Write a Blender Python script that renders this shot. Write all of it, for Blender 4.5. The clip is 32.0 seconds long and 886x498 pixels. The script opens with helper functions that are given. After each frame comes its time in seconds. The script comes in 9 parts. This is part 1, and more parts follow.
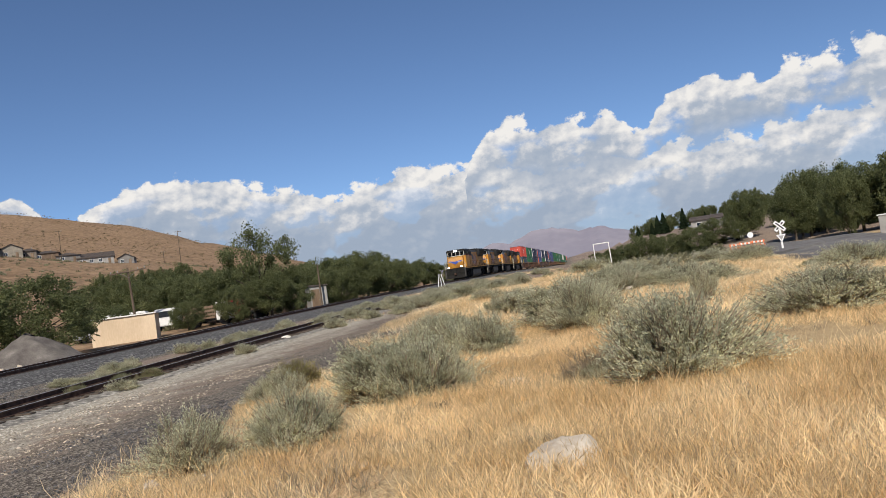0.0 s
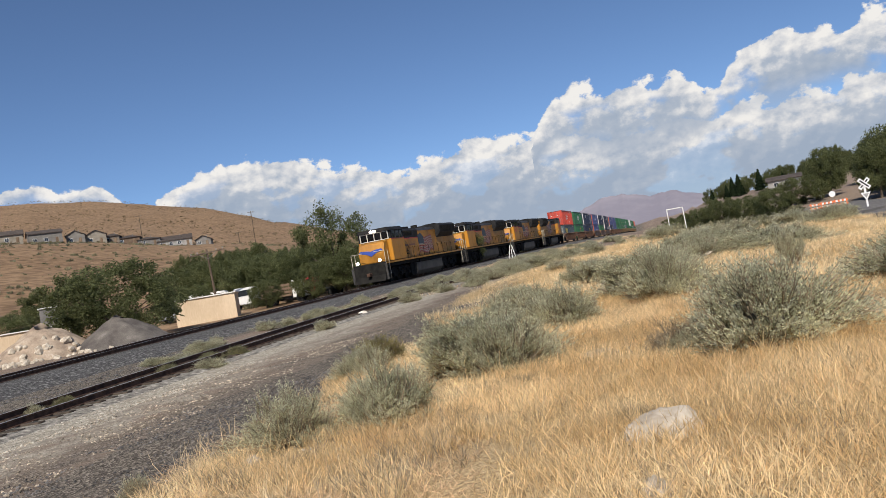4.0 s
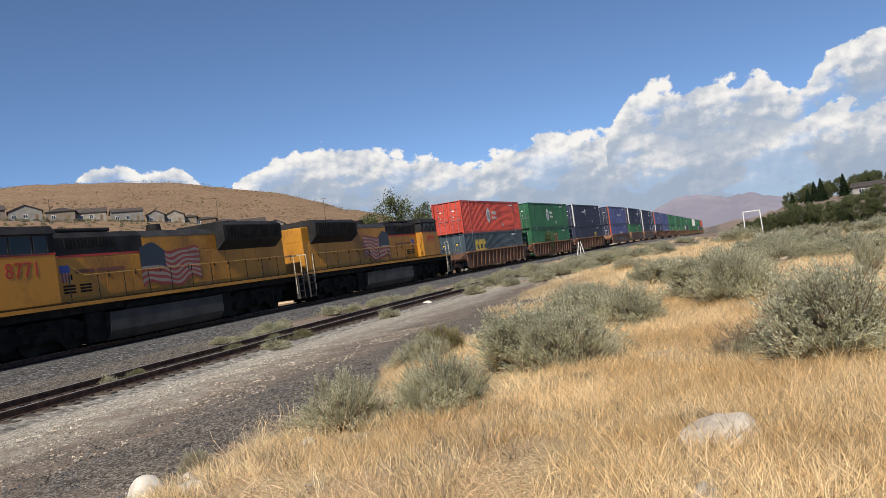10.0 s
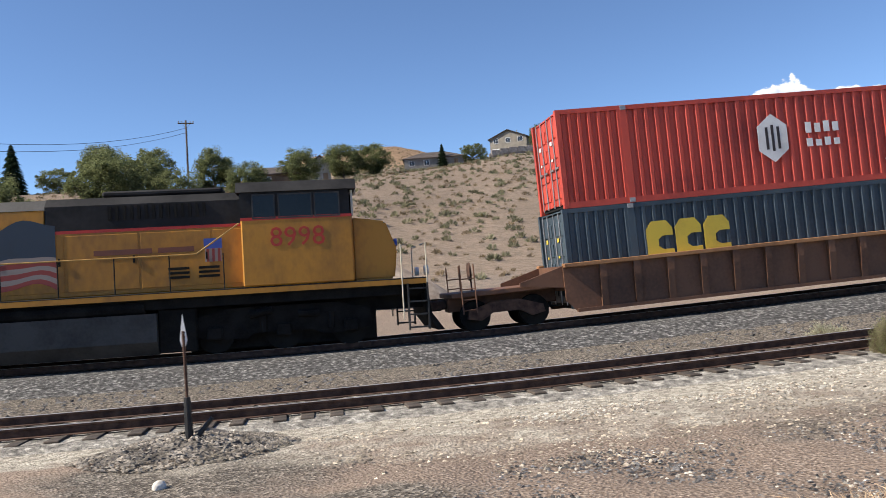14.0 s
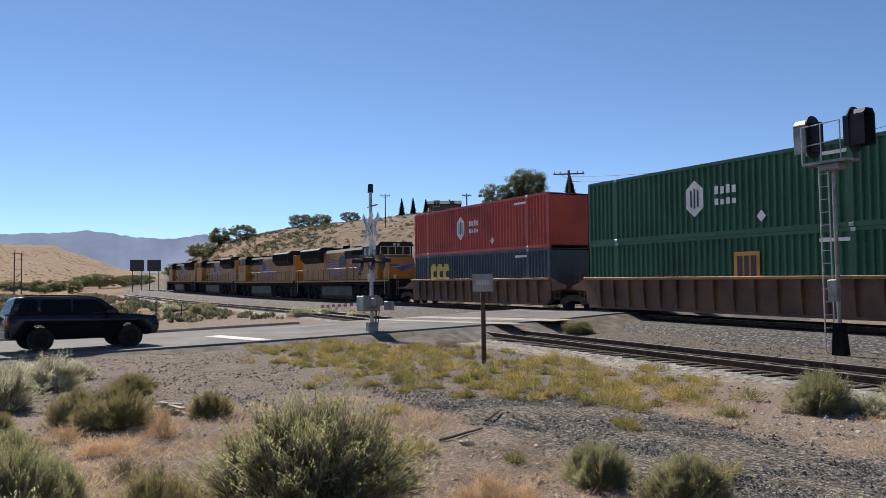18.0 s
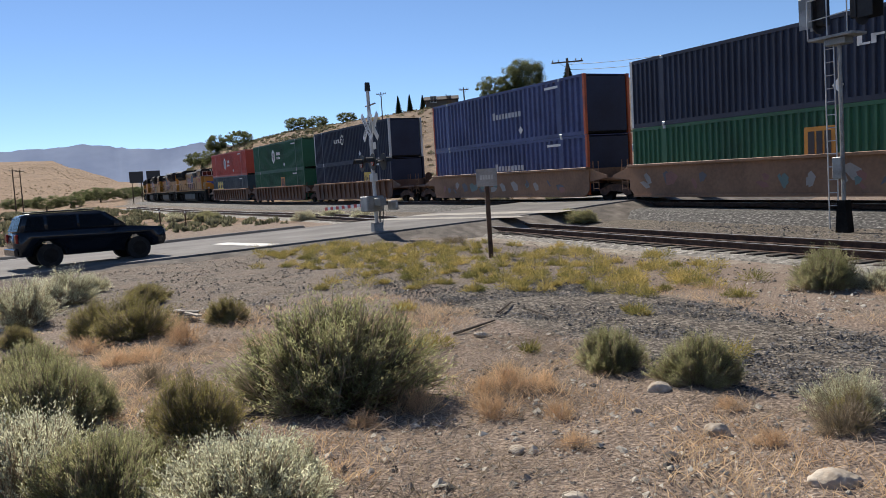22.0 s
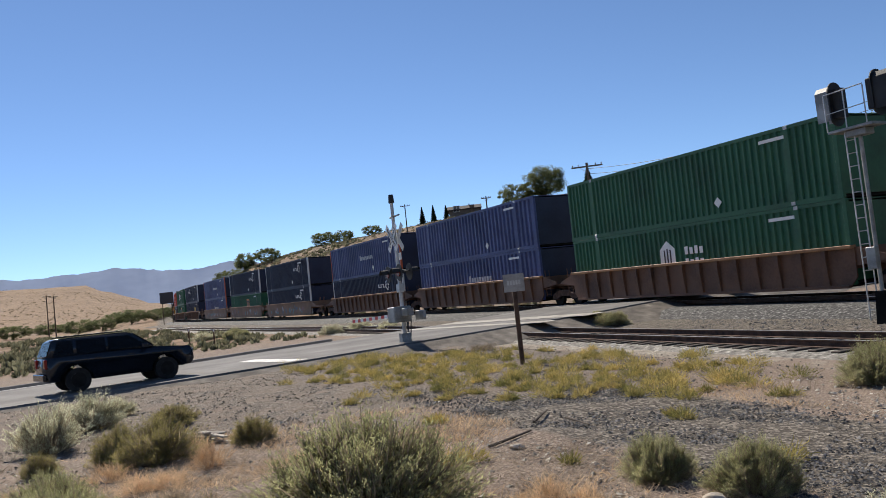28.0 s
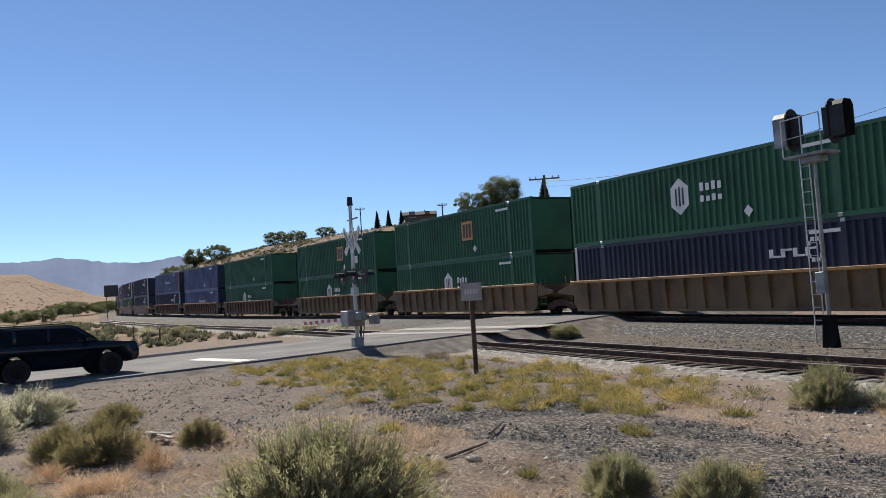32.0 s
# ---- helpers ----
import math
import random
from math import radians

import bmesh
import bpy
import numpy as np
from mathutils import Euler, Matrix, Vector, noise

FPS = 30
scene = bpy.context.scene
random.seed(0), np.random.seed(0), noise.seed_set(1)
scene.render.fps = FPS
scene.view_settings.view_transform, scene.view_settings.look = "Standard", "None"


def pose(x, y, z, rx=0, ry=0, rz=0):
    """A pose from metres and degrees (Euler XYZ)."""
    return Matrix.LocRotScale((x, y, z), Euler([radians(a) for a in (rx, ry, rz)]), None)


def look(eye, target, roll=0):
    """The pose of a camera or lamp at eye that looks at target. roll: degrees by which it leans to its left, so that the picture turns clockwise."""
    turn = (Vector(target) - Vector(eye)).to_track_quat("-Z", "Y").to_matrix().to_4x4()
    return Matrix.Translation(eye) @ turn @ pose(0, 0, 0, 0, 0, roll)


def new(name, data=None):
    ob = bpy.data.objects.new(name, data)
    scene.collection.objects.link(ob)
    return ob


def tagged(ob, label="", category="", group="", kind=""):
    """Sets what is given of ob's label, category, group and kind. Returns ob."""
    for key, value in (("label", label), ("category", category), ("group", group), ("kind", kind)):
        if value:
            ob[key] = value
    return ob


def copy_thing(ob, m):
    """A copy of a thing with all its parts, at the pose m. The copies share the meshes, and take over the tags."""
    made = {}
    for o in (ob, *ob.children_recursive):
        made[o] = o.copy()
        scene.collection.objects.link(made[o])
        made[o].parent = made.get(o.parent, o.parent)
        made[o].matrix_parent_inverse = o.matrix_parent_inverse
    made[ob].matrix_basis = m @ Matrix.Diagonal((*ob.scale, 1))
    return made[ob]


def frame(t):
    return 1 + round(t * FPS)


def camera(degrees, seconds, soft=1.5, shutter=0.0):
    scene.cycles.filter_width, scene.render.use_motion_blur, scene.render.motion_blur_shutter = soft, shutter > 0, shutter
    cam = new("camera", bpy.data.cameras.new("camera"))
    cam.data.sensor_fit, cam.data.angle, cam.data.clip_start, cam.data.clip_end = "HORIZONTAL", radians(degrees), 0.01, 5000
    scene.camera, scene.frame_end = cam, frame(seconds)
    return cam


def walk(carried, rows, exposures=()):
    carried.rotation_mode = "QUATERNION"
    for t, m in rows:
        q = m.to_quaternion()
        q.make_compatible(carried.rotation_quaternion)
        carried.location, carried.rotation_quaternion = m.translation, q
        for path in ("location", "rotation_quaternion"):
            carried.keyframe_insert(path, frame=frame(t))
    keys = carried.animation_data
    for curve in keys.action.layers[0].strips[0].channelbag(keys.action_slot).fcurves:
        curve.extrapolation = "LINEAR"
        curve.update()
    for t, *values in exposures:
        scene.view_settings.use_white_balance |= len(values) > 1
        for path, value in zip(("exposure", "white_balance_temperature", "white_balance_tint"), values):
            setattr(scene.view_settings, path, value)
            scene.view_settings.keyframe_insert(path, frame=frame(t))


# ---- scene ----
cam = camera(57.0, 32.0, soft=0.6, shutter=0.04)
PATH = [
    (0, 0.214, -0.043, 1.553, 93.2, 8.04, -46.62),
    (0.5, 0.1, -0.004, 1.554, 93.09, 9.56, -48.81),
    (1, 0.095, 0.037, 1.573, 92.8, 9.8, -50.61),
    (1.5, 0.107, 0.048, 1.576, 92.11, 10.61, -50.1),
    (2, 0.108, 0.043, 1.571, 91.03, 11.04, -49.33),
    (2.5, 0.11, 0.047, 1.572, 90.84, 10.88, -47.35),
    (3, 0.071, 0.012, 1.586, 91.31, 11.62, -42.95),
    (3.5, 0.081, 0.029, 1.599, 91.13, 10.8, -41.23),
    (4, 0.076, 0.027, 1.606, 92, 9.79, -41.65),
    (4.5, 0.108, 0.019, 1.606, 93.19, 10.35, -43.11),
    (6.5, 0.12, -0.009, 1.61, 94.9, 10.44, -44.39),
    (7, 0.117, -0.013, 1.61, 94.85, 8.22, -44.34),
    (7.5, 0.104, 0.006, 1.609, 94, 6.69, -44.46),
    (8, 0.107, 0.007, 1.608, 93.35, 8.28, -44.01),
    (8.5, 0.115, 0.007, 1.591, 92.7, 9.16, -42.73),
    (9, 0.128, 0.011, 1.591, 92.19, 8.38, -39.79),
    (9.5, 0.146, 0.009, 1.59, 91.57, 7.61, -36.77),
    (10, 0.137, -0.006, 1.588, 92.17, 7.18, -36.9),
    (10.5, 0.138, -0.007, 1.595, 92.31, 7.38, -37.79),
    (11, 0.085, 0.019, 1.583, 92.03, 6.95, -34.91),
    (11.5, 0.043, 0.048, 1.574, 91.64, 6.16, -30.74),
    (12, 0.009, 0.066, 1.577, 91.48, 5.98, -31.13),
    (12.5, -0.011, 0.074, 1.576, 91.64, 5.98, -33.23),
    (13, 0.009, 0.101, 1.585, 92.66, 5.47, -27.85),
    (13.2, -0.026, 0.12, 1.57, 93.32, 5.16, -20.36),
    (13.4, -0.036, 0.136, 1.571, 93.69, 4.5, -7.41),
    (13.7, -0.103, 0.066, 1.57, 93.36, 3.67, 8.31),
    (14, -0.241, 0.088, 1.632, 92.14, 4.11, 25.11),
    (14.3, -0.208, 0.062, 1.624, 91.69, 6.22, 37.49),
    (14.7, -0.279, -0.028, 1.644, 92.52, 7.11, 56.3),
    (15.2, -0.293, -0.022, 1.681, 93.45, 6.5, 77.33),
    (15.5, -0.269, -0.033, 1.682, 94.32, 5.91, 87.31),
    (17.5, -0.072, 0.092, 1.607, 94.54, 1.33, 99.62),
    (18, 0.017, 0.086, 1.609, 93.08, 0.93, 100.62),
    (18.5, 0.041, 0.053, 1.617, 92.56, 2.6, 100.22),
    (19, 0.014, 0.033, 1.615, 88.8, 4.77, 98.12),
    (19.5, 0.05, 0.027, 1.616, 87.48, 5.52, 99.24),
    (20, 0.039, 0.024, 1.616, 88.03, 5.27, 100.47),
    (20.5, 0.058, 0.031, 1.618, 88.29, 5.02, 100.73),
    (21, 0.046, 0.027, 1.615, 87.78, 4.96, 100.63),
    (21.5, 0.036, 0.018, 1.611, 86.62, 4.46, 100.54),
    (22, 0.04, 0.007, 1.61, 85.85, 3.73, 100.68),
    (22.5, 0.033, -0, 1.608, 85.76, 3.53, 100.48),
    (23, 0.04, 0.017, 1.61, 86.4, 4.23, 100.06),
    (23.5, 0.085, 0.004, 1.619, 86.63, 4.35, 101.4),
    (24, 0.068, -0.007, 1.623, 87.92, 4.59, 102.61),
    (24.5, 0.054, 0.014, 1.631, 91.13, 4.39, 102.45),
    (25, 0.036, 0.017, 1.633, 93.37, 3.14, 103.36),
    (25.5, -0.013, -0.033, 1.672, 94.94, 2.66, 103.14),
    (26, 0.023, 0.036, 1.634, 94.39, 3.47, 102.65),
    (26.5, 0.018, 0.024, 1.615, 93.53, 3.26, 102.37),
    (28.5, -0.213, -0.064, 1.591, 93.74, 6.84, 102.43),
    (29, -0.192, -0.076, 1.584, 93.79, 6.29, 101.42),
    (29.5, -0.204, -0.09, 1.587, 92.81, 4.35, 98.78),
    (30, -0.295, -0.073, 1.581, 92.11, 4.48, 97.1),
    (30.5, -0.337, -0.048, 1.575, 92.63, 4.63, 98.16),
    (31, -0.32, -0.066, 1.58, 92.38, 4.03, 99.53),
    (31.5, -0.313, -0.134, 1.597, 92.89, 4.27, 99.62),
    (32, -0.297, -0.216, 1.63, 93.74, 3.69, 99.1),
]
EXPOSURES = [(0.0, -0.1), (9.0, -0.04), (11.0, 0.0), (13.2, 0.12), (13.8, 0.55), (14.6, 0.64), (15.5, 0.42), (17.5, 0.14), (32.0, 0.14)]
walk(cam, [(t, pose(x, y, z, rx, ry, rz)) for t, x, y, z, rx, ry, rz in PATH], EXPOSURES)

# ---- daylight: afternoon sun ahead of the westward view, 40 degrees up ----
SUN_AZ, SUN_EL = 128.5, 41.0   # degrees to the left of +y, degrees up


def heading(az, r=1.0, z=0.0):
    """The place at r metres in the direction az, degrees to the left of +y."""
    a = radians(az)
    return Vector((-math.sin(a) * r, math.cos(a) * r, z))


world = bpy.data.worlds.new("daylight")
scene.world = world
world.use_nodes = True
wn = world.node_tree.nodes
sky_tex = wn.new("ShaderNodeTexSky")
sky_tex.sky_type, sky_tex.sun_disc = "NISHITA", False
sky_tex.sun_elevation, sky_tex.sun_rotation = radians(SUN_EL), radians(-SUN_AZ)
sky_tex.altitude, sky_tex.air_density, sky_tex.dust_density, sky_tex.ozone_density = 2600, 0.88, 0.05, 4.6
world.node_tree.links.new(sky_tex.outputs["Color"], wn["Background"].inputs["Color"])
wn["Background"].inputs["Strength"].default_value = 0.115
sun = new("sun", bpy.data.lights.new("sun", "SUN"))
sun.data.energy, sun.data.angle, sun.data.color = 5.6, radians(0.53), (1.0, 0.91, 0.79)
sun.matrix_basis = look(heading(SUN_AZ, 100, 100 * math.tan(radians(SUN_EL))), (0, 0, 0))


# ---- materials ----
MATS = {}


def surf(name, c1, c2, scale=4.0, rough=0.8, bump=0.3, fine=40.0, metal=0.0, spread=(0.35, 0.65), where="Object", island=0.0, rand=0.0,
         third=None, bumpdist=0.02, spec=0.5, trans=0.0, stretch=None):
    """A material that varies between two colours at two scales, with fine relief. rand: how far whole objects differ; island: loose pieces."""
    if name in MATS:
        return MATS[name]
    m = bpy.data.materials.new(name)
    MATS[name] = m
    m.use_nodes = True
    n, l = m.node_tree.nodes, m.node_tree.links
    b = n["Principled BSDF"]
    b.inputs["Roughness"].default_value, b.inputs["Metallic"].default_value = rough, metal
    b.inputs["Specular IOR Level"].default_value = spec
    co = n.new("ShaderNodeTexCoord").outputs["Object"] if where == "Object" else n.new("ShaderNodeNewGeometry").outputs["Position"]
    if stretch:
        mp = n.new("ShaderNodeMapping")
        mp.inputs["Scale"].default_value = stretch
        l.new(co, mp.inputs["Vector"])
        co = mp.outputs["Vector"]
    big, small = n.new("ShaderNodeTexNoise"), n.new("ShaderNodeTexNoise")
    for node, s, d in ((big, scale, 6.0), (small, fine, 4.0)):
        node.inputs["Scale"].default_value, node.inputs["Detail"].default_value = s, d
        l.new(co, node.inputs["Vector"])
    add = n.new("ShaderNodeMath")
    add.operation = "MULTIPLY_ADD"
    add.inputs[1].default_value = 0.35
    l.new(small.outputs["Fac"], add.inputs[0])
    l.new(big.outputs["Fac"], add.inputs[2])
    ramp = n.new("ShaderNodeValToRGB")
    e = ramp.color_ramp.elements
    e[0].position, e[1].position = spread[0] + 0.17, spread[1] + 0.17
    e[0].color, e[1].color = (*c1, 1), (*c2, 1)
    if third:
        x = e.new(spread[1] + 0.30)
        x.color = (*third, 1)
    l.new(add.outputs[0], ramp.inputs["Fac"])
    out = ramp.outputs["Color"]
    if rand or island:
        src = n.new("ShaderNodeObjectInfo").outputs["Random"] if rand else n.new("ShaderNodeNewGeometry").outputs["Random Per Island"]
        mr = n.new("ShaderNodeMapRange")
        k = rand or island
        mr.inputs["To Min"].default_value, mr.inputs["To Max"].default_value = 1 - k, 1 + k
        l.new(src, mr.inputs["Value"])
        hsv = n.new("ShaderNodeHueSaturation")
        l.new(mr.outputs["Result"], hsv.inputs["Value"])
        l.new(out, hsv.inputs["Color"])
        out = hsv.outputs["Color"]
    l.new(out, b.inputs["Base Color"])
    if bump:
        bp = n.new("ShaderNodeBump")
        bp.inputs["Strength"].default_value, bp.inputs["Distance"].default_value = bump, bumpdist
        l.new(small.outputs["Fac"], bp.inputs["Height"])
        l.new(bp.outputs["Normal"], b.inputs["Normal"])
    if trans:
        b.inputs["Transmission Weight"].default_value = trans
    return m


def glow(name, colour, strength):
    if name in MATS:
        return MATS[name]
    m = surf(name, colour, colour, bump=0)
    b = m.node_tree.nodes["Principled BSDF"]
    b.inputs["Emission Color"].default_value, b.inputs["Emission Strength"].default_value = (*colour, 1), strength
    return m


def paint(name, c, rough=0.5, dirt=0.35, scale=1.3):
    d = tuple(v * (1 - dirt) + 0.02 * dirt for v in c)
    return surf(name, d, c, scale, rough, 0.08, 30, spread=(0.25, 0.5))


# ---- mesh helpers ----
def obj(name, bm, mats, parent=None, label="", smooth=False):
    """Links a bmesh as one mesh object."""
    me = bpy.data.meshes.new(name)
    bm.to_mesh(me)
    bm.free()
    for m in mats if isinstance(mats, (list, tuple)) else [mats]:
        me.materials.append(m)
    if smooth:
        me.shade_smooth()
    ob = new(name, me)
    if parent:
        ob.parent = parent
    if label:
        ob["label"] = label
    return ob


def part(name, bm, material, parent, label="", smooth=False):
    return obj(name, bm, material, parent, label, smooth)


def share(name, mesh, parent, m=None):
    """One more object on an existing mesh, as a part."""
    ob = new(name, mesh)
    ob.parent = parent
    if m is not None:
        ob.matrix_basis = m
    return ob


def box(bm, x0, x1, y0, y1, z0, z1, bevel=0.0, mat=0):
    r = bmesh.ops.create_cube(bm, size=1.0)
    vs = r["verts"]
    bmesh.ops.scale(bm, vec=(x1 - x0, y1 - y0, z1 - z0), verts=vs)
    bmesh.ops.translate(bm, vec=((x0 + x1) / 2, (y0 + y1) / 2, (z0 + z1) / 2), verts=vs)
    fs = {f for v in vs for f in v.link_faces}
    for f in fs:
        f.material_index = mat
    if bevel:
        es = list({e for v in vs for e in v.link_edges})
        r = bmesh.ops.bevel(bm, geom=es, offset=bevel, segments=1, affect="EDGES")
        for f in r["faces"]:
            f.material_index = mat
    return vs


def tube(bm, a, b, r, r2=None, n=8, cap=True, mat=0):
    """A round bar from a to b."""
    a, b = Vector(a), Vector(b)
    d = b - a
    res = bmesh.ops.create_cone(bm, cap_ends=cap, segments=n, radius1=r, radius2=r if r2 is None else r2, depth=d.length,
                                matrix=Matrix.Translation((a + b) / 2) @ d.to_track_quat("Z", "Y").to_matrix().to_4x4())
    for v in res["verts"]:
        for f in v.link_faces:
            f.material_index = mat
    return res["verts"]


def prism(bm, outline, axis, lo, hi, mat=0):
    """An outline of (u, v) pushed along an axis from lo to hi: 'y' takes u as x and v as z, 'x' takes u as y, 'z' takes v as y."""
    def at(u, v, w):
        return {"y": (u, w, v), "x": (w, u, v), "z": (u, v, w)}[axis]
    a = [bm.verts.new(at(u, v, lo)) for u, v in outline]
    b = [bm.verts.new(at(u, v, hi)) for u, v in outline]
    n = len(a)
    fs = [bm.faces.new(a), bm.faces.new(b[::-1])]
    fs += [bm.faces.new((a[i], b[i], b[(i + 1) % n], a[(i + 1) % n])) for i in range(n)]
    for f in fs:
        f.material_index = mat
    bmesh.ops.recalc_face_normals(bm, faces=fs)
    return fs


def raw(name, verts, faces, mats, parent=None, smooth=False, slots=None):
    me = bpy.data.meshes.new(name)
    me.from_pydata([tuple(v) for v in verts], [], [tuple(f) for f in faces])
    for m in mats if isinstance(mats, (list, tuple)) else [mats]:
        me.materials.append(m)
    if slots is not None:
        me.polygons.foreach_set("material_index", slots)
    if smooth:
        me.shade_smooth()
    me.update()
    ob = new(name, me)
    if parent:
        ob.parent = parent
    return ob


def empty(name, m=None, label="", category="", group=""):
    ob = new(name)
    ob.empty_display_size = 0.3
    if m is not None:
        ob.matrix_basis = m
    return tagged(ob, label, category, group)


def rough_normals(k, rng):
    v = rng.normal(size=(k, 3))
    return v / np.linalg.norm(v, axis=1)[:, None]


# ---- the plan: the main line's centre as x, y and its rail top, by metres along it ----
LINE_XY = [(-380, -327.8, -194.8), (-300, -259.0, -153.2), (-260, -224.6, -132.4), (-220, -190.2, -111.6), (-180, -156.2, -90.8), (-140, -124.1, -67.1),
           (-100, -93.3, -41.6), (-60, -62.6, -16.1), (-20, -30.8, 8.4), (20, 2.3, 31.0), (60, 36.4, 51.8), (100, 71.3, 71.6), (140, 105.9, 91.6),
           (180, 139.6, 112.9), (220, 173.4, 134.5), (260, 207.2, 156.0), (300, 240.8, 177.4), (460, 375.0, 263.0), (600, 492.0, 338.0)]
LINE_Z = [(-380, 5.3), (-260, 4.2), (-172, 3.1), (-127, 2.3), (-90, 1.45), (-60, 1.0), (-45, 0.8), (-30, 0.5), (-15, 0.2), (0, -0.02), (8, 0.12), (20, 0.55),
          (38, 1.15), (60, 1.8), (80, 2.4), (100, 2.9), (120, 3.4), (158, 4.3), (220, 5.3), (400, 8.0), (600, 10.0)]
LS = np.arange(-380, 601, 2.0)


def smoothed(table, col, width):
    t = np.array(table)
    v = np.interp(LS, t[:, 0], t[:, col])
    k = np.ones(width) / width
    return np.convolve(np.pad(v, width // 2, mode="reflect", reflect_type="odd"), k, mode="valid")[:len(LS)]


LX, LY, LZ = smoothed(LINE_XY, 1, 17), smoothed(LINE_XY, 2, 17), smoothed(LINE_Z, 1, 7)
LTX, LTY = np.gradient(LX), np.gradient(LY)
LL = np.hypot(LTX, LTY)
LTX, LTY = LTX / LL, LTY / LL
ROAD_AT = (-27.4, -13.6)     # the stop line on the road
SIDING = -9.3     # the siding lies this far on the near side of the main line


def line(s, off=0.0, up=0.0):
    """The place at s metres along the main line, off metres beyond it, up metres over its rail top."""
    x, y, z, tx, ty = (np.interp(s, LS, a) for a in (LX, LY, LZ, LTX, LTY))
    return Vector((x - ty * off, y + tx * off, z + up))


def line_pose(s, up=0.0, ahead=9.0):
    """A thing on the main line, its +x towards the way the train goes."""
    a, b = line(s + ahead), line(s - ahead)
    d = b - a
    mid = (a + b) / 2
    return Matrix.Translation((mid.x, mid.y, mid.z + up)) @ d.to_track_quat("X", "Z").to_matrix().to_4x4()


def along(x, y):
    """Metres along the main line, metres beyond it, and its rail top, for arrays of places."""
    x, y = np.atleast_1d(x).astype(float), np.atleast_1d(y).astype(float)
    s, o = np.empty(len(x)), np.empty(len(x))
    for i in range(0, len(x), 4000):
        dx, dy = x[i:i + 4000, None] - LX, y[i:i + 4000, None] - LY
        k = np.argmin(dx * dx + dy * dy, axis=1)
        r = np.arange(len(k))
        s[i:i + 4000] = LS[k] + dx[r, k] * LTX[k] + dy[r, k] * LTY[k]
        o[i:i + 4000] = -dx[r, k] * LTY[k] + dy[r, k] * LTX[k]
    return s, o, np.interp(s, LS, LZ)


# spot heights on the near side: direction, distance, height
SPOTS = [(0, 0.01, 0.12), (-55, 5.5, 0.36), (-62, 9, 0.34), (-50, 13, 0.5), (-42, 10, 0.36), (-37, 8, 0.25), (-28, 8, 0.22), (-54, 18, 0.7), (-59, 20, 0.82),
         (-52, 34, 1.35), (-58, 48, 1.75), (-63, 40, 1.2), (-66, 25, 0.75), (-66, 10, 0.4), (-70, 68, 1.3), (-76, 60, 0.8), (-76, 45, 0.62), (-85, 40, 0.6), (-75, 30, 0.68), (-90, 20, 0.6),
         (-90, 60, 1.0), (-120, 40, 0.6), (180, 12, 0.3), (180, 60, 0.4), (-15, 9, -0.15), (10, 9, -0.3), (45, 8.5, -0.15), (45, 11, -0.35), (75, 9, -0.3),
         (90, 7, -0.2), (104, 7, -0.2), (119, 5.3, 0.0), (125, 12, -0.2), (98, 20, -0.12), (105, 28, 0.08), (122, 25, 0.0), (128, 33, 0.05), (140, 20, -0.05), (116, 36, 0.1),
         (150, 40, 0.1), (118, 45, 0.1), (128, 70, 0.7), (125, 120, 1.9), (140, 120, 1.9), (160, 120, 1.5), (-75, 100, 1.8), (-70, 140, 2.6), (-60, 120, 2.2)]
SP = np.array([(*heading(a, r).xy, z) for a, r, z in SPOTS])

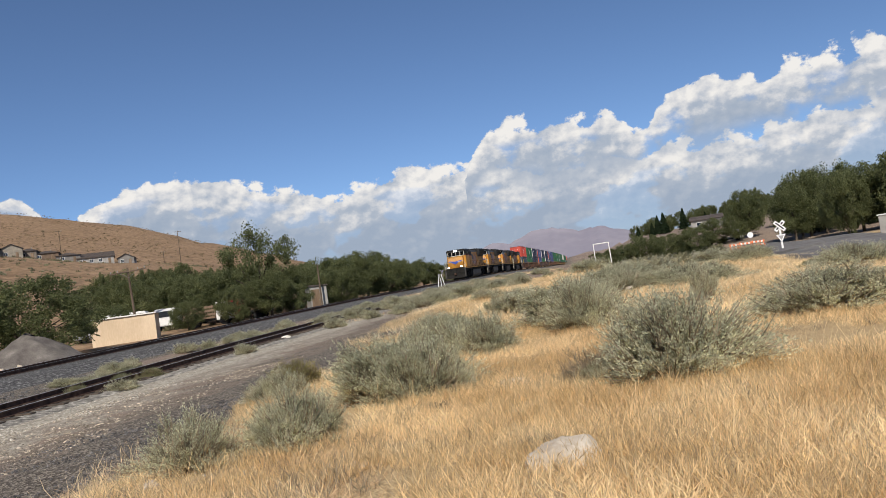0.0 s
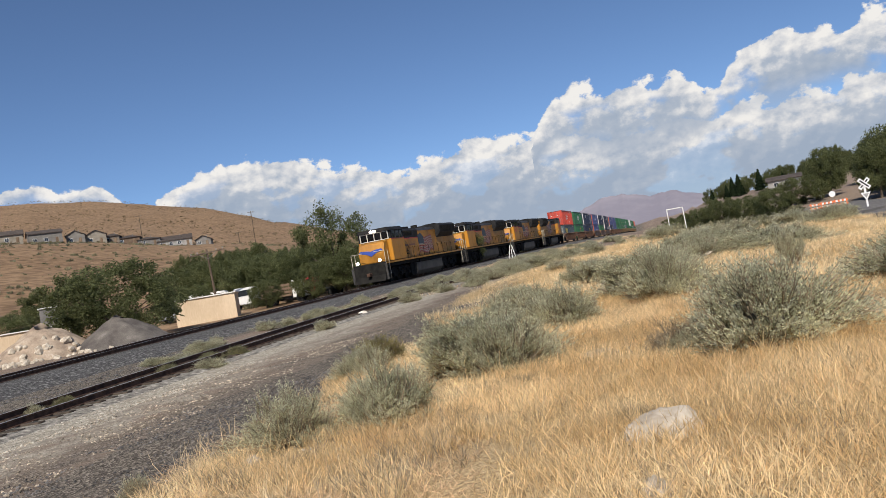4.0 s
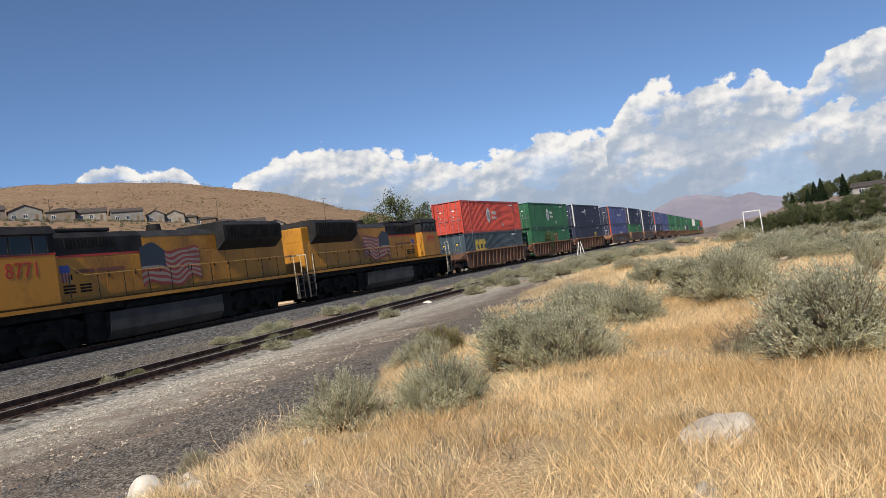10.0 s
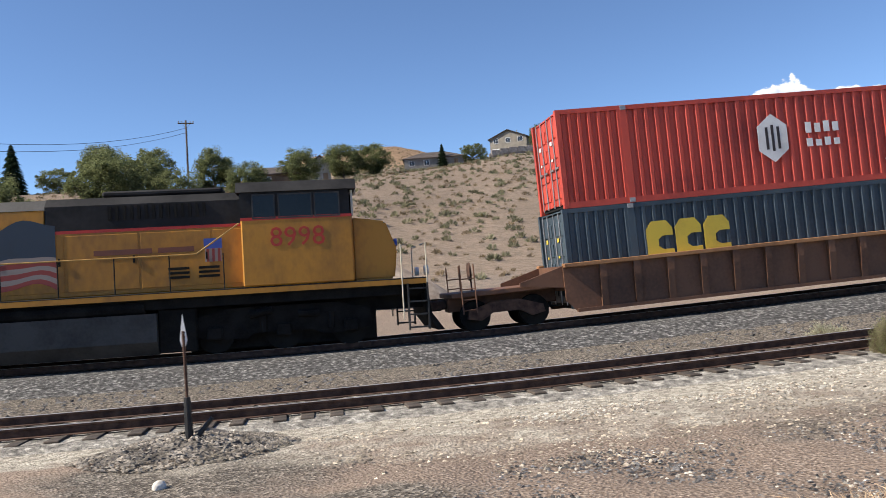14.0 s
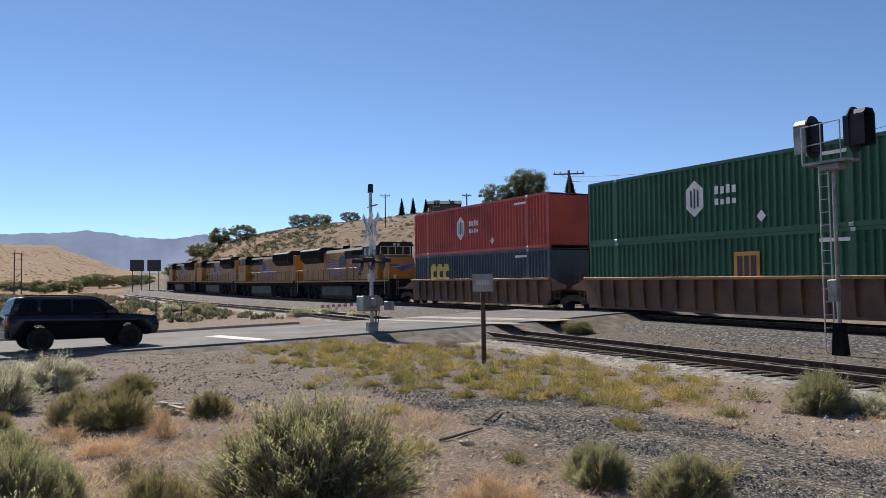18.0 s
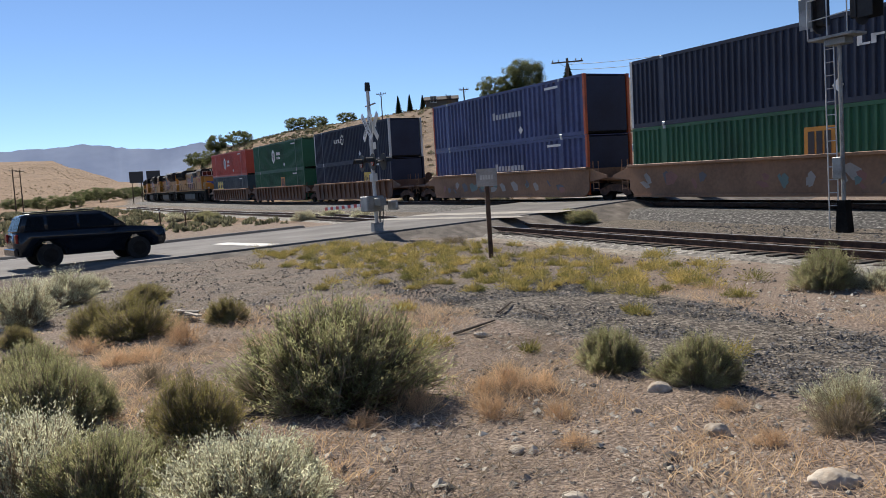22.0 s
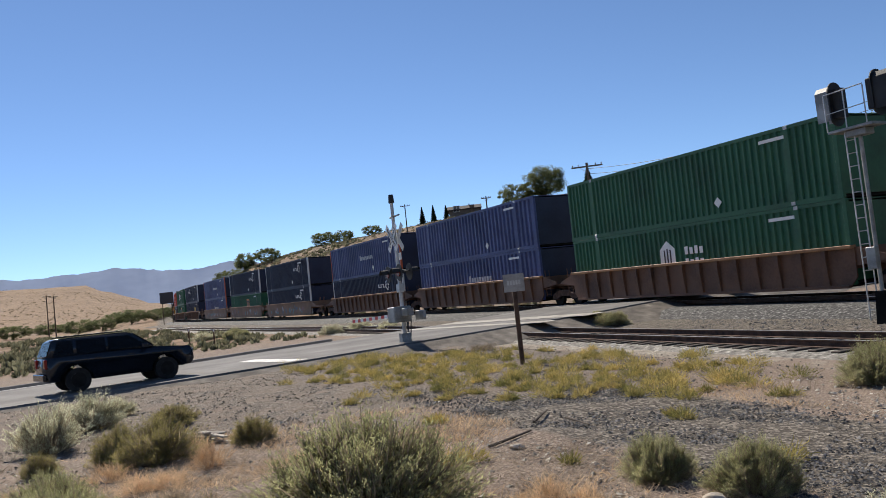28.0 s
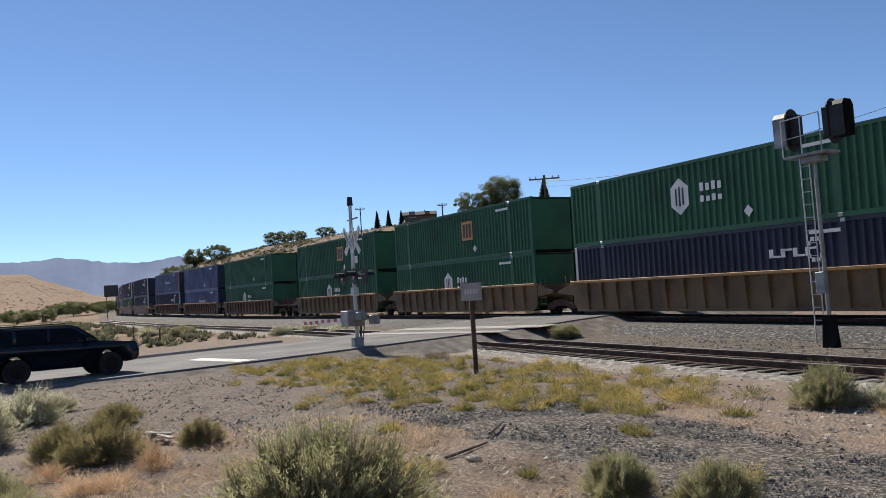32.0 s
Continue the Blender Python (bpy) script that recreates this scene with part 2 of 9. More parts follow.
# the land beyond the line: direction, foot, crest distance and angle, ridge distance and angle
LAND = [(-180, 200, 400, 1.0, 900, 1.5), (-110, 120, 260, 2.4, 420, 3.0), (-80, 110, 240, 2.3, 380, 3.2), (-74, 115, 240, 2.0, 360, 2.7), (-66, 125, 260, 1.9, 380, 2.4),
(-62, 170, 290, 1.9, 420, 2.2), (-60, 300, 360, 1.6, 460, 2.0), (-58.5, 420, 520, 1.3, 640, 1.6), (-55, 480, 600, 1.1, 760, 1.3), (-50, 360, 460, 1.1, 700, 1.4),
        (-46, 160, 280, 1.1, 560, 1.5), (-44, 110, 240, 1.2, 500, 1.8), (-39, 95, 220, 1.2, 460, 3.0),
        (-35, 88, 300, 2.9, 560, 4.6), (-31, 82, 330, 4.0, 640, 5.7), (-27.7, 78, 340, 4.6, 680, 7.0), (-24, 75, 340, 5.05, 700, 7.9), (-20, 70, 340, 5.85, 700, 8.75),
        (-16, 66, 320, 6.4, 700, 9.1), (-14, 66, 310, 6.6, 700, 9.15), (-8, 62, 280, 7.1, 680, 9.1), (-2, 58, 245, 7.5, 660, 8.7), (2, 55, 235, 7.8, 640, 8.1), (6, 53, 225, 7.9, 400, 7.6),
        (10, 50, 220, 8.1, 340, 7.6), (20, 46, 210, 8.3, 340, 7.8), (23, 45, 200, 7.9, 420, 8.3), (28, 44, 180, 7.6, 460, 9.6), (34, 42, 150, 7.1, 460, 9.2), (38, 42, 125, 6.9, 430, 7.8), (42, 42, 100, 6.8, 330, 6.6), (47, 42, 105, 7.2, 360, 7.2), (54, 44, 112, 7.0, 330, 6.8),
        (64, 48, 120, 6.6, 300, 6.4), (72, 52, 130, 6.9, 300, 6.6), (79, 56, 140, 6.8, 280, 6.4), (88, 62, 150, 6.6, 270, 6.2), (94, 68, 155, 6.3, 260, 5.9),
        (100, 78, 165, 5.85, 250, 5.5), (107, 95, 180, 5.05, 250, 4.9), (111, 110, 195, 4.6, 260, 4.4), (115.5, 130, 215, 3.7, 270, 3.4), (118, 150, 240, 2.3, 300, 2.2),
        (120, 200, 300, 1.05, 900, 1.6), (122, 240, 420, 1.0, 950, 1.9), (124, 240, 420, 1.0, 950, 2.7), (126, 240, 420, 1.0, 900, 3.4), (131, 220, 420, 1.0, 900, 3.55),
        (140, 200, 420, 0.9, 900, 2.4), (180, 200, 400, 1.0, 900, 1.5)]
LAND_T = np.array(LAND)


def near_z(x, y):
    """Ground near the line: the railway's bed, and between the spot heights on the near side."""
    s, o, z = along(x, y)
    bed = z - 0.52 + 0.1 * np.clip((-o - 5) / 3, 0, 1) - 0.14 * np.clip((o + 13.2) / 1.2, 0, 1) * np.clip((-5.6 - o) / 1.0, 0, 1)
    d2 = (np.asarray(x)[:, None] - SP[:, 0]) ** 2 + (np.asarray(y)[:, None] - SP[:, 1]) ** 2 + 0.5
    w = d2 ** -1.6
    field = (w * SP[:, 2]).sum(1) / w.sum(1)
    k = np.clip((-o - 13.0) / 9.0, 0, 1)
    k = k * k * (3 - 2 * k)
    return bed * (1 - k) + field * k


def ground_z(x, y):
    """Height of the ground at arrays of places."""
    x, y = np.atleast_1d(x).astype(float), np.atleast_1d(y).astype(float)
    r, az = np.hypot(x, y), np.degrees(np.arctan2(-x, y))
    foot, rc, ec, rr, er = (np.interp(az, LAND_T[:, 0], LAND_T[:, i]) for i in range(1, 6))
    z = near_z(x, y)
    k = np.minimum(1, foot / np.maximum(r, 1e-6))
    zf = near_z(x * k, y * k)
    zc, zt = 1.6 + rc * np.tan(np.radians(ec)), 1.6 + rr * np.tan(np.radians(er))
    a = np.clip((r - foot) / (rc - foot), 0, 1)
    b = np.clip((r - rc) / (rr - rc), 0, 1)
    far = zf + (zc - zf) * (a * 0.55 + 0.45 * a * a * (3 - 2 * a)) 
    far = np.where(r > rc, 1.6 + np.minimum(r, rr) * np.tan(np.radians(ec + (er - ec) * b)), far)
    far = far - np.clip(r - rr, 0, 600) * 0.06 * (er > 1.2)
    far = np.where(r > rr + 600, far * np.clip(1 - (r - rr - 600) / 900, 0, 1), far)
    return np.where(r < foot, z, far)


def gz(x, y):
    return float(ground_z(np.array([x]), np.array([y]))[0])


def lumps(x, y, scale, seed=0.0):
    return np.array([noise.noise(Vector((a * scale, b * scale, seed))) for a, b in zip(x, y)])


def build_ground():
    na = 480
    az = np.linspace(-180, 180, na, endpoint=False)
    r = [0.35]
    while r[-1] < 4600:
        r.append(r[-1] + max(0.28, 0.028 * r[-1]) if r[-1] < 60 else r[-1] * 1.045)
    r = np.array(r)
    A, R = np.meshgrid(np.radians(az), r)
    x, y = (-np.sin(A) * R).ravel(), (np.cos(A) * R).ravel()
    z = ground_z(x, y)
    s, o, _ = along(x, y)
    rr = R.ravel()
    calm = np.clip((np.minimum(abs(o), abs(o - SIDING)) - 3) / 3, 0, 1)
    z = z + calm * (0.06 * lumps(x, y, 0.9) * (rr < 60) + np.clip((rr - 45) / 150, 0, 3) * (0.5 * lumps(x, y, 0.012, 3.0) + 0.45 * lumps(x, y, 0.05, 5.0) + 0.16 * lumps(x, y, 0.16, 6.0)))
    v = np.column_stack([x, y, z]).tolist() + [(0, 0, gz(0.1, 0.1))]
    f = []
    n = len(r)
    for i in range(n - 1):
        for j in range(na):
            k = (j + 1) % na
            f.append((i * na + j, i * na + k, (i + 1) * na + k, (i + 1) * na + j))
    c = n * na
    f += [(c, (j + 1) % na, j) for j in range(na)]
    ob = raw("ground", v, f, ground_material(), smooth=True)
    tagged(ob, "dry sandy ground with gravel patches and tan grass hillsides", "ground", kind="structure")
    # what covers the ground: red dark gravel, green pale stone, blue straw
    x, y = np.append(x, 0.0), np.append(y, 0.0)
    s, o, _ = along(x, y)
    r, az = np.hypot(x, y), np.degrees(np.arctan2(-x, y))
    n1, n2 = lumps(x, y, 0.35, 11.0), lumps(x, y, 1.3, 12.0)

    def band(val, lo, hi, soft):
        return np.clip((val - lo) / soft, 0, 1) * np.clip((hi - val) / soft, 0, 1)
    wob = 0.9 * n1 + 0.5 * n2
    pale = band(o + 0.5 * wob + 0.8 * n2 - 1.5 * np.clip((s - 6) / 22, 0, 1), -12.9, -8.3, 0.6) * band(s, -12, 48, 6) * (1 - 0.35 * np.clip((s - 12) / 20, 0, 1)) + 0.55 * band(o + wob, -12.6, -10.2, 0.8) * band(s, -40, -8, 6)
    dark = 0.52 * band(o + wob, -19.8, -14.2, 0.9) * band(s, 5, 40, 4)
    dark = np.maximum(dark, 0.8 * band(o + 0.6 * wob, -19.8, -15.8, 0.8) * band(s, 5, 32, 4))
    dark = np.maximum(dark, 1.2 * band(o + wob * 0.35, -19.4, -16.0, 0.6) * band(s, -13.5, 2.5, 2.0))
    dark = np.maximum(dark, 0.9 * band(o + 0.4 * wob, -8.3, 6.5, 0.6) * band(s, -200, 34, 6))
    dark = np.maximum(dark, 0.85 * band(o, -5.4, 6.5, 0.8))
    dark = np.maximum(dark, 0.45 * band(o + wob, -16.8, -10.2, 0.8) * band(s, 2, 46, 4))
    pale = np.maximum(pale, 0.5 * band(o + wob, -15.5, -9, 1.0) * band(s, -4, 50, 4))
    pale = np.maximum(pale, 0.85 * band(o + 0.5 * wob, -13.4, -10.2, 0.8) * band(s, 4, 50, 4))
    dark = np.maximum(dark, np.clip(1.25 - np.hypot(s + 1.0, (o + 14.4) * 1.2) / 2.2, 0, 1))
    dark = np.maximum(dark, 0.42 * ((o > 9) & (r > 50)) * band(az, 4, 116, 4) * (r < 240))
    straw = ((o + 0.6 * wob < -18.9 - 2.5 * np.clip((5 - s) / 5, 0, 1) + 2.2 * np.clip((s - 21) / 5, 0, 1)) & (s > -2) & (r < 110) & (o > -200)).astype(float)
    straw = np.maximum(straw, ((o > 9) & (r > 60)) * np.where((az > 5) & (az < 115) & (r < 230), 0.42, 0.85))
    straw = np.maximum(straw, ((az > 100) | (az < -100)) * np.clip((r - 36) / 20, 0, 1) * 0.7)
    dark = np.maximum(dark, 0.5 * band(az, 84, 136, 6) * band(r, 11, 34, 4) * (o < -12))
    me = ob.data
    ca = me.color_attributes.new("cover", "FLOAT_COLOR", "POINT")
    ca.data.foreach_set("color", np.column_stack([dark, np.clip(pale, 0, 1), straw, ((o < 5) & (r < 110)) * band(az, -150, 62, 50)]).astype(np.float32).ravel())


def ground_material():
    m = bpy.data.materials.new("earth")
    m.use_nodes = True
    n, l = m.node_tree.nodes, m.node_tree.links
    b = n["Principled BSDF"]
    b.inputs["Roughness"].default_value, b.inputs["Specular IOR Level"].default_value = 0.95, 0.2
    pos = n.new("ShaderNodeNewGeometry").outputs["Position"]

    def nz(scale, detail=5.0):
        q = n.new("ShaderNodeTexNoise")
        q.inputs["Scale"].default_value, q.inputs["Detail"].default_value = scale, detail
        l.new(pos, q.inputs["Vector"])
        return q.outputs["Fac"]

    def stones(scale):
        q = n.new("ShaderNodeTexVoronoi")
        q.inputs["Scale"].default_value = scale
        l.new(pos, q.inputs["Vector"])
        return q

    def ramp(fac, *stops):
        q = n.new("ShaderNodeValToRGB")
        e = q.color_ramp.elements
        while len(e) < len(stops):
            e.new(0.5)
        for el, (p, c) in zip(e, stops):
            el.position, el.color = p, (*c, 1)
        l.new(fac, q.inputs["Fac"])
        return q.outputs["Color"]

    def mix(fac, a, c):
        q = n.new("ShaderNodeMix")
        q.data_type = "RGBA"
        l.new(fac, q.inputs[0])
        l.new(a, q.inputs[6])
        l.new(c, q.inputs[7])
        return q.outputs[2]
    at = n.new("ShaderNodeAttribute")
    at.attribute_name = "cover"
    sep = n.new("ShaderNodeSeparateColor")
    l.new(at.outputs["Color"], sep.inputs["Color"])
    far, fine, grain = nz(0.045), nz(1.6), nz(30.0, 9.0)
    st, st2 = stones(26.0), stones(13.0)
    soil = mix(fine, ramp(far, (0.35, (0.182, 0.138, 0.106)), (0.65, (0.29, 0.224, 0.173))), ramp(grain, (0.32, (0.058, 0.044, 0.034)), (0.5, (0.218, 0.166, 0.129)), (0.68, (0.52, 0.435, 0.35))))
    gravel = ramp(st.outputs["Color"], (0.0, (0.032, 0.027, 0.022)), (0.5, (0.115, 0.099, 0.081)), (1.0, (0.38, 0.335, 0.275)))
    palest = ramp(st2.outputs["Color"], (0.0, (0.18, 0.158, 0.126)), (0.5, (0.36, 0.326, 0.265)), (1.0, (0.55, 0.51, 0.425)))
    nearstraw = mix(fine, ramp(far, (0.3, (0.40, 0.28, 0.145)), (0.7, (0.58, 0.43, 0.24))), ramp(grain, (0.35, (0.22, 0.15, 0.08)), (0.65, (0.72, 0.57, 0.34))))
    strawy = mix(nz(0.22, 6.0), ramp(far, (0.3, (0.20, 0.124, 0.07)), (0.7, (0.295, 0.198, 0.12))), ramp(nz(0.5, 8.0), (0.38, (0.085, 0.056, 0.035)), (0.6, (0.35, 0.24, 0.143))))

    def edge(ch):
        q = n.new("ShaderNodeMath")
        q.operation = "MULTIPLY_ADD"
        l.new(fine, q.inputs[0])
        q.inputs[1].default_value = 0.9
        l.new(sep.outputs[ch], q.inputs[2])
        r = n.new("ShaderNodeMapRange")
        r.inputs["From Min"].default_value, r.inputs["From Max"].default_value = 0.72, 1.12
        l.new(q.outputs[0], r.inputs["Value"])
        return r.outputs["Result"]
    col = mix(edge("Blue"), soil, mix(at.outputs["Alpha"], strawy, nearstraw))
    col = mix(edge("Red"), col, gravel)
    col = mix(edge("Green"), col, palest)
    l.new(col, b.inputs["Base Color"])
    hgt = n.new("ShaderNodeMath")
    hgt.operation = "ADD"
    l.new(grain, hgt.inputs[0])
    l.new(st.outputs["Distance"], hgt.inputs[1])
    bp = n.new("ShaderNodeBump")
    bp.inputs["Strength"].default_value, bp.inputs["Distance"].default_value = 0.6, 0.04
    l.new(hgt.outputs[0], bp.inputs["Height"])
    l.new(bp.outputs["Normal"], b.inputs["Normal"])
    return m


build_ground()


# ---- clouds and far mountains: plain backdrops beyond the land ----
CLOUD_LOW = [(-84, 8.6, 4.6), (-78, 8.6, 4.8), (-70, 8.0, 4.6), (-62, 7.6, 4.2), (-56, 7.9, 4.2), (-51.6, 8.2, 4.4), (-48.5, 9.0, 4.6), (-44, 9.25, 4.8), (-41, 7.9, 5.0), (-36, 9.0, 5.5), (-31.6, 10.4, 6.0),
             (-27, 10.0, 6.6), (-24, 9.0, 6.8), (-22.5, 8.2, 7.0)]
CLOUD_PUFF = [(-22.0, 9.2, 8.5), (-20.4, 9.7, 8.7), (-18.8, 9.75, 8.8), (-17.4, 9.5, 8.9), (-16.0, 10.2, 9.2), (-14.0, 10.1, 9.3), (-12.4, 9.9, 9.4)]
CLOUD_HILL = [(-10, 9.4, 8.4), (-6, 10.3, 8.6), (-3.5, 9.7, 8.8), (-1, 10.3, 8.8), (1, 11.3, 8.8), (3.5, 10.9, 8.8), (6.5, 10.0, 8.8), (9.0, 9.0, 8.6)]
CLOUD_HIGH = [(-86, 12.0, 8.2), (-80, 12.2, 8.0), (-77, 11.8, 7.9), (-72.4, 11.7, 8.4), (-69.9, 11.0, 8.5), (-66.5, 12.2, 8.4), (-63.9, 11.3, 8.3), (-62.3, 9.6, 8.0), (-61.3, 9.4, 7.4), (-59.5, 10.5, 7.0), (-57, 11.2, 6.9), (-53, 11.2, 7.2),
              (-50.4, 10.6, 8.6), (-49.2, 9.3, 9.0)]


def cloud_material(name, seed, floor, veil):
    m = bpy.data.materials.new(name)
    m.use_nodes = True
    n, l = m.node_tree.nodes, m.node_tree.links
    n.remove(n["Principled BSDF"])
    uv = n.new("ShaderNodeUVMap").outputs["UV"]
    sep = n.new("ShaderNodeSeparateXYZ")
    l.new(uv, sep.inputs[0])
    at = n.new("ShaderNodeAttribute")
    at.attribute_name = "dir"

    def nz(scale, detail, rough, shift=(0, 0, 0)):
        mp = n.new("ShaderNodeMapping")
        mp.inputs["Location"].default_value = shift
        l.new(at.outputs["Vector"], mp.inputs["Vector"])
        q = n.new("ShaderNodeTexNoise")
        q.inputs["Scale"].default_value, q.inputs["Detail"].default_value, q.inputs["Roughness"].default_value = scale, detail, rough
        l.new(mp.outputs["Vector"], q.inputs["Vector"])
        return q.outputs["Fac"]

    def math_(op, a, c, d=None):
        q = n.new("ShaderNodeMath")
        q.operation = op
        for i, val in enumerate((a, c, d)):
            if val is None:
                continue
            if isinstance(val, (int, float)):
                q.inputs[i].default_value = val
            else:
                l.new(val, q.inputs[i])
        return q.outputs[0]

    def span(val, lo, hi):
        q = n.new("ShaderNodeMapRange")
        q.interpolation_type = "SMOOTHSTEP"
        q.inputs["From Min"].default_value, q.inputs["From Max"].default_value = lo, hi
        l.new(val, q.inputs["Value"])
        return q.outputs["Result"]
    puff = nz(0.42, 10.0, 0.56, (seed, 0, 0))
    lit = nz(0.42, 5.0, 0.5, (seed - 0.25, -0.45, 0))
    wide = nz(0.16, 3.0, 0.5, (seed, 5, 0))
    v = sep.outputs["Y"]
    top = math_("MULTIPLY_ADD", math_("SUBTRACT", puff, 0.5), 1.05, math_("SUBTRACT", 1.0, v))
    body = span(top, 0.0, 0.07)
    foot = span(math_("MULTIPLY_ADD", math_("SUBTRACT", wide, 0.5), 1.0, v), floor, floor + 0.55)
    holes = span(math_("MULTIPLY_ADD", math_("SUBTRACT", puff, 0.5), 0.7, wide), 0.26, 0.48)
    thick = math_("MAXIMUM", math_("MAXIMUM", holes, veil), span(v, 0.55, 0.8))
    alpha = math_("MULTIPLY", math_("MULTIPLY", body, foot), thick)
    # sunlit tops and shaded undersides are painted: puff noise against a sunward-shifted copy
    shade = math_("ADD", math_("MULTIPLY_ADD", math_("SUBTRACT", puff, lit), 2.1, -0.05), math_("MULTIPLY", span(v, 0.0, 1.0), 0.8))
    ramp = n.new("ShaderNodeValToRGB")
    e = ramp.color_ramp.elements
    e.new(0.5)
    e.new(0.7)
    for el, (p, c) in zip(e, ((0.0, (0.44, 0.53, 0.67)), (0.36, (0.55, 0.62, 0.73)), (0.62, (0.86, 0.87, 0.90)), (0.86, (1.12, 1.09, 1.05)))):
        el.position, el.color = p, (*c, 1)
    l.new(shade, ramp.inputs["Fac"])
    # the sheet emits these colours itself, the sun plays no part
    em, tr, mx = n.new("ShaderNodeEmission"), n.new("ShaderNodeBsdfTransparent"), n.new("ShaderNodeMixShader")
    em.inputs["Strength"].default_value = 0.84
    l.new(ramp.outputs["Color"], em.inputs["Color"])
    l.new(alpha, mx.inputs[0])
    l.new(tr.outputs[0], mx.inputs[1])
    l.new(em.outputs[0], mx.inputs[2])
    l.new(mx.outputs[0], n["Material Output"].inputs["Surface"])
    return m


def cloud_bank(table, radius, seed, floor=0.0, veil=0.0):
    t = np.array(sorted(table))
    az = np.arange(t[0, 0], t[-1, 0] + 0.01, 0.25)
    hi, lo = np.interp(az, t[:, 0], t[:, 1]), np.interp(az, t[:, 0], t[:, 2]) - 1.2 * np.interp(az, (-30, -20), (1, 0.2))
    deep = np.maximum(hi - lo, 2.4)
    if floor < 0:
        lo = lo * 0 + 0.3
    v, f, uv, dr = [], [], [], []
    rows = 16
    for i, a in enumerate(az):
        end = min(1.0, (a - az[0]) / 2.0, (az[-1] - a) / 2.0)
        for k in range(rows + 1):
            w = k / rows * 1.3
            e = lo[i] + (hi[i] - lo[i]) * w
            p = heading(a, radius * math.cos(radians(e)), 1.6 + radius * math.sin(radians(e)))
            v.append(p)
            uv.append((a / 10, 1 + (e - hi[i]) / deep[i] + (1 - end) * 0.6))
            dr.append((a, e * 1.25, 0.0))
    n = rows + 1
    for i in range(len(az) - 1):
        for k in range(rows):
            f.append((i * n + k, i * n + k + 1, (i + 1) * n + k + 1, (i + 1) * n + k))
    ob = raw("cloud_bank", v, f, cloud_material("cloud", seed, floor, veil), smooth=True)
    me = ob.data
    layer = me.uv_layers.new(name="UVMap")
    idx = np.empty(len(me.loops), dtype=np.int32)
    me.loops.foreach_get("vertex_index", idx)
    layer.data.foreach_set("uv", np.array(uv)[idx].astype(np.float32).ravel())
    at = me.attributes.new("dir", "FLOAT_VECTOR", "POINT")
    at.data.foreach_set("vector", np.array(dr, dtype=np.float32).ravel())
    ob.visible_shadow = False
    tagged(ob, "white cumulus clouds with grey undersides over the hills", "clouds", kind="structure")


# the low bank is drawn down to the horizon as grey-blue haze
cloud_bank(CLOUD_LOW, 4500, 3.0, -1.7, 0.78)
cloud_bank(CLOUD_PUFF, 4450, 15.0, 0.3)
cloud_bank(CLOUD_HILL, 4450, 26.0, 0.15)
cloud_bank(CLOUD_HIGH, 4400, 40.0, -0.1, 0.35)


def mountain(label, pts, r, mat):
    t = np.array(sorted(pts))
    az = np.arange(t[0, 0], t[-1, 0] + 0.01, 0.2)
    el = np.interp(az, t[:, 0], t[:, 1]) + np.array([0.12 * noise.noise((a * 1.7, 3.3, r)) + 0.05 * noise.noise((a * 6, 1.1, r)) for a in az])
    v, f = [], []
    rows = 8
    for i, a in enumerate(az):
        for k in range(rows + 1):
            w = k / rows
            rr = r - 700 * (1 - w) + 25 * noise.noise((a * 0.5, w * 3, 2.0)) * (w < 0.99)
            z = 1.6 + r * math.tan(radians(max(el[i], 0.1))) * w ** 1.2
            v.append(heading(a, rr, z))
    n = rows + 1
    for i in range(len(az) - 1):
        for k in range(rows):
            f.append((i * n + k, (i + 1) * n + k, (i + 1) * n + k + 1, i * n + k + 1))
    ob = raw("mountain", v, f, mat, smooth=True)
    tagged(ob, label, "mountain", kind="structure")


# distance haze is mixed into the base colours of the purple and blue ranges
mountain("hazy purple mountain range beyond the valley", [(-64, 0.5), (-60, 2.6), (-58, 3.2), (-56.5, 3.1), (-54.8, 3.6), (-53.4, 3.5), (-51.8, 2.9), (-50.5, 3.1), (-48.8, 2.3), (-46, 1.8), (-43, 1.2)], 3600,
         surf("hazed_rock_purple", (0.20, 0.19, 0.235), (0.265, 0.25, 0.29), 0.002, 1.0, 0, 0.02, where="Position"))
mountain("forested mountain range on the horizon, coloured blue with haze", [(108, 0.5), (112, 3.2), (115, 4.0), (117, 4.15), (119, 3.9), (121, 3.95), (124, 4.4), (126, 4.2), (129, 4.05), (134, 4.3), (140, 3.8), (150, 2.5), (158, 0.5)], 3700,
         surf("hazed_rock_blue", (0.22, 0.29, 0.43), (0.265, 0.34, 0.49), 0.002, 1.0, 0, 0.02, where="Position"))
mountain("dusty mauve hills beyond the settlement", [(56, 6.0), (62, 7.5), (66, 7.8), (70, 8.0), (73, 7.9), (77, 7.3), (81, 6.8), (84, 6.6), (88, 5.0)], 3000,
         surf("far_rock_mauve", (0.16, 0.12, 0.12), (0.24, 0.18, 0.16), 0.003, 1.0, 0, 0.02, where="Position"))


# ---- the railway ----
RUST = surf("rust", (0.045, 0.022, 0.014), (0.11, 0.06, 0.04), 6, 0.75, 0.2, 60, metal=0.3)
STEEL = surf("rail_head", (0.42, 0.40, 0.39), (0.6, 0.58, 0.57), 3, 0.42, 0.02, 50, metal=0.6)
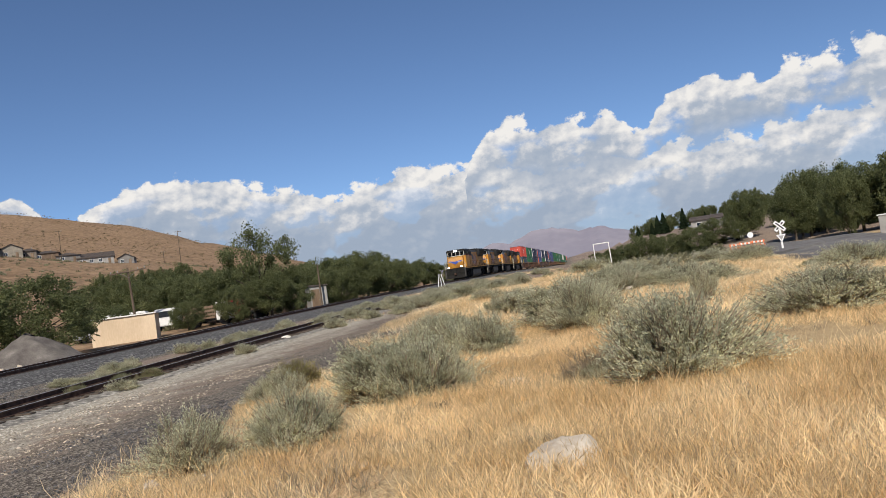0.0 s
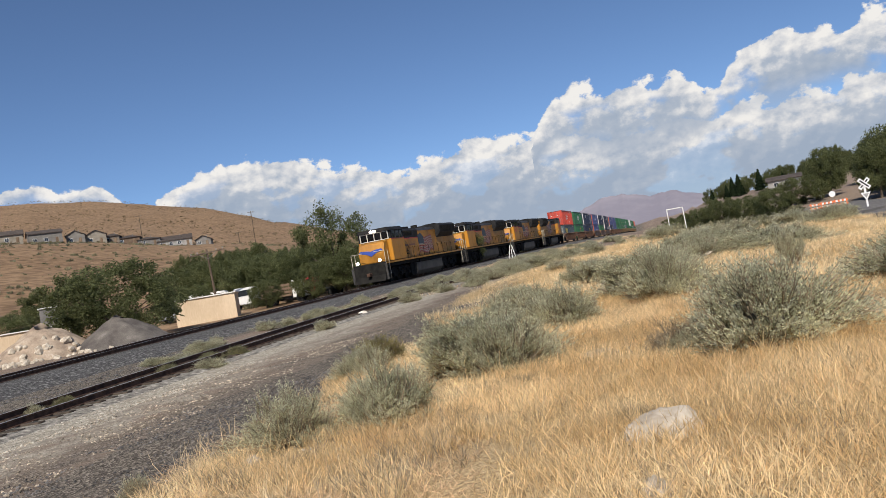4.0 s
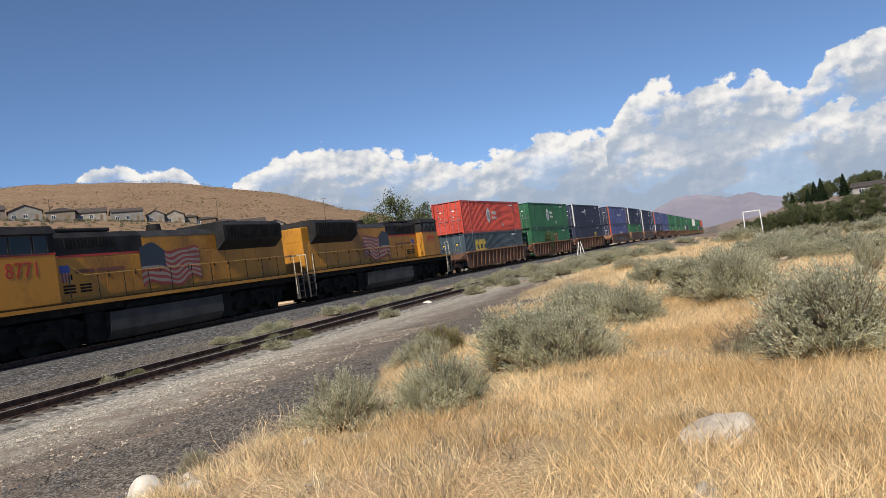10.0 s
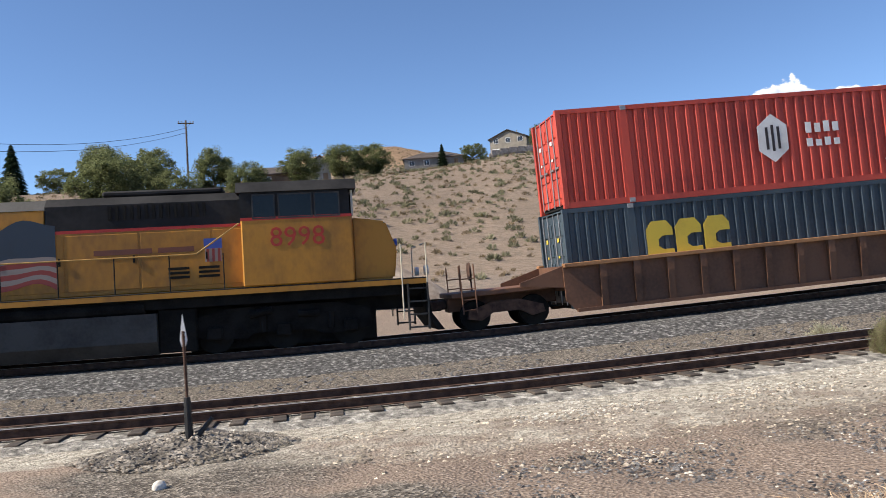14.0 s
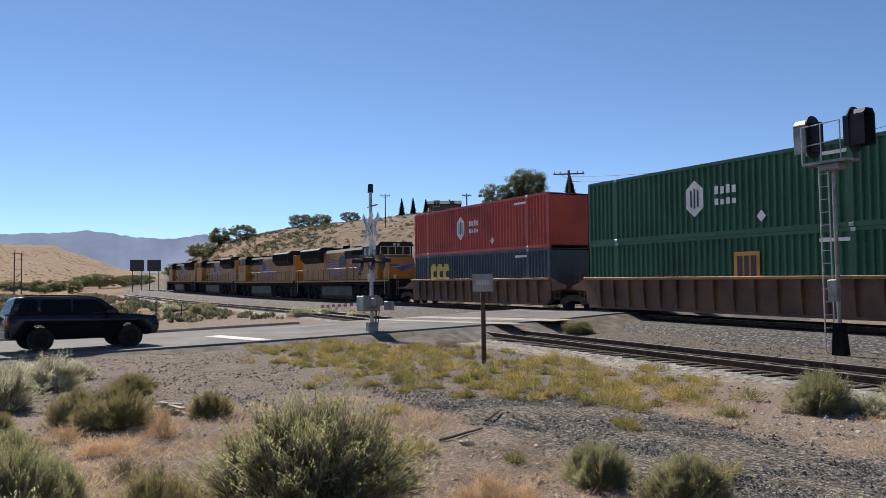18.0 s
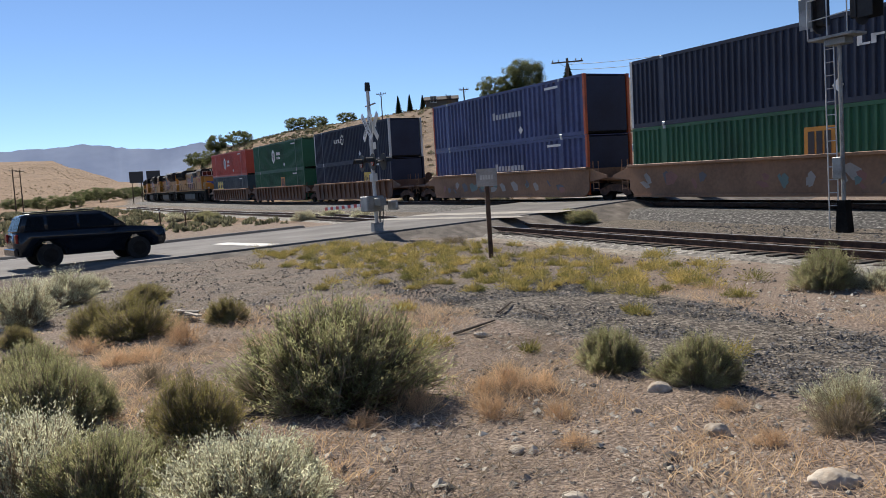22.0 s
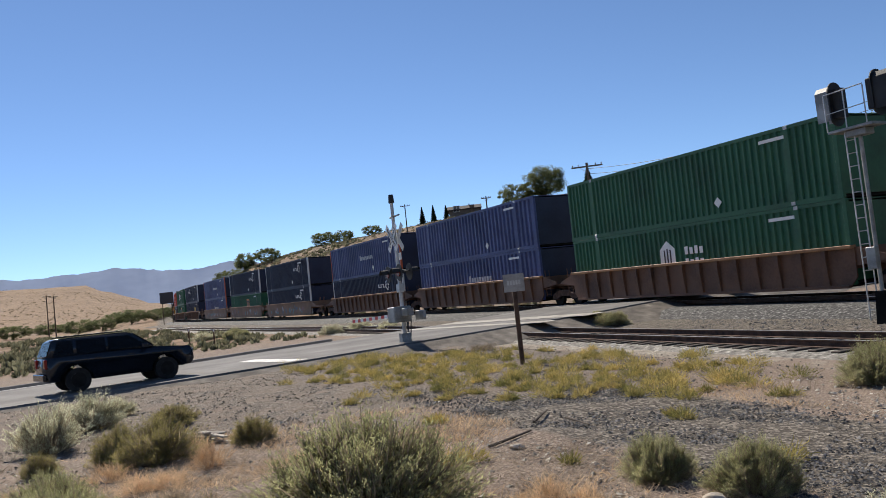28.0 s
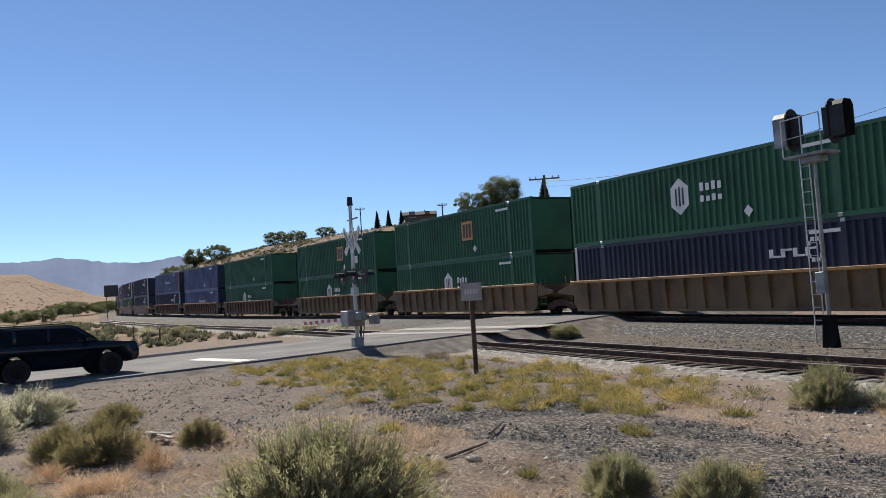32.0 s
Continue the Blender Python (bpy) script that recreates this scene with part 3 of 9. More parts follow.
STONE = surf("ballast_stone", (0.022, 0.0215, 0.021), (0.095, 0.093, 0.09), 9.0, 0.9, 1.0, 17, where="Position", bumpdist=0.06, third=(0.32, 0.312, 0.297), spread=(0.36, 0.56))
PALESTONE = surf("siding_stone", (0.09, 0.083, 0.072), (0.30, 0.28, 0.24), 6.0, 0.9, 1.0, 20, where="Position", bumpdist=0.05, third=(0.55, 0.52, 0.46), spread=(0.34, 0.58))
TIE = surf("tie_wood", (0.03, 0.024, 0.02), (0.085, 0.066, 0.05), 5, 0.9, 0.4, 50, rand=0.3)


def sweep(name, profile, s0, s1, off, drop, mat, step=2.0, parent=None):
    """A profile of (across, up) drawn along the line."""
    ss = np.arange(s0, s1 + 0.01, step)
    v, f = [], []
    for s in ss:
        for a, u in profile:
            v.append(line(s, off + a, drop + u))
    n = len(profile)
    for i in range(len(ss) - 1):
        for j in range(n - 1):
            f.append((i * n + j, (i + 1) * n + j, (i + 1) * n + j + 1, i * n + j + 1))
    f.append(tuple(range(n)))
    f.append(tuple(range((len(ss) - 1) * n, len(ss) * n))[::-1])
    return raw(name, v, f, mat, parent)


BED = [(-4.6, -0.75), (-2.6, -0.25), (-1.9, -0.2), (1.9, -0.2), (2.6, -0.25), (4.6, -0.75)]
RAIL = [(-0.07, -0.17), (-0.07, -0.155), (-0.012, -0.14), (-0.012, -0.04), (-0.036, -0.03), (-0.036, -0.002), (0.036, -0.002), (0.036, -0.03), (0.012, -0.04), (0.012, -0.14),
        (0.07, -0.155), (0.07, -0.17), (-0.07, -0.17)]


def railway(name, label, off, drop, s0, s1, bed):
    top = empty(name, None, label, "railway track")
    top["kind"] = "structure"
    sweep("ballast", bed, s0, s1, off, drop, STONE if drop == 0 else PALESTONE, parent=top)
    for side in (-0.755, 0.755):
        rail = sweep("rail", RAIL, s0, s1, off + side, drop, RUST, parent=top)
        head = sweep("rail_head", [(-0.035, 0.0), (0.035, 0.0), (0.035, -0.006), (-0.035, -0.006), (-0.035, 0.0)], s0, s1, off + side, drop + 0.002, STEEL, parent=top)
    return top


MAIN = railway("main_line", "main line track of two steel rails on grey ballast", 0.0, 0.0, -370, 560, BED)
SIDE = railway("siding", "rusty siding track with dark timber ties", SIDING, -0.3, -130, 60, [(-2.3, -0.36), (-1.5, -0.2), (1.5, -0.2), (2.3, -0.36)])


def ties():
    bm = bmesh.new()
    box(bm, -1.3, 1.3, -0.115, 0.115, -0.2, 0.0, 0.012)
    me = bpy.data.meshes.new("tie")
    bm.to_mesh(me)
    bm.free()
    me.materials.append(TIE)
    rng = random.Random(4)
    for off, drop, s0, s1, top in ((SIDING, -0.3, -48, 50, SIDE),):
        s = s0
        while s < s1:
            p, q = line(s, off, drop - 0.165), line(s + 0.5, off)
            a = math.atan2(q.y - p.y, q.x - p.x)
            share("tie", me, top, Matrix.Translation(p) @ pose(rng.uniform(-0.06, 0.06), 0, rng.uniform(-0.015, 0.01), 0, 0, math.degrees(a) + 90 + rng.uniform(-2, 2)))
            s += 0.55 + rng.uniform(-0.05, 0.05)


ties()


# ---- the train: all of it stands along +x, the way it goes ----
SPEED, RED_AT_14 = 14.99, 7.94     # metres a second; where the first container's front is at 14 s
LOCO, UNIT = 22.45, 19.7
TRAIN = []     # (thing, metres behind the first container's front, half its wheelbase, height over the rail)

YELLOW = surf("armour_yellow", (0.20, 0.088, 0.014), (0.46, 0.205, 0.018), 0.55, 0.5, 0.04, 9, spread=(0.26, 0.58), stretch=(0.7, 0.7, 0.45))
HOODGREY = surf("harbour_grey", (0.009, 0.009, 0.010), (0.026, 0.0255, 0.026), 0.9, 0.7, 0.05, 8, spec=0.25)
BLACK = surf("oily_black", (0.004, 0.004, 0.004), (0.016, 0.015, 0.013), 2.0, 0.8, 0.15, 20, spec=0.2)
TRUCKGREY = surf("truck_grey", (0.005, 0.0048, 0.0045), (0.016, 0.015, 0.014), 2.0, 0.85, 0.15, 20, spec=0.15)
TANK = surf("tank_grey", (0.02, 0.019, 0.018), (0.05, 0.048, 0.045), 1.2, 0.6, 0.06, 12)
GLASS = surf("dark_glass", (0.004, 0.005, 0.006), (0.009, 0.010, 0.012), 1, 0.06, 0, spec=0.3)
REDLINE = paint("stripe_red", (0.45, 0.03, 0.02))
WHITE = paint("lettering_white", (0.75, 0.75, 0.73), dirt=0.25)
HANDRAIL = paint("handrail_pale", (0.55, 0.5, 0.38), dirt=0.3)
SIDERAIL = paint("handrail_yellow", (0.42, 0.24, 0.06), dirt=0.4)
LETTERBROWN = paint("lettering_brown", (0.16, 0.05, 0.025))
FLAGBLUE = paint("flag_blue", (0.02, 0.035, 0.055))
FLAGRED = paint("flag_red", (0.26, 0.04, 0.032))
FLAGWHITE = paint("flag_white", (0.28, 0.23, 0.20), dirt=0.4)
SIGNPALE = paint("pale_trim", (0.55, 0.54, 0.5), dirt=0.3)
WINGBLUE = paint("wing_blue", (0.04, 0.08, 0.35))
LAMP = glow("headlamp_glow", (1.0, 0.93, 0.8), 6.0)
OFFLAMP = surf("lamp_glass", (0.4, 0.4, 0.38), (0.6, 0.6, 0.58), 3, 0.15, 0)
NUMRED = paint("number_red", (0.42, 0.03, 0.015))


def lettering(name, words, size, m, mat, parent, depth=0.004):
    """Letters cut from Blender's own font, standing on the plane of m."""
    cu = bpy.data.curves.new(name, "FONT")
    cu.body, cu.size, cu.extrude, cu.align_x, cu.align_y, cu.resolution_u = words, size, depth, "CENTER", "CENTER", 2
    tmp = bpy.data.objects.new("text", cu)
    scene.collection.objects.link(tmp)
    bpy.context.view_layer.update()
    me = bpy.data.meshes.new_from_object(tmp.evaluated_get(bpy.context.evaluated_depsgraph_get()))
    me.name = name
    bpy.data.objects.remove(tmp)
    me.materials.clear()
    me.materials.append(mat)
    ob = new(name, me)
    ob.parent, ob.matrix_basis = parent, m
    return ob


def wheel_mesh(r, w):
    bm = bmesh.new()
    tube(bm, (0, -w / 2, 0), (0, w / 2, 0), r, n=20)
    tube(bm, (0, -w / 2 - 0.03, 0), (0, -w / 2, 0), r + 0.03, n=20)
    tube(bm, (0, w / 2, 0), (0, w / 2 + 0.02, 0), r * 0.45, r * 0.35, n=14)
    me = bpy.data.meshes.new("wheel")
    bm.to_mesh(me)
    bm.free()
    me.materials.append(BLACK)
    return me


BIGWHEEL, CARWHEEL = wheel_mesh(0.52, 0.14), wheel_mesh(0.44, 0.14)


def add_wheels(top, xs, r, me):
    for x in xs:
        for side in (1, -1):
            share("wheel", me, top, Matrix.Translation((x, 0.755 * side, r)) @ pose(0, 0, 0, 0, 0, 0 if side > 0 else 180))


def loco_truck(top, x):
    for side in (1, -1):
        bm = bmesh.new()
        y = 1.0 * side
        prism(bm, [(x - 2.4, 0.5), (x - 1.9, 0.36), (x - 1.0, 0.36), (x - 0.8, 0.5), (x + 0.8, 0.5), (x + 1.0, 0.36), (x + 1.9, 0.36), (x + 2.4, 0.5), (x + 2.4, 0.98),
                   (x + 1.5, 1.2), (x - 1.5, 1.2), (x - 2.4, 0.98)], "y", y - 0.08, y + 0.08)
        for a in (-1.85, 0, 1.85):
            box(bm, x + a - 0.2, x + a + 0.2, y + 0.05 * side - 0.1, y + 0.05 * side + 0.14, 0.38, 0.72, 0.04)
            tube(bm, (x + a + 0.55, y + 0.08 * side, 0.5), (x + a + 0.55, y + 0.08 * side, 0.95), 0.1, n=8)
        tube(bm, (x - 1.0, y + 0.16 * side, 0.95), (x - 0.4, y + 0.16 * side, 0.95), 0.09, n=8)
        tube(bm, (x + 0.3, y + 0.2 * side, 1.1), (x + 0.9, y + 0.2 * side, 1.0), 0.1, n=8)
        part("truck_frame", bm, TRUCKGREY, top)
    bm = bmesh.new()
    box(bm, x - 2.6, x + 2.6, -0.62, 0.62, 0.06, 1.28, 0.05)
    part("traction_motor", bm, BLACK, top)
    add_wheels(top, (x - 1.85, x, x + 1.85), 0.52, BIGWHEEL)


def flag(top, x, side, facing):
    """A waving flag painted on the hood: red and white bands with a blue corner."""
    y = 1.004 * side
    bm = bmesh.new()
    n, L, z0, h = 20, 3.9, 1.98, 1.75
    for k in range(13):
        for i in range(n):
            def at(u, v):
                px = x - facing * (u - 0.5) * L
                return (px, y, z0 + h * (v / 13) * (1 - 0.22 * u) + 0.15 * math.sin(u * 9.0) + 0.06 * math.sin(u * 17 + v * 0.3) + 0.12 * u)
            u0, u1 = i / n, (i + 1) / n
            vs = [bm.verts.new(p) for p in (at(u0, k), at(u1, k), at(u1, k + 1), at(u0, k + 1))]
            f = bm.faces.new(vs)
            f.material_index = 2 if (u0 < 0.36 and k >= 6) else k % 2
    part("flag_panel", bm, [FLAGRED, FLAGWHITE, FLAGBLUE], top, "painted waving flag of red and white bands")


def locomotive(facing, number, seed, bright):
    """A six-axle road locomotive with a wide cab at its front; facing -1 runs hood first."""
    top = empty("locomotive", None, "armour-yellow diesel locomotive with grey roof, " + ("cab leading" if facing > 0 else "hood leading"),
                "locomotive", "locomotives of the train")
    f = facing
    rng = random.Random(seed)

    def bx(bm, x0, x1, y0, y1, z0, z1, bevel=0.0, mat=0):
        a, b = sorted((x0 * f, x1 * f))
        return box(bm, a, b, y0, y1, z0, z1, bevel, mat)

    bm = bmesh.new()
    bx(bm, -10.9, 10.9, -1.5, 1.5, 1.62, 1.76, 0.02)
    bx(bm, -10.9, 10.9, -1.3, 1.3, 1.3, 1.62)
    bx(bm, -10.9, 10.9, -0.7, 0.7, 0.9, 1.3)
    part("deck", bm, BLACK, top)
    for side in (1, -1):
        bm = bmesh.new()
        bx(bm, -10.9, 10.9, 1.5 * side - 0.012, 1.5 * side + 0.012, 1.58, 1.72)
        part("side_sill", bm, YELLOW, top)
    # fuel tank and air tanks
    bm = bmesh.new()
    prism(bm, [(-1.42, 1.2), (-1.42, 0.45), (-1.15, 0.1), (1.15, 0.1), (1.42, 0.45), (1.42, 1.2)], "x", -3.6, 3.6)
    part("fuel_tank", bm, TANK, top)
    for side in (1, -1):
        bm = bmesh.new()
        tube(bm, (-3.3, 1.22 * side, 1.36), (2.6, 1.22 * side, 1.36), 0.19, n=12)
        part("air_reservoir", bm, TRUCKGREY, top)
    for x in (-4.1, 4.1):
        bm = bmesh.new()
        box(bm, x - 0.5, x + 0.5, -1.2, 1.2, 0.12, 1.3, 0.04)
        part("equipment_box", bm, BLACK, top)
    for x in (-6.9, 6.9):
        loco_truck(top, x)
    # long hood: yellow below, grey above
    bm = bmesh.new()
    bx(bm, -10.2, 5.9, -0.97, 0.97, 1.76, 3.5, 0.03)
    hood = part("hood", bm, YELLOW, top)
    bm = bmesh.new()
    prism(bm, [(-0.97, 3.5), (-0.97, 4.2), (-0.75, 4.42), (0.75, 4.42), (0.97, 4.2), (0.97, 3.5)], "x", min(0.8 * f, 5.9 * f), max(0.8 * f, 5.9 * f))
    part("hood_roof", bm, HOODGREY, top)
    bm = bmesh.new()
    bx(bm, -4.3, 0.78, -0.975, 0.975, 3.45, 4.12, 0.02)
    part("engine_hood", bm, YELLOW, top)
    bm = bmesh.new()
    prism(bm, [(-0.98, 4.12), (-0.78, 4.4), (0.78, 4.4), (0.98, 4.12)], "x", min(-4.3 * f, 0.8 * f), max(-4.3 * f, 0.8 * f))
    part("engine_roof", bm, TANK, top)
    bm = bmesh.new()
    bx(bm, -10.2, -9.2, -0.96, 0.96, 3.45, 4.3, 0.05)
    part("end_hood", bm, YELLOW, top)
    bm = bmesh.new()
    for side in (1, -1):
        bx(bm, 0.8, 5.9, 0.972 * side - 0.006, 0.972 * side + 0.006, 3.46, 3.54)
    part("hood_stripe", bm, REDLINE, top)
    for side in (1, -1):
        x = -9.6
        while x < 5.2:
            w = rng.choice((1.1, 1.5, 1.9))
            bm = bmesh.new()
            bx(bm, x, x + w - 0.06, 0.97 * side - 0.01, 0.97 * side + 0.014, 1.9, 3.4, 0.008)
            d = part("hood_door", bm, YELLOW, top)
            bm = bmesh.new()
            bx(bm, x + w - 0.2, x + w - 0.15, 0.99 * side - 0.02, 0.99 * side + 0.025, 2.6, 2.8)
            part("latch", bm, BLACK, d)
            x += w
        for x in (3.9, 4.7):
            bm = bmesh.new()
            for k in range(3):
                bx(bm, x, x + 0.55, 0.99 * side - 0.02, 0.99 * side + 0.03, 2.1 + 0.12 * k, 2.17 + 0.12 * k)
            part("louvre", bm, BLACK, top)
        bm = bmesh.new()
        for k in range(14):
            bx(bm, 2.4 + 0.19 * k, 2.48 + 0.19 * k, 0.97 * side - 0.01, 0.97 * side + 0.03, 3.78, 4.16)
        part("intake_grille", bm, BLACK, top)
    # radiator section with flared wings
    bm = bmesh.new()
    prism(bm, [(-0.97, 3.3), (-1.48, 3.75), (-1.48, 4.5), (-1.2, 4.68), (1.2, 4.68), (1.48, 4.5), (1.48, 3.75), (0.97, 3.3)], "x", min(-9.4 * f, -4.3 * f), max(-9.4 * f, -4.3 * f))
    part("radiator", bm, HOODGREY, top)
    for side in (1, -1):
        bm = bmesh.new()
        bx(bm, -9.2, -4.5, 1.48 * side - 0.02, 1.48 * side + 0.02, 3.8, 4.44)
        g = part("radiator_grille", bm, BLACK, top)
        bm = bmesh.new()
        for k in range(18):
            bx(bm, -9.1 + 0.25 * k, -9.0 + 0.25 * k, 1.5 * side - 0.02, 1.5 * side + 0.02, 3.84, 4.4)
        part("grille_bar", bm, TRUCKGREY, g)
    bm = bmesh.new()
    tube(bm, (-1.2 * f, 0, 4.4), (-1.2 * f, 0, 4.75), 0.35, 0.3, n=12)
    part("exhaust_stack", bm, BLACK, top)
    bm = bmesh.new()
    bx(bm, 2.2, 5.4, -0.7, 0.7, 4.44, 4.6, 0.05)
    part("roof_hatch", bm, HOODGREY, top)
    for k, x in enumerate((-5.9, -7.8)):
        bm = bmesh.new()
        tube(bm, (x * f, 0, 4.66), (x * f, 0, 4.78), 0.6, n=16)
        part("radiator_fan", bm, BLACK, top)
    # cab
    bm = bmesh.new()
    bx(bm, 5.9, 8.9, -1.5, 1.5, 1.76, 3.62, 0.04)
    cab = part("cab", bm, YELLOW, top)
    bm = bmesh.new()
    bx(bm, 5.9, 8.85, -1.48, 1.48, 3.62, 4.32)
    prism(bm, [(-1.56, 4.32), (-1.3, 4.62), (1.3, 4.62), (1.56, 4.32)], "x", min(5.8 * f, 9.05 * f), max(5.8 * f, 9.05 * f))
    part("cab_roof", bm, HOODGREY, top)
    for side in (1, -1):
        for x0, x1 in ((6.25, 6.8), (6.95, 7.8), (7.92, 8.55)):
            bm = bmesh.new()
            bx(bm, x0, x1, 1.485 * side - 0.012, 1.485 * side + 0.012, 3.62, 4.22)
            w = part("side_window", bm, GLASS, cab)
            bm = bmesh.new()
            for a, b, c, d in ((x0 - 0.04, x0, 3.58, 4.26), (x1, x1 + 0.04, 3.58, 4.26), (x0, x1, 3.58, 3.62), (x0, x1, 4.22, 4.26)):
                bx(bm, a, b, 1.49 * side - 0.02, 1.49 * side + 0.02, c, d)
            part("window_frame", bm, TANK, cab)
        bm = bmesh.new()
        bx(bm, 5.9, 8.9, 1.502 * side - 0.006, 1.502 * side + 0.006, 3.55, 3.63)
        part("cab_stripe", bm, REDLINE, top)
        if number:
            lettering("road_number", number, 0.76, Matrix.Translation((7.4 * f, 1.508 * side, 3.05)) @ pose(0, 0, 0, 90, 0, 180 if side > 0 else 0), NUMRED, top)
        flag(top, -0.9 * f, side, f * side)
        bm = bmesh.new()
        bx(bm, 2.0, 3.5, 0.995 * side - 0.004, 0.995 * side + 0.004, 2.83, 2.97)
        part("lettering_bar", bm, LETTERBROWN, top)
        bm = bmesh.new()
        bx(bm, 3.65, 4.6, 0.995 * side - 0.004, 0.995 * side + 0.004, 2.83, 2.97)
        part("lettering_bar", bm, LETTERBROWN, top)
        for za, zb, xa, xb, m in ((2.88, 3.16, 4.86, 5.34, WINGBLUE), (2.52, 2.88, 4.88, 5.32, FLAGWHITE)):
            bm = bmesh.new()
            bx(bm, xa, xb, 0.995 * side - 0.004, 0.995 * side + 0.006, za, zb)
            shield = part("emblem_panel", bm, m, top)
            if m is FLAGWHITE:
                for k in range(3):
                    bm = bmesh.new()
                    bx(bm, xa + 0.04 + 0.15 * k, xa + 0.11 + 0.15 * k, 1.001 * side - 0.004, 1.001 * side + 0.004, za, zb)
                    part("emblem_stripe", bm, FLAGRED, shield)
    for y in (-0.95, -0.32, 0.32, 0.95):
        bm = bmesh.new()
        bx(bm, 8.9, 8.94, y - 0.27, y + 0.27, 3.66, 4.24)
        part("windscreen", bm, GLASS, cab)
    bm = bmesh.new()
    for z in (3.6, 4.24):
        bx(bm, 8.9, 8.96, -1.3, 1.3, z, z + 0.06)
    for y in (-1.27, -0.635, 0.0, 0.635, 1.27):
        bx(bm, 8.9, 8.96, y - 0.035, y + 0.035, 3.66, 4.24)
    part("windscreen_frame", bm, SIGNPALE, top)
    # nose
    bm = bmesh.new()
    pr = [(8.9 * f, 1.76), (10.05 * f, 1.76), (10.15 * f, 2.6), (9.85 * f, 3.4), (8.9 * f, 3.55)]
    prism(bm, pr, "y", -1.15, 1.15)
    bmesh.ops.bevel(bm, geom=[e for e in bm.edges], offset=0.06, segments=2, affect="EDGES")
    nose = part("nose", bm, YELLOW, top)
    bm = bmesh.new()
    prism(bm, [(-1.1, 2.72), (-0.5, 2.62), (0, 2.35), (0.5, 2.62), (1.1, 2.72), (0.95, 2.9), (0.4, 2.86), (0, 2.78), (-0.4, 2.86), (-0.95, 2.9)], "x", min(10.1 * f, 10.17 * f), max(10.1 * f, 10.17 * f))
    part("wing_emblem", bm, WINGBLUE, top, "blue wing emblem on the nose")
    bm = bmesh.new()
    for y, z in ((-0.16, 4.42), (0.16, 4.42)):
        tube(bm, (9.0 * f, y, z), (9.12 * f, y, z), 0.12, n=12)
    part("headlight", bm, LAMP if bright else OFFLAMP, top)
    for y in (-1.0, 1.0):
        bm = bmesh.new()
        tube(bm, (10.9 * f, y, 1.95), (11.02 * f, y, 1.95), 0.13, n=12)
        part("ditch_light", bm, LAMP if bright else OFFLAMP, top)
        bm = bmesh.new()
        bx(bm, 8.92, 9.02, y * 0.75 - 0.28, y * 0.75 + 0.28, 4.3, 4.48)
        part("number_board", bm, BLACK, top)
    # ends: pilots, steps, couplers
    for e in (1, -1):
        bm = bmesh.new()
        prism(bm, [(10.9 * e, 1.7), (11.0 * e, 0.75), (11.35 * e, 0.25), (11.15 * e, 0.25), (10.85 * e, 0.7), (10.8 * e, 1.7)], "y", -1.4, 1.4)
        part("pilot", bm, BLACK, top)
        bm = bmesh.new()
        box(bm, min(10.9 * e, 11.5 * e), max(10.9 * e, 11.5 * e), -0.14, 0.14, 0.72, 1.02, 0.03)
        part("coupler", bm, RUST, top)
        for side in (1, -1):
            bm = bmesh.new()
            for k in range(4):
                box(bm, min(10.35 * e, 10.9 * e), max(10.35 * e, 10.9 * e), 1.5 * side - 0.16, 1.5 * side + 0.06, 0.35 + 0.36 * k, 0.39 + 0.36 * k)
            box(bm, min(10.88 * e, 10.92 * e), max(10.88 * e, 10.92 * e), 1.5 * side - 0.16, 1.5 * side + 0.06, 0.3, 1.6)
            box(bm, min(10.33 * e, 10.37 * e), max(10.33 * e, 10.37 * e), 1.5 * side - 0.16, 1.5 * side + 0.06, 0.3, 1.6)
            part("step", bm, TANK, top)
            bm = bmesh.new()
            for x in (10.2, 10.9):
                tube(bm, (x * e, 1.5 * side, 0.6), (x * e, 1.5 * side, 2.7), 0.022, n=6)
            tube(bm, (10.9 * e, 1.5 * side, 2.7), (10.9 * e, 0.5 * side, 2.7), 0.022, n=6)
            part("end_rail", bm, HANDRAIL, top)
    for side in (1, -1):
        bm = bmesh.new()
        x = -10.0
        while x < 5.6:
            tube(bm, (x * f, 1.46 * side, 1.76), (x * f, 1.46 * side, 2.72), 0.018, n=6, mat=1)
            x += 1.4
        tube(bm, (-10.2 * f, 1.46 * side, 2.72), (4.7 * f, 1.46 * side, 2.72), 0.02, n=6)
        tube(bm, (4.7 * f, 1.46 * side, 2.72), (5.85 * f, 1.4 * side, 3.5), 0.02, n=6)
        part("handrail", bm, [SIDERAIL, BLACK], top)
    return top


NUMBERS = ("", "", "8771", "8998")
for i in range(4):
    TRAIN.append((locomotive(1 if i < 3 else -1, NUMBERS[i], i, i == 0), -93.7 + LOCO * (i + 0.5), 6.9, 0.0))

# ---- containers ----
BOXRED = surf("box_red", (0.28, 0.032, 0.022), (0.52, 0.066, 0.04), 0.5, 0.5, 0.05, 8, spread=(0.2, 0.55))
BOXTEAL = surf("box_slate", (0.022, 0.04, 0.055), (0.05, 0.075, 0.095), 0.6, 0.5, 0.05, 8)
BOXGREEN = surf("box_green", (0.007, 0.055, 0.025), (0.016, 0.105, 0.047), 0.5, 0.58, 0.05, 8, spread=(0.2, 0.55))
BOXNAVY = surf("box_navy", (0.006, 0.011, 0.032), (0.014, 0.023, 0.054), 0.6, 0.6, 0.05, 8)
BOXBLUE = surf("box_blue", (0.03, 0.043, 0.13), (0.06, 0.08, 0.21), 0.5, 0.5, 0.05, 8)
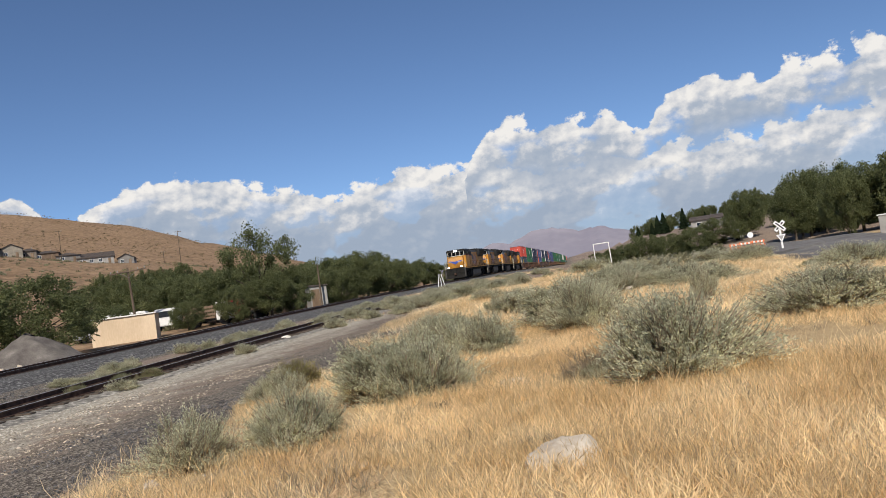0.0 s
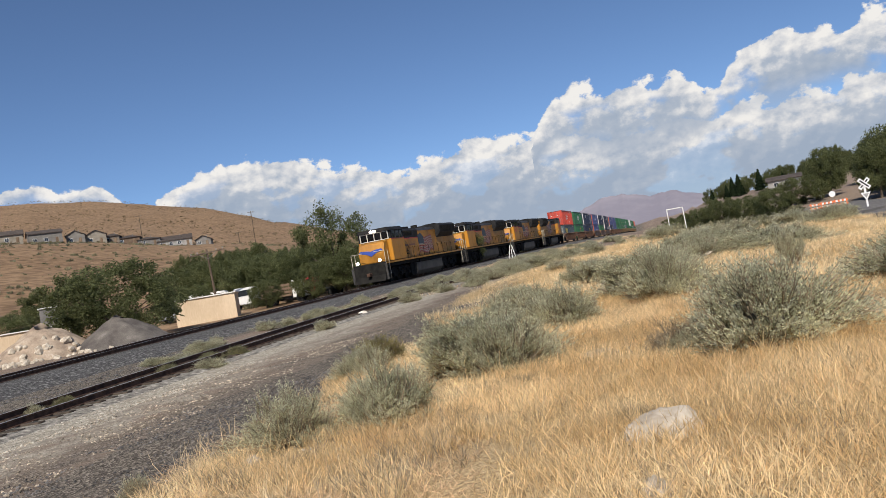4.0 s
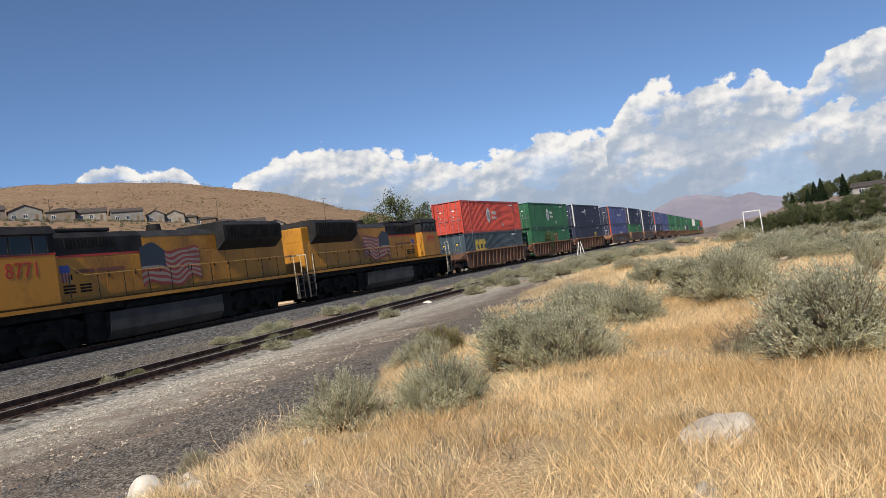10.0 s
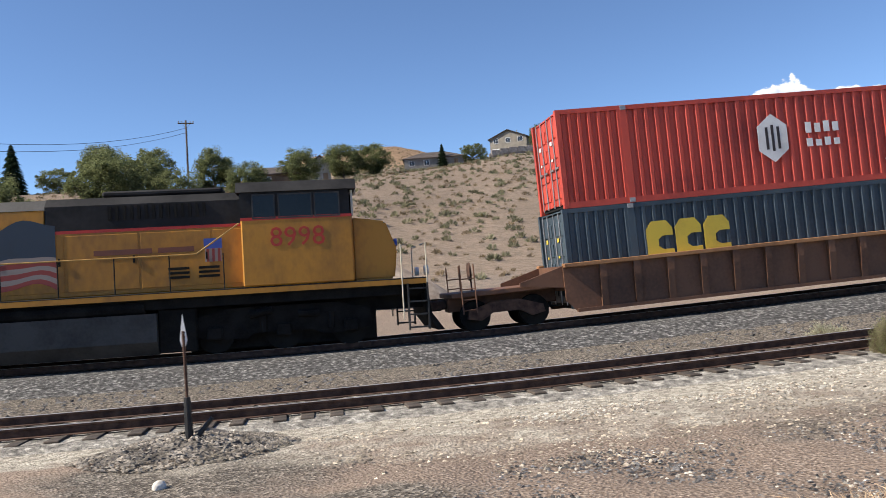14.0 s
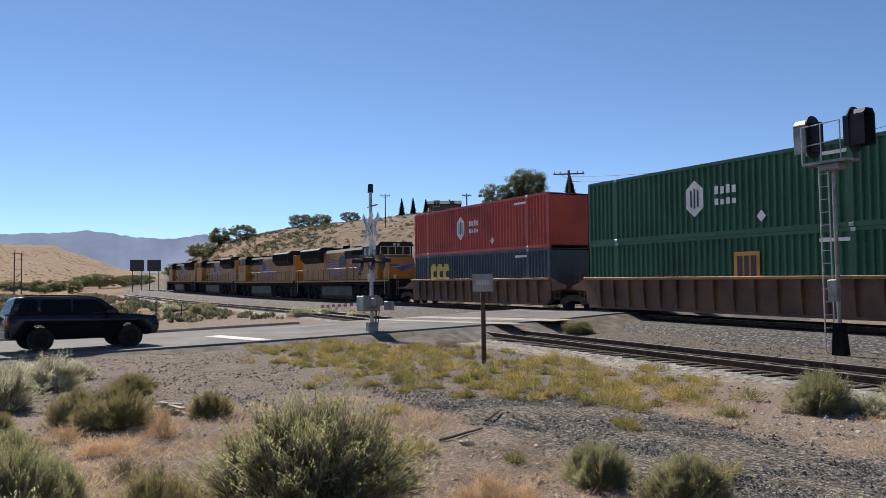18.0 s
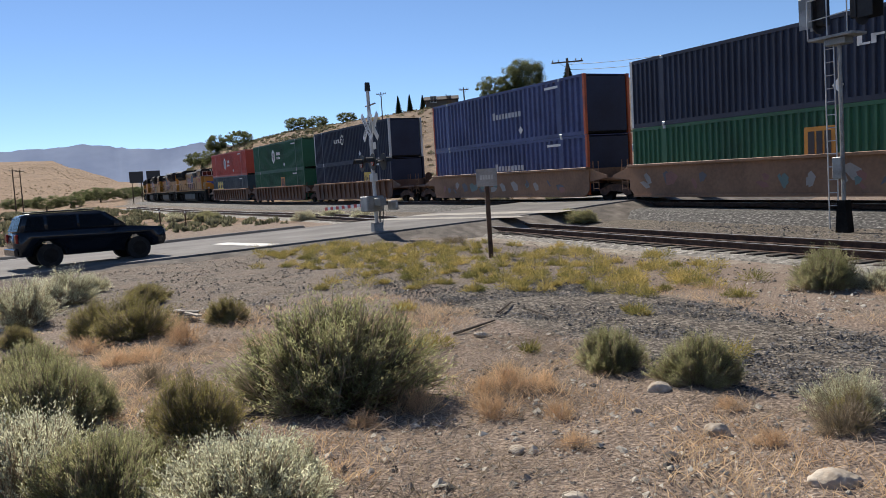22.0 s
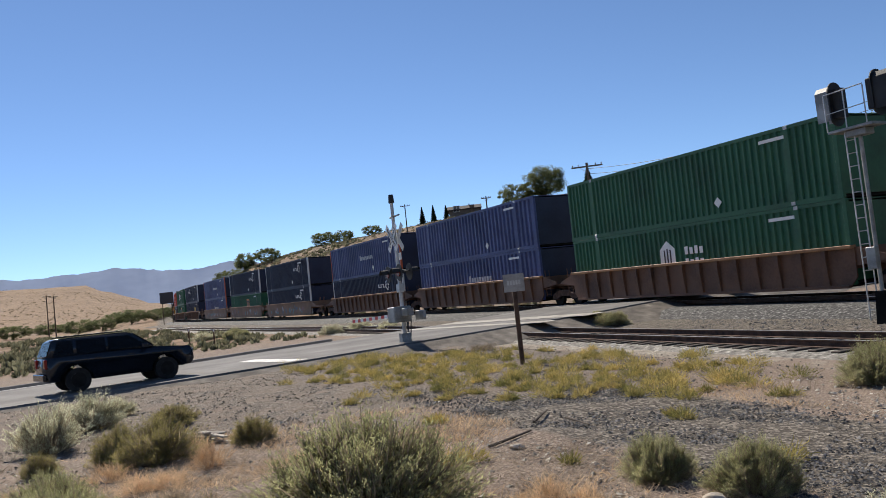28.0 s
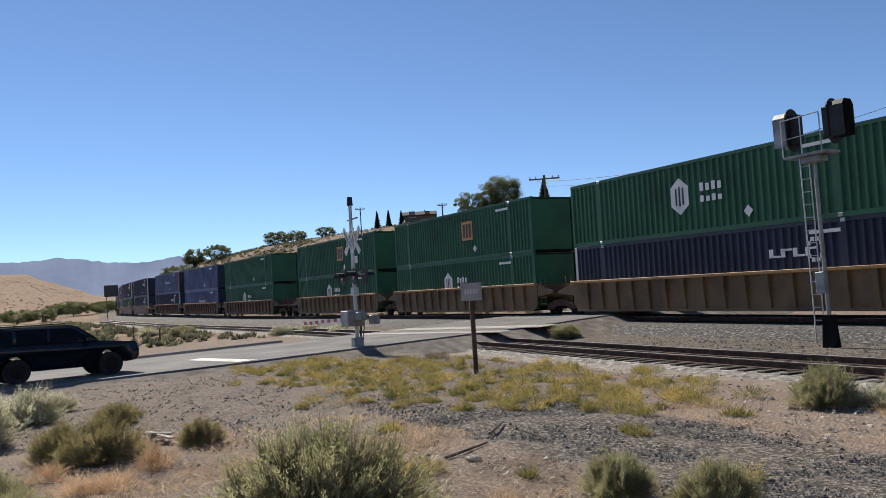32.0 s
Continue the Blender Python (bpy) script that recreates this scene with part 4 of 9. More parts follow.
BOXWHITE = surf("box_white", (0.5, 0.5, 0.48), (0.7, 0.7, 0.68), 0.5, 0.5, 0.05, 8)
EDGEORANGE = paint("edge_orange", (0.5, 0.1, 0.03))
LOGOYELLOW = paint("logo_yellow", (0.62, 0.46, 0.05), dirt=0.25)
LOGOORANGE = paint("logo_orange", (0.6, 0.25, 0.03), dirt=0.2)
LOGOPALE = paint("logo_pale", (0.42, 0.43, 0.46), dirt=0.3)
DARKMARK = paint("mark_dark", (0.03, 0.02, 0.02))
SILVER = surf("galvanised", (0.25, 0.25, 0.25), (0.42, 0.42, 0.42), 3, 0.4, 0.05, 40, metal=0.6)
CL, CW, CH = 16.35, 2.6, 2.9


def corrugated(x0, x1, z0, z1, side, pitch=0.44, depth=0.07, ridge=0.28):
    """One ribbed wall, its ridges flush with the frame."""
    v, f = [], []
    y = CW / 2 * side
    n = max(1, round((x1 - x0) / pitch))
    p = (x1 - x0) / n
    for i in range(n):
        for u, d in ((0.0, 0), (ridge, 0), (ridge + 0.14, 1), (0.86, 1)):
            v += [(x0 + (i + u) * p, y - side * depth * d, z0), (x0 + (i + u) * p, y - side * depth * d, z1)]
    v += [(x1, y, z0), (x1, y, z1)]
    for k in range(len(v) // 2 - 1):
        q = (2 * k, 2 * k + 2, 2 * k + 3, 2 * k + 1)
        f.append(q if side < 0 else q[::-1])
    return v, f


def mark(bm, x0, x1, z0, z1, side, mat=0):
    y = CW / 2 * side
    box(bm, x0, x1, y - 0.002, y + 0.006 * side if side > 0 else y + 0.002, z0, z1, 0, mat) if side > 0 else box(bm, x0, x1, y - 0.006, y + 0.002, z0, z1, 0, mat)


def hexagon(bm, cx, cz, r, side, mat, grow=0.0):
    y = CW / 2 * side + (0.008 + grow) * side
    pts = [(cx + r * 0.72 * math.cos(radians(30 + 60 * k)) * 1.05, cz + r * math.sin(radians(30 + 60 * k))) for k in range(6)]
    fs = prism(bm, pts, "y", min(y, y - 0.006 * side), max(y, y - 0.006 * side), mat)


def container(colour, logo, doors_front=True, edge=None):
    """A 53-foot box: frame, ribbed walls, doors with lock rods, and its markings."""
    top = empty("shipping_container", None, "", "container", "containers of the train")
    h = CL / 2
    edge = edge or colour
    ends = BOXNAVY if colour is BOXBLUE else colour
    for side in (1, -1):
        for a, b in ((-h + 0.16, -6.2), (-5.98, 5.98), (6.2, h - 0.16)):
            v, f = corrugated(a, b, 0.18, CH - 0.13, side, 0.44 if colour is BOXBLUE else 0.32, 0.095 if colour is BOXBLUE else 0.07, 0.38 if colour is BOXBLUE else 0.28)
            raw("side_panel", v, f, colour, top)
        bm = bmesh.new()
        box(bm, -h, h, CW / 2 * side - 0.06, CW / 2 * side + 0.004, 0, 0.18)
        part("bottom_rail", bm, colour, top)
        bm = bmesh.new()
        box(bm, -h, h, CW / 2 * side - 0.06, CW / 2 * side + 0.004, CH - 0.13, CH)
        part("top_rail", bm, colour, top)
        for x in (-6.09, 6.09):
            bm = bmesh.new()
            box(bm, x - 0.11, x + 0.11, CW / 2 * side - 0.08, CW / 2 * side + 0.006, 0.0, CH)
            p = part("lift_post", bm, colour, top)
            bm = bmesh.new()
            for z in (0.02, CH - 0.14):
                box(bm, x - 0.09, x + 0.09, CW / 2 * side - 0.05, CW / 2 * side + 0.02, z, z + 0.13, 0.01)
            part("corner_casting", bm, SILVER, p)
        for x in (-h + 0.08, h - 0.08):
            bm = bmesh.new()
            box(bm, x - 0.085, x + 0.085, CW / 2 * side - 0.14, CW / 2 * side + 0.008, 0, CH, 0.015)
            part("corner_post", bm, edge, top)
    bm = bmesh.new()
    box(bm, -h + 0.1, h - 0.1, -CW / 2 + 0.02, CW / 2 - 0.02, CH - 0.05, CH - 0.01)
    part("roof", bm, colour, top)
    bm = bmesh.new()
    box(bm, -h + 0.1, h - 0.1, -CW / 2 + 0.05, CW / 2 - 0.05, 0.05, 0.15)
    part("floor_frame", bm, BLACK, top)
    e = 1 if doors_front else -1
    for d, (y0, y1) in enumerate(((-1.2, -0.01), (0.01, 1.2))):
        bm = bmesh.new()
        x = (h - 0.05) * e
        box(bm, min(x, x - 0.05 * e), max(x, x - 0.05 * e), y0, y1, 0.15, CH - 0.12)
        for k in range(4):
            z = 0.35 + 0.6 * k
            box(bm, min(x, x + 0.03 * e), max(x, x + 0.03 * e), y0 + 0.1, y1 - 0.1, z, z + 0.4, 0.012)
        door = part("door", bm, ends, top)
        for t in (0.28, 0.72):
            bm = bmesh.new()
            yy = y0 + (y1 - y0) * t
            tube(bm, (x + 0.055 * e, yy, 0.1), (x + 0.055 * e, yy, CH - 0.08), 0.02, n=6)
            box(bm, min(x + 0.05 * e, x + 0.08 * e), max(x + 0.05 * e, x + 0.08 * e), yy - 0.02, yy + 0.3, 1.2, 1.26)
            part("lock_rod", bm, SILVER, door)
        for ya, yb, za, zb in ((0.42, 0.62, 1.98, 2.1), (0.42, 0.56, 1.5, 1.57)):
            bm = bmesh.new()
            box(bm, min(x + 0.032 * e, x + 0.037 * e), max(x + 0.032 * e, x + 0.037 * e), y0 + ya, y0 + yb, za, zb)
            part("door_marking", bm, WHITE if logo != "yellow" else LOGOYELLOW, door)
    bm = bmesh.new()
    x = -(h - 0.06) * e
    pts = []
    for k in range(9):
        y = -1.2 + 2.4 * k / 9
        pts += [(x - 0.02, y), (x - 0.02, y + 0.12), (x + 0.02, y + 0.14), (x + 0.02, y + 0.25)]
    pts += [(x - 0.02, 1.2), (x - 0.05, 1.2), (x - 0.05, -1.2)]
    prism(bm, pts, "z", 0.15, CH - 0.12)
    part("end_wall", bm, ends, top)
    bm = bmesh.new()
    for k, (y0, z0, w, hh) in enumerate(((-0.9, 2.2, 0.35, 0.3), (0.3, 2.25, 0.6, 0.14), (0.35, 2.0, 0.5, 0.12), (0.4, 0.9, 0.3, 0.22))):
        xx = x + 0.025 * (1 if x > 0 else -1)
        box(bm, xx - 0.004, xx + 0.004, y0, y0 + w, z0, z0 + hh)
    part("end_marking", bm, WHITE if logo != "yellow" else LOGOYELLOW, top)
    for side in (1, -1):
        s = side     # forward along the side reads leftwards on the near side
        bm = bmesh.new()
        # small number bars near the top of the rear bay, a diamond placard
        mark(bm, min(-4.8 * s, -6.0 * s), max(-4.8 * s, -6.0 * s), 2.46, 2.58, side)
        part("number_bar", bm, WHITE, top)
        bm = bmesh.new()
        if logo == "hexagon":
            hc = 1.45 if colour is BOXRED else 1.0
            hexagon(bm, hc * s, 1.55, 0.74, side, 0)
            for k in (-1, 0, 1):
                xx = hc * s + 0.19 * k
                mark(bm, xx - 0.045, xx + 0.045, 1.55 - 0.42 + 0.06 * abs(k), 1.55 + 0.42 - 0.06 * abs(k), side, 1)
                y = CW / 2 * side + 0.012 * side
                box(bm, xx - 0.045, xx + 0.045, min(y, y - 0.004 * side), max(y, y - 0.004 * side), 1.15 + 0.06 * abs(k), 1.95 - 0.06 * abs(k), 0, 1)
            for k in range(4):
                xx = (hc - 1.1) * s - 0.3 * k * s
                for z0, z1 in ((1.62, 1.95), (1.2, 1.45)):
                    mark(bm, min(xx, xx - 0.19 * s), max(xx, xx - 0.19 * s), z0, z1 - 0.05 * (k % 2), side, 0)
        elif logo == "yellow":
            # three chunky yellow blocks over a thin bar
            for k in range(3):
                xx = (5.7 - 0.9 * k) * s
                y = CW / 2 * side + 0.01 * side
                pts = [(0.0, 1.25), (0.18, 1.02), (0.64, 1.02), (0.82, 1.25), (0.82, 1.45), (0.5, 1.45), (0.36, 1.55), (0.36, 1.75), (0.5, 1.85), (0.82, 1.85), (0.82, 2.07), (0.64, 2.3), (0.18, 2.3), (0.0, 2.07)]
                prism(bm, [(xx - u * s, w) for u, w in pts], "y", min(y, y - 0.006 * side), max(y, y - 0.006 * side), 2)
            mark(bm, min(5.5 * s, 3.2 * s), max(5.5 * s, 3.2 * s), 0.74, 0.86, side, 2)
        elif logo == "block":
            mark(bm, min(-3.0 * s, -4.3 * s), max(-3.0 * s, -4.3 * s), 0.75, 2.0, side, 2)
            for k in range(3):
                y = CW / 2 * side + 0.008 * side
                xx = (-3.2 - 0.36 * k) * s
                box(bm, min(xx, xx - 0.2 * s), max(xx, xx - 0.2 * s), min(y, y + 0.004 * side), max(y, y + 0.004 * side), 1.0, 1.75 - 0.15 * (k % 2), 0, 1)
        elif logo in ("ring", "ringfront"):
            fore = 6.3 if logo == "ringfront" else 0.0
            for k in range(4):
                xx = (fore - 3.2 - 0.5 * k) * s
                mark(bm, min(xx, xx - 0.09), max(xx, xx + 0.09), 1.75, 2.05, side, 0)
                mark(bm, min(xx, xx - 0.38 * s), max(xx, xx - 0.38 * s), 1.75 + 0.22 * (k % 2), 1.82 + 0.22 * (k % 2), side, 0)
            for q in range(10):
                a = q / 10 * 2 * math.pi
                cx, cz = (fore - 5.0) * s + 0.3 * math.cos(a), 1.95 + 0.36 * math.sin(a)
                mark(bm, cx - 0.07, cx + 0.07, cz - 0.07, cz + 0.07, side, 0)
        elif logo == "panel":
            mark(bm, -1.6 * s - 0.62, -1.6 * s + 0.62, 1.15, 2.25, side, 3)
            for a, b, c, d in ((-0.46, -0.2, 1.3, 2.1), (-0.12, 0.12, 1.3, 2.1), (0.2, 0.46, 1.3, 2.1)):
                y = CW / 2 * side + 0.008 * side
                box(bm, -1.6 * s + min(a * -s, b * -s), -1.6 * s + max(a * -s, b * -s), min(y, y + 0.004 * side), max(y, y + 0.004 * side), c, d, 0, 1)
        elif logo == "bars":
            for k in range(9):
                xx = (0.5 - 0.34 * k) * s
                mark(bm, min(xx, xx - 0.25 * s), max(xx, xx - (0.16, 0.25, 0.2)[k % 3] * s), 1.38, 1.66 + 0.12 * (k == 0), side, 4)
        if bm.verts:
            part("logo_shape", bm, [WHITE, DARKMARK, LOGOYELLOW, LOGOORANGE, LOGOPALE], top)
        else:
            bm.free()
        bm = bmesh.new()
        c = -0.6 * s - 1.8
        y = CW / 2 * side + 0.004 * side
        prism(bm, [(c - 0.22, 0.62), (c, 0.4), (c + 0.22, 0.62), (c, 0.84)], "y", min(y, y + 0.004 * side), max(y, y + 0.004 * side))
        part("placard", bm, WHITE, top)
    return top


NAMES = {id(BOXRED): "red", id(BOXTEAL): "dark slate-blue", id(BOXGREEN): "dark green", id(BOXNAVY): "dark navy", id(BOXBLUE): "blue", id(BOXWHITE): "dirty white"}
SPARE = {}


def make_container(colour, logo, edge, upper):
    """Builds the first of its kind, copies the rest."""
    key = (id(colour), logo, id(edge))
    if key in SPARE:
        ob = copy_thing(SPARE[key], Matrix())
    else:
        ob = SPARE[key] = container(colour, logo, True, edge)
    tagged(ob, "%s ribbed steel shipping container, %s" % (NAMES[id(colour)], "stacked on another container" if upper else "sunk in a well car"))
    return ob


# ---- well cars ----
# sun and shade in the paint: chords brightened, brown and ochre walls darkened
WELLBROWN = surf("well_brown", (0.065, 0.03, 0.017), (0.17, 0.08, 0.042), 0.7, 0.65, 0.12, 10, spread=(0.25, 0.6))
WELLTOPLIT = surf("well_chord_lit", (0.17, 0.075, 0.03), (0.36, 0.18, 0.075), 0.7, 0.65, 0.12, 10, spread=(0.25, 0.6))
WELLOCHRELIT = surf("well_chord_ochre_lit", (0.20, 0.10, 0.035), (0.42, 0.23, 0.085), 0.6, 0.65, 0.12, 10, spread=(0.25, 0.6))
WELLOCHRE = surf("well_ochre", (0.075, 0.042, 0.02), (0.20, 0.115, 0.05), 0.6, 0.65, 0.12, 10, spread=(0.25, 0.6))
WELLTAN = surf("well_tan", (0.16, 0.085, 0.045), (0.30, 0.16, 0.085), 0.4, 0.65, 0.1, 8)
SCRAWLS = [paint("scrawl_white", (0.34, 0.30, 0.26)), paint("scrawl_teal", (0.14, 0.20, 0.18)), paint("scrawl_rose", (0.28, 0.12, 0.09)), paint("scrawl_slate", (0.12, 0.11, 0.12))]
WELL_MESH = {}


def well_car(smooth, scrawled, seed, place, hue=0):
    """One unit of a three-unit car: place 0 leads, 1 is between, 2 trails. Joints share a bogie, outer ends have their own."""
    top = empty("well_car", None, "%s well car unit carrying two stacked containers" % ("tan smooth-sided, graffitied" if smooth else "ochre-brown ribbed" if hue else "rust-brown ribbed"), "rail car", "well cars of the train")
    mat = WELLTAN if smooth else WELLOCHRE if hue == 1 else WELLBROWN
    hue = 2 if smooth else hue
    h = 8.35
    rng = random.Random(seed)
    for side in (1, -1):
        y = 1.36 * side
        bm = bmesh.new()
        prism(bm, [(-h, 0.62), (-h + 0.3, 0.3), (h - 0.3, 0.3), (h, 0.62), (h, 1.62), (-h, 1.62)], "y", min(y, y + 0.05 * side), max(y, y + 0.05 * side))
        part("side_wall", bm, mat, top)
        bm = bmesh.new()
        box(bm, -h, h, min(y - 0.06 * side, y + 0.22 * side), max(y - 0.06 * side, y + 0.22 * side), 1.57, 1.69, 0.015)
        # ribbed cars get the brighter, sunlit-looking copy of the wall colour here
        part("top_chord", bm, WELLTOPLIT if hue == 0 else WELLOCHRELIT if hue == 1 else mat, top)
        bm = bmesh.new()
        box(bm, -h + 0.3, h - 0.3, min(y, y + 0.12 * side), max(y, y + 0.12 * side), 0.26, 0.36)
        part("bottom_chord", bm, mat, top)
        if not smooth:
            for k in range(15):
                x = -7.2 + 14.4 * k / 14
                bm = bmesh.new()
                pr = [(y + 0.05 * side, 0.36), (y + 0.12 * side, 0.36), (y + 0.2 * side, 1.2), (y + 0.2 * side, 1.57), (y + 0.05 * side, 1.57)]
                prism(bm, pr, "x", x - 0.1, x + 0.1)
                part("rib", bm, mat, top)
        elif scrawled:
            for k in range(26):
                x0 = rng.uniform(-7.4, 7.0)
                w, z0, hh = rng.uniform(0.12, 0.75), rng.uniform(0.5, 0.9), rng.uniform(0.2, 0.55)
                bm = bmesh.new()
                d = rng.uniform(-0.25, 0.25)
                yy = y + (0.052 + 0.0008 * k) * side
                prism(bm, [(x0, z0), (x0 + w * 0.6, z0 - 0.05), (x0 + w + d, z0 + hh * 0.8), (x0 + w * 0.5 + d, z0 + hh), (x0 - 0.05 + d, z0 + hh * 0.6)], "y", min(yy, yy + 0.002 * side), max(yy, yy + 0.002 * side))
                part("graffiti_patch", bm, rng.choice(SCRAWLS), top)
    bm = bmesh.new()
    box(bm, -h + 0.7, h - 0.7, -1.36, 1.36, 0.27, 0.34)
    part("well_floor", bm, BLACK, top)
    for e in (1, -1):
        outer = (e > 0 and place == 0) or (e < 0 and place == 2)
        reach = 3.3 if outer else 1.55
        bm = bmesh.new()
        a, b = sorted((h * e, (h + reach) * e))
        box(bm, a, b, -1.25 if outer else -0.9, 1.25 if outer else 0.9, 1.02, 1.16, 0.02)
        box(bm, a, b, -0.35, 0.35, 0.6, 1.02, 0.02)
        box(bm, min(h * e, (h - 0.1) * e), max(h * e, (h - 0.1) * e), -1.36, 1.36, 0.9, 1.62)
        part("end_platform", bm, mat, top)
        for side in (1, -1):
            bm = bmesh.new()
            x = (h + (reach - 0.5 if outer else 0.45)) * e
            for xx in (x - 0.2, x + 0.2):
                tube(bm, (xx, 1.33 * side, 0.55), (xx, 1.33 * side, 1.95), 0.022, n=6)
            for k in range(4):
                tube(bm, (x - 0.2, 1.33 * side, 0.65 + 0.3 * k), (x + 0.2, 1.33 * side, 0.65 + 0.3 * k), 0.018, n=6)
            part("ladder", bm, mat, top)
            bm = bmesh.new()
            prism(bm, [(h * e, 1.0), ((h + 1.3) * e, 1.16), ((h + 1.3) * e, 1.26), (h * e, 1.62)], "y", min(1.28 * side, 1.36 * side), max(1.28 * side, 1.36 * side))
            part("end_gusset", bm, mat, top)
        if outer:
            bm = bmesh.new()
            tube(bm, ((h + 2.4) * e, -0.4, 1.16), ((h + 2.4) * e, -0.4, 2.0), 0.03, n=6)
            tube(bm, ((h + 2.4) * e, -0.4, 1.75), ((h + 2.46) * e, -0.4, 1.75), 0.28, n=14)
            part("brake_wheel", bm, RUST, top)
            bm = bmesh.new()
            a, b = sorted(((h + reach) * e, (h + reach + 0.45) * e))
            box(bm, a, b, -0.14, 0.14, 0.7, 0.98, 0.03)
            part("coupler", bm, RUST, top)
    spots = ([h + 1.7] if place == 0 else []) + ([-UNIT / 2] if place < 2 else [-(h + 1.7)])
    for x in spots:
        for side in (1, -1):
            bm = bmesh.new()
            prism(bm, [(x - 1.15, 0.38), (x - 0.75, 0.3), (x - 0.4, 0.5), (x + 0.4, 0.5), (x + 0.75, 0.3), (x + 1.15, 0.38), (x + 1.1, 0.6), (x + 0.4, 0.82), (x - 0.4, 0.82), (x - 1.1, 0.6)],
                  "y", 1.0 * side - 0.07, 1.0 * side + 0.07)
            part("bogie_frame", bm, RUST, top)
        add_wheels(top, (x - 0.88, x + 0.88), 0.44, CARWHEEL)
    return top


STACKS = [  # upper colour and logo, lower colour and logo, edge colours, smooth well
    (BOXRED, "hexagon", None, BOXTEAL, "yellow", None, False), (BOXGREEN, "hexagon", None, BOXGREEN, "panel", None, False), (BOXNAVY, "ringfront", BOXWHITE, BOXNAVY, "block", None, False),
    (BOXBLUE, "bars", EDGEORANGE, BOXBLUE, "bars", EDGEORANGE, True), (BOXNAVY, "ring", BOXWHITE, BOXGREEN, "panel", None, True), (BOXNAVY, "ring", BOXWHITE, BOXNAVY, "ring", BOXWHITE, True),
    (BOXBLUE, "bars", EDGEORANGE, BOXNAVY, "ring", BOXWHITE, False), (BOXBLUE, "", None, BOXBLUE, "bars", None, False), (BOXGREEN, "", None, BOXGREEN, "hexagon", None, False),
    (BOXGREEN, "panel", None, BOXGREEN, "hexagon", None, False), (BOXGREEN, "panel", None, BOXGREEN, "hexagon", None, False), (BOXGREEN, "hexagon", None, BOXNAVY, "ring", BOXWHITE, False),
    (BOXGREEN, "panel", None, BOXGREEN, "", None, False), (BOXWHITE, "", None, BOXGREEN, "", None, False), (BOXGREEN, "hexagon", None, BOXGREEN, "panel", None, False),
    (BOXGREEN, "", None, BOXNAVY, "", BOXWHITE, False), (BOXRED, "hexagon", None, BOXGREEN, "", None, False)]
WELL_KIND = {}
for i, (uc, ul, ue, lc, ll, le, smooth) in enumerate(STACKS):
    behind = 62.95 * (i // 3) + UNIT * (i % 3) + CL / 2
    hue = 1 if i >= 9 else 0
    key = (smooth, i % 3, hue)
    if key in WELL_KIND:
        car = copy_thing(WELL_KIND[key], Matrix())
    else:
        car = WELL_KIND[key] = well_car(smooth, smooth, i, i % 3, hue)
    TRAIN.append((car, behind, 8.5, 0.0))
    TRAIN.append((make_container(lc, ll, le, False), behind, 8.5, 0.36))
    TRAIN.append((make_container(uc, ul, ue, True), behind, 8.5, 0.36 + CH + 0.01))


# ---- plants ----
def leafy(name, *args, through_light=0.35, **kw):
    """A leaf: its colour, and part of the light let through."""
    m = surf(name, *args, **kw)
    n, l = m.node_tree.nodes, m.node_tree.links
    b = n["Principled BSDF"]
    t, mx = n.new("ShaderNodeBsdfTranslucent"), n.new("ShaderNodeMixShader")
    l.new(b.inputs["Base Color"].links[0].from_socket, t.inputs["Color"])
    mx.inputs[0].default_value = through_light
    l.new(b.outputs[0], mx.inputs[1])
    l.new(t.outputs[0], mx.inputs[2])
    l.new(mx.outputs[0], n["Material Output"].inputs["Surface"])
    b.inputs["Specular IOR Level"].default_value = 0.15
    return m


SAGE = leafy("sage_leaf", (0.45, 0.45, 0.31), (0.76, 0.75, 0.545), 2.2, 0.8, 0, 25, island=0.35, third=(0.78, 0.77, 0.58), through_light=0.62)
SAGEDRY = leafy("dry_twig", (0.21, 0.172, 0.118), (0.42, 0.35, 0.25), 2.5, 0.9, 0, 25, island=0.3)
RABBIT = leafy("rabbitbrush_leaf", (0.24, 0.245, 0.115), (0.48, 0.475, 0.26), 2.2, 0.8, 0, 25, island=0.28, third=(0.50, 0.505, 0.29), through_light=0.7)
OLIVE = leafy("olive_brush", (0.20, 0.18, 0.07), (0.42, 0.37, 0.15), 2.2, 0.85, 0, 25, island=0.35, through_light=0.5)
YELLOWWEED = leafy("yellow_weed", (0.20, 0.20, 0.07), (0.60, 0.47, 0.17), 1.7, 0.85, 0, 20, where="Position", island=0.28, third=(0.66, 0.5, 0.22))
STRAW = leafy("straw", (0.66, 0.485, 0.26), (0.97, 0.80, 0.51), 0.6, 0.8, 0, 5, where="Position", island=0.42, third=(0.98, 0.90, 0.68), through_light=0.5)
STRAWRED = leafy("rusty_straw", (0.52, 0.36, 0.22), (0.80, 0.61, 0.40), 0.5, 0.85, 0, 3, where="Position", island=0.3)
LITTER = leafy("bleached_litter", (0.32, 0.26, 0.20), (0.60, 0.50, 0.40), 0.8, 0.85, 0, 3, where="Position", island=0.4)
DULL = leafy("dusty_scrub", (0.13, 0.13, 0.08), (0.28, 0.27, 0.17), 0.5, 0.85, 0, 6, where="Position", island=0.35)
LEAF = leafy("tree_leaf", (0.10, 0.115, 0.05), (0.24, 0.265, 0.125), 0.6, 0.7, 0, 6, island=0.4, third=(0.33, 0.34, 0.18), through_light=0.6)
NEEDLE = leafy("conifer_needle", (0.014, 0.026, 0.012), (0.04, 0.062, 0.028), 0.8, 0.75, 0, 6, island=0.35)
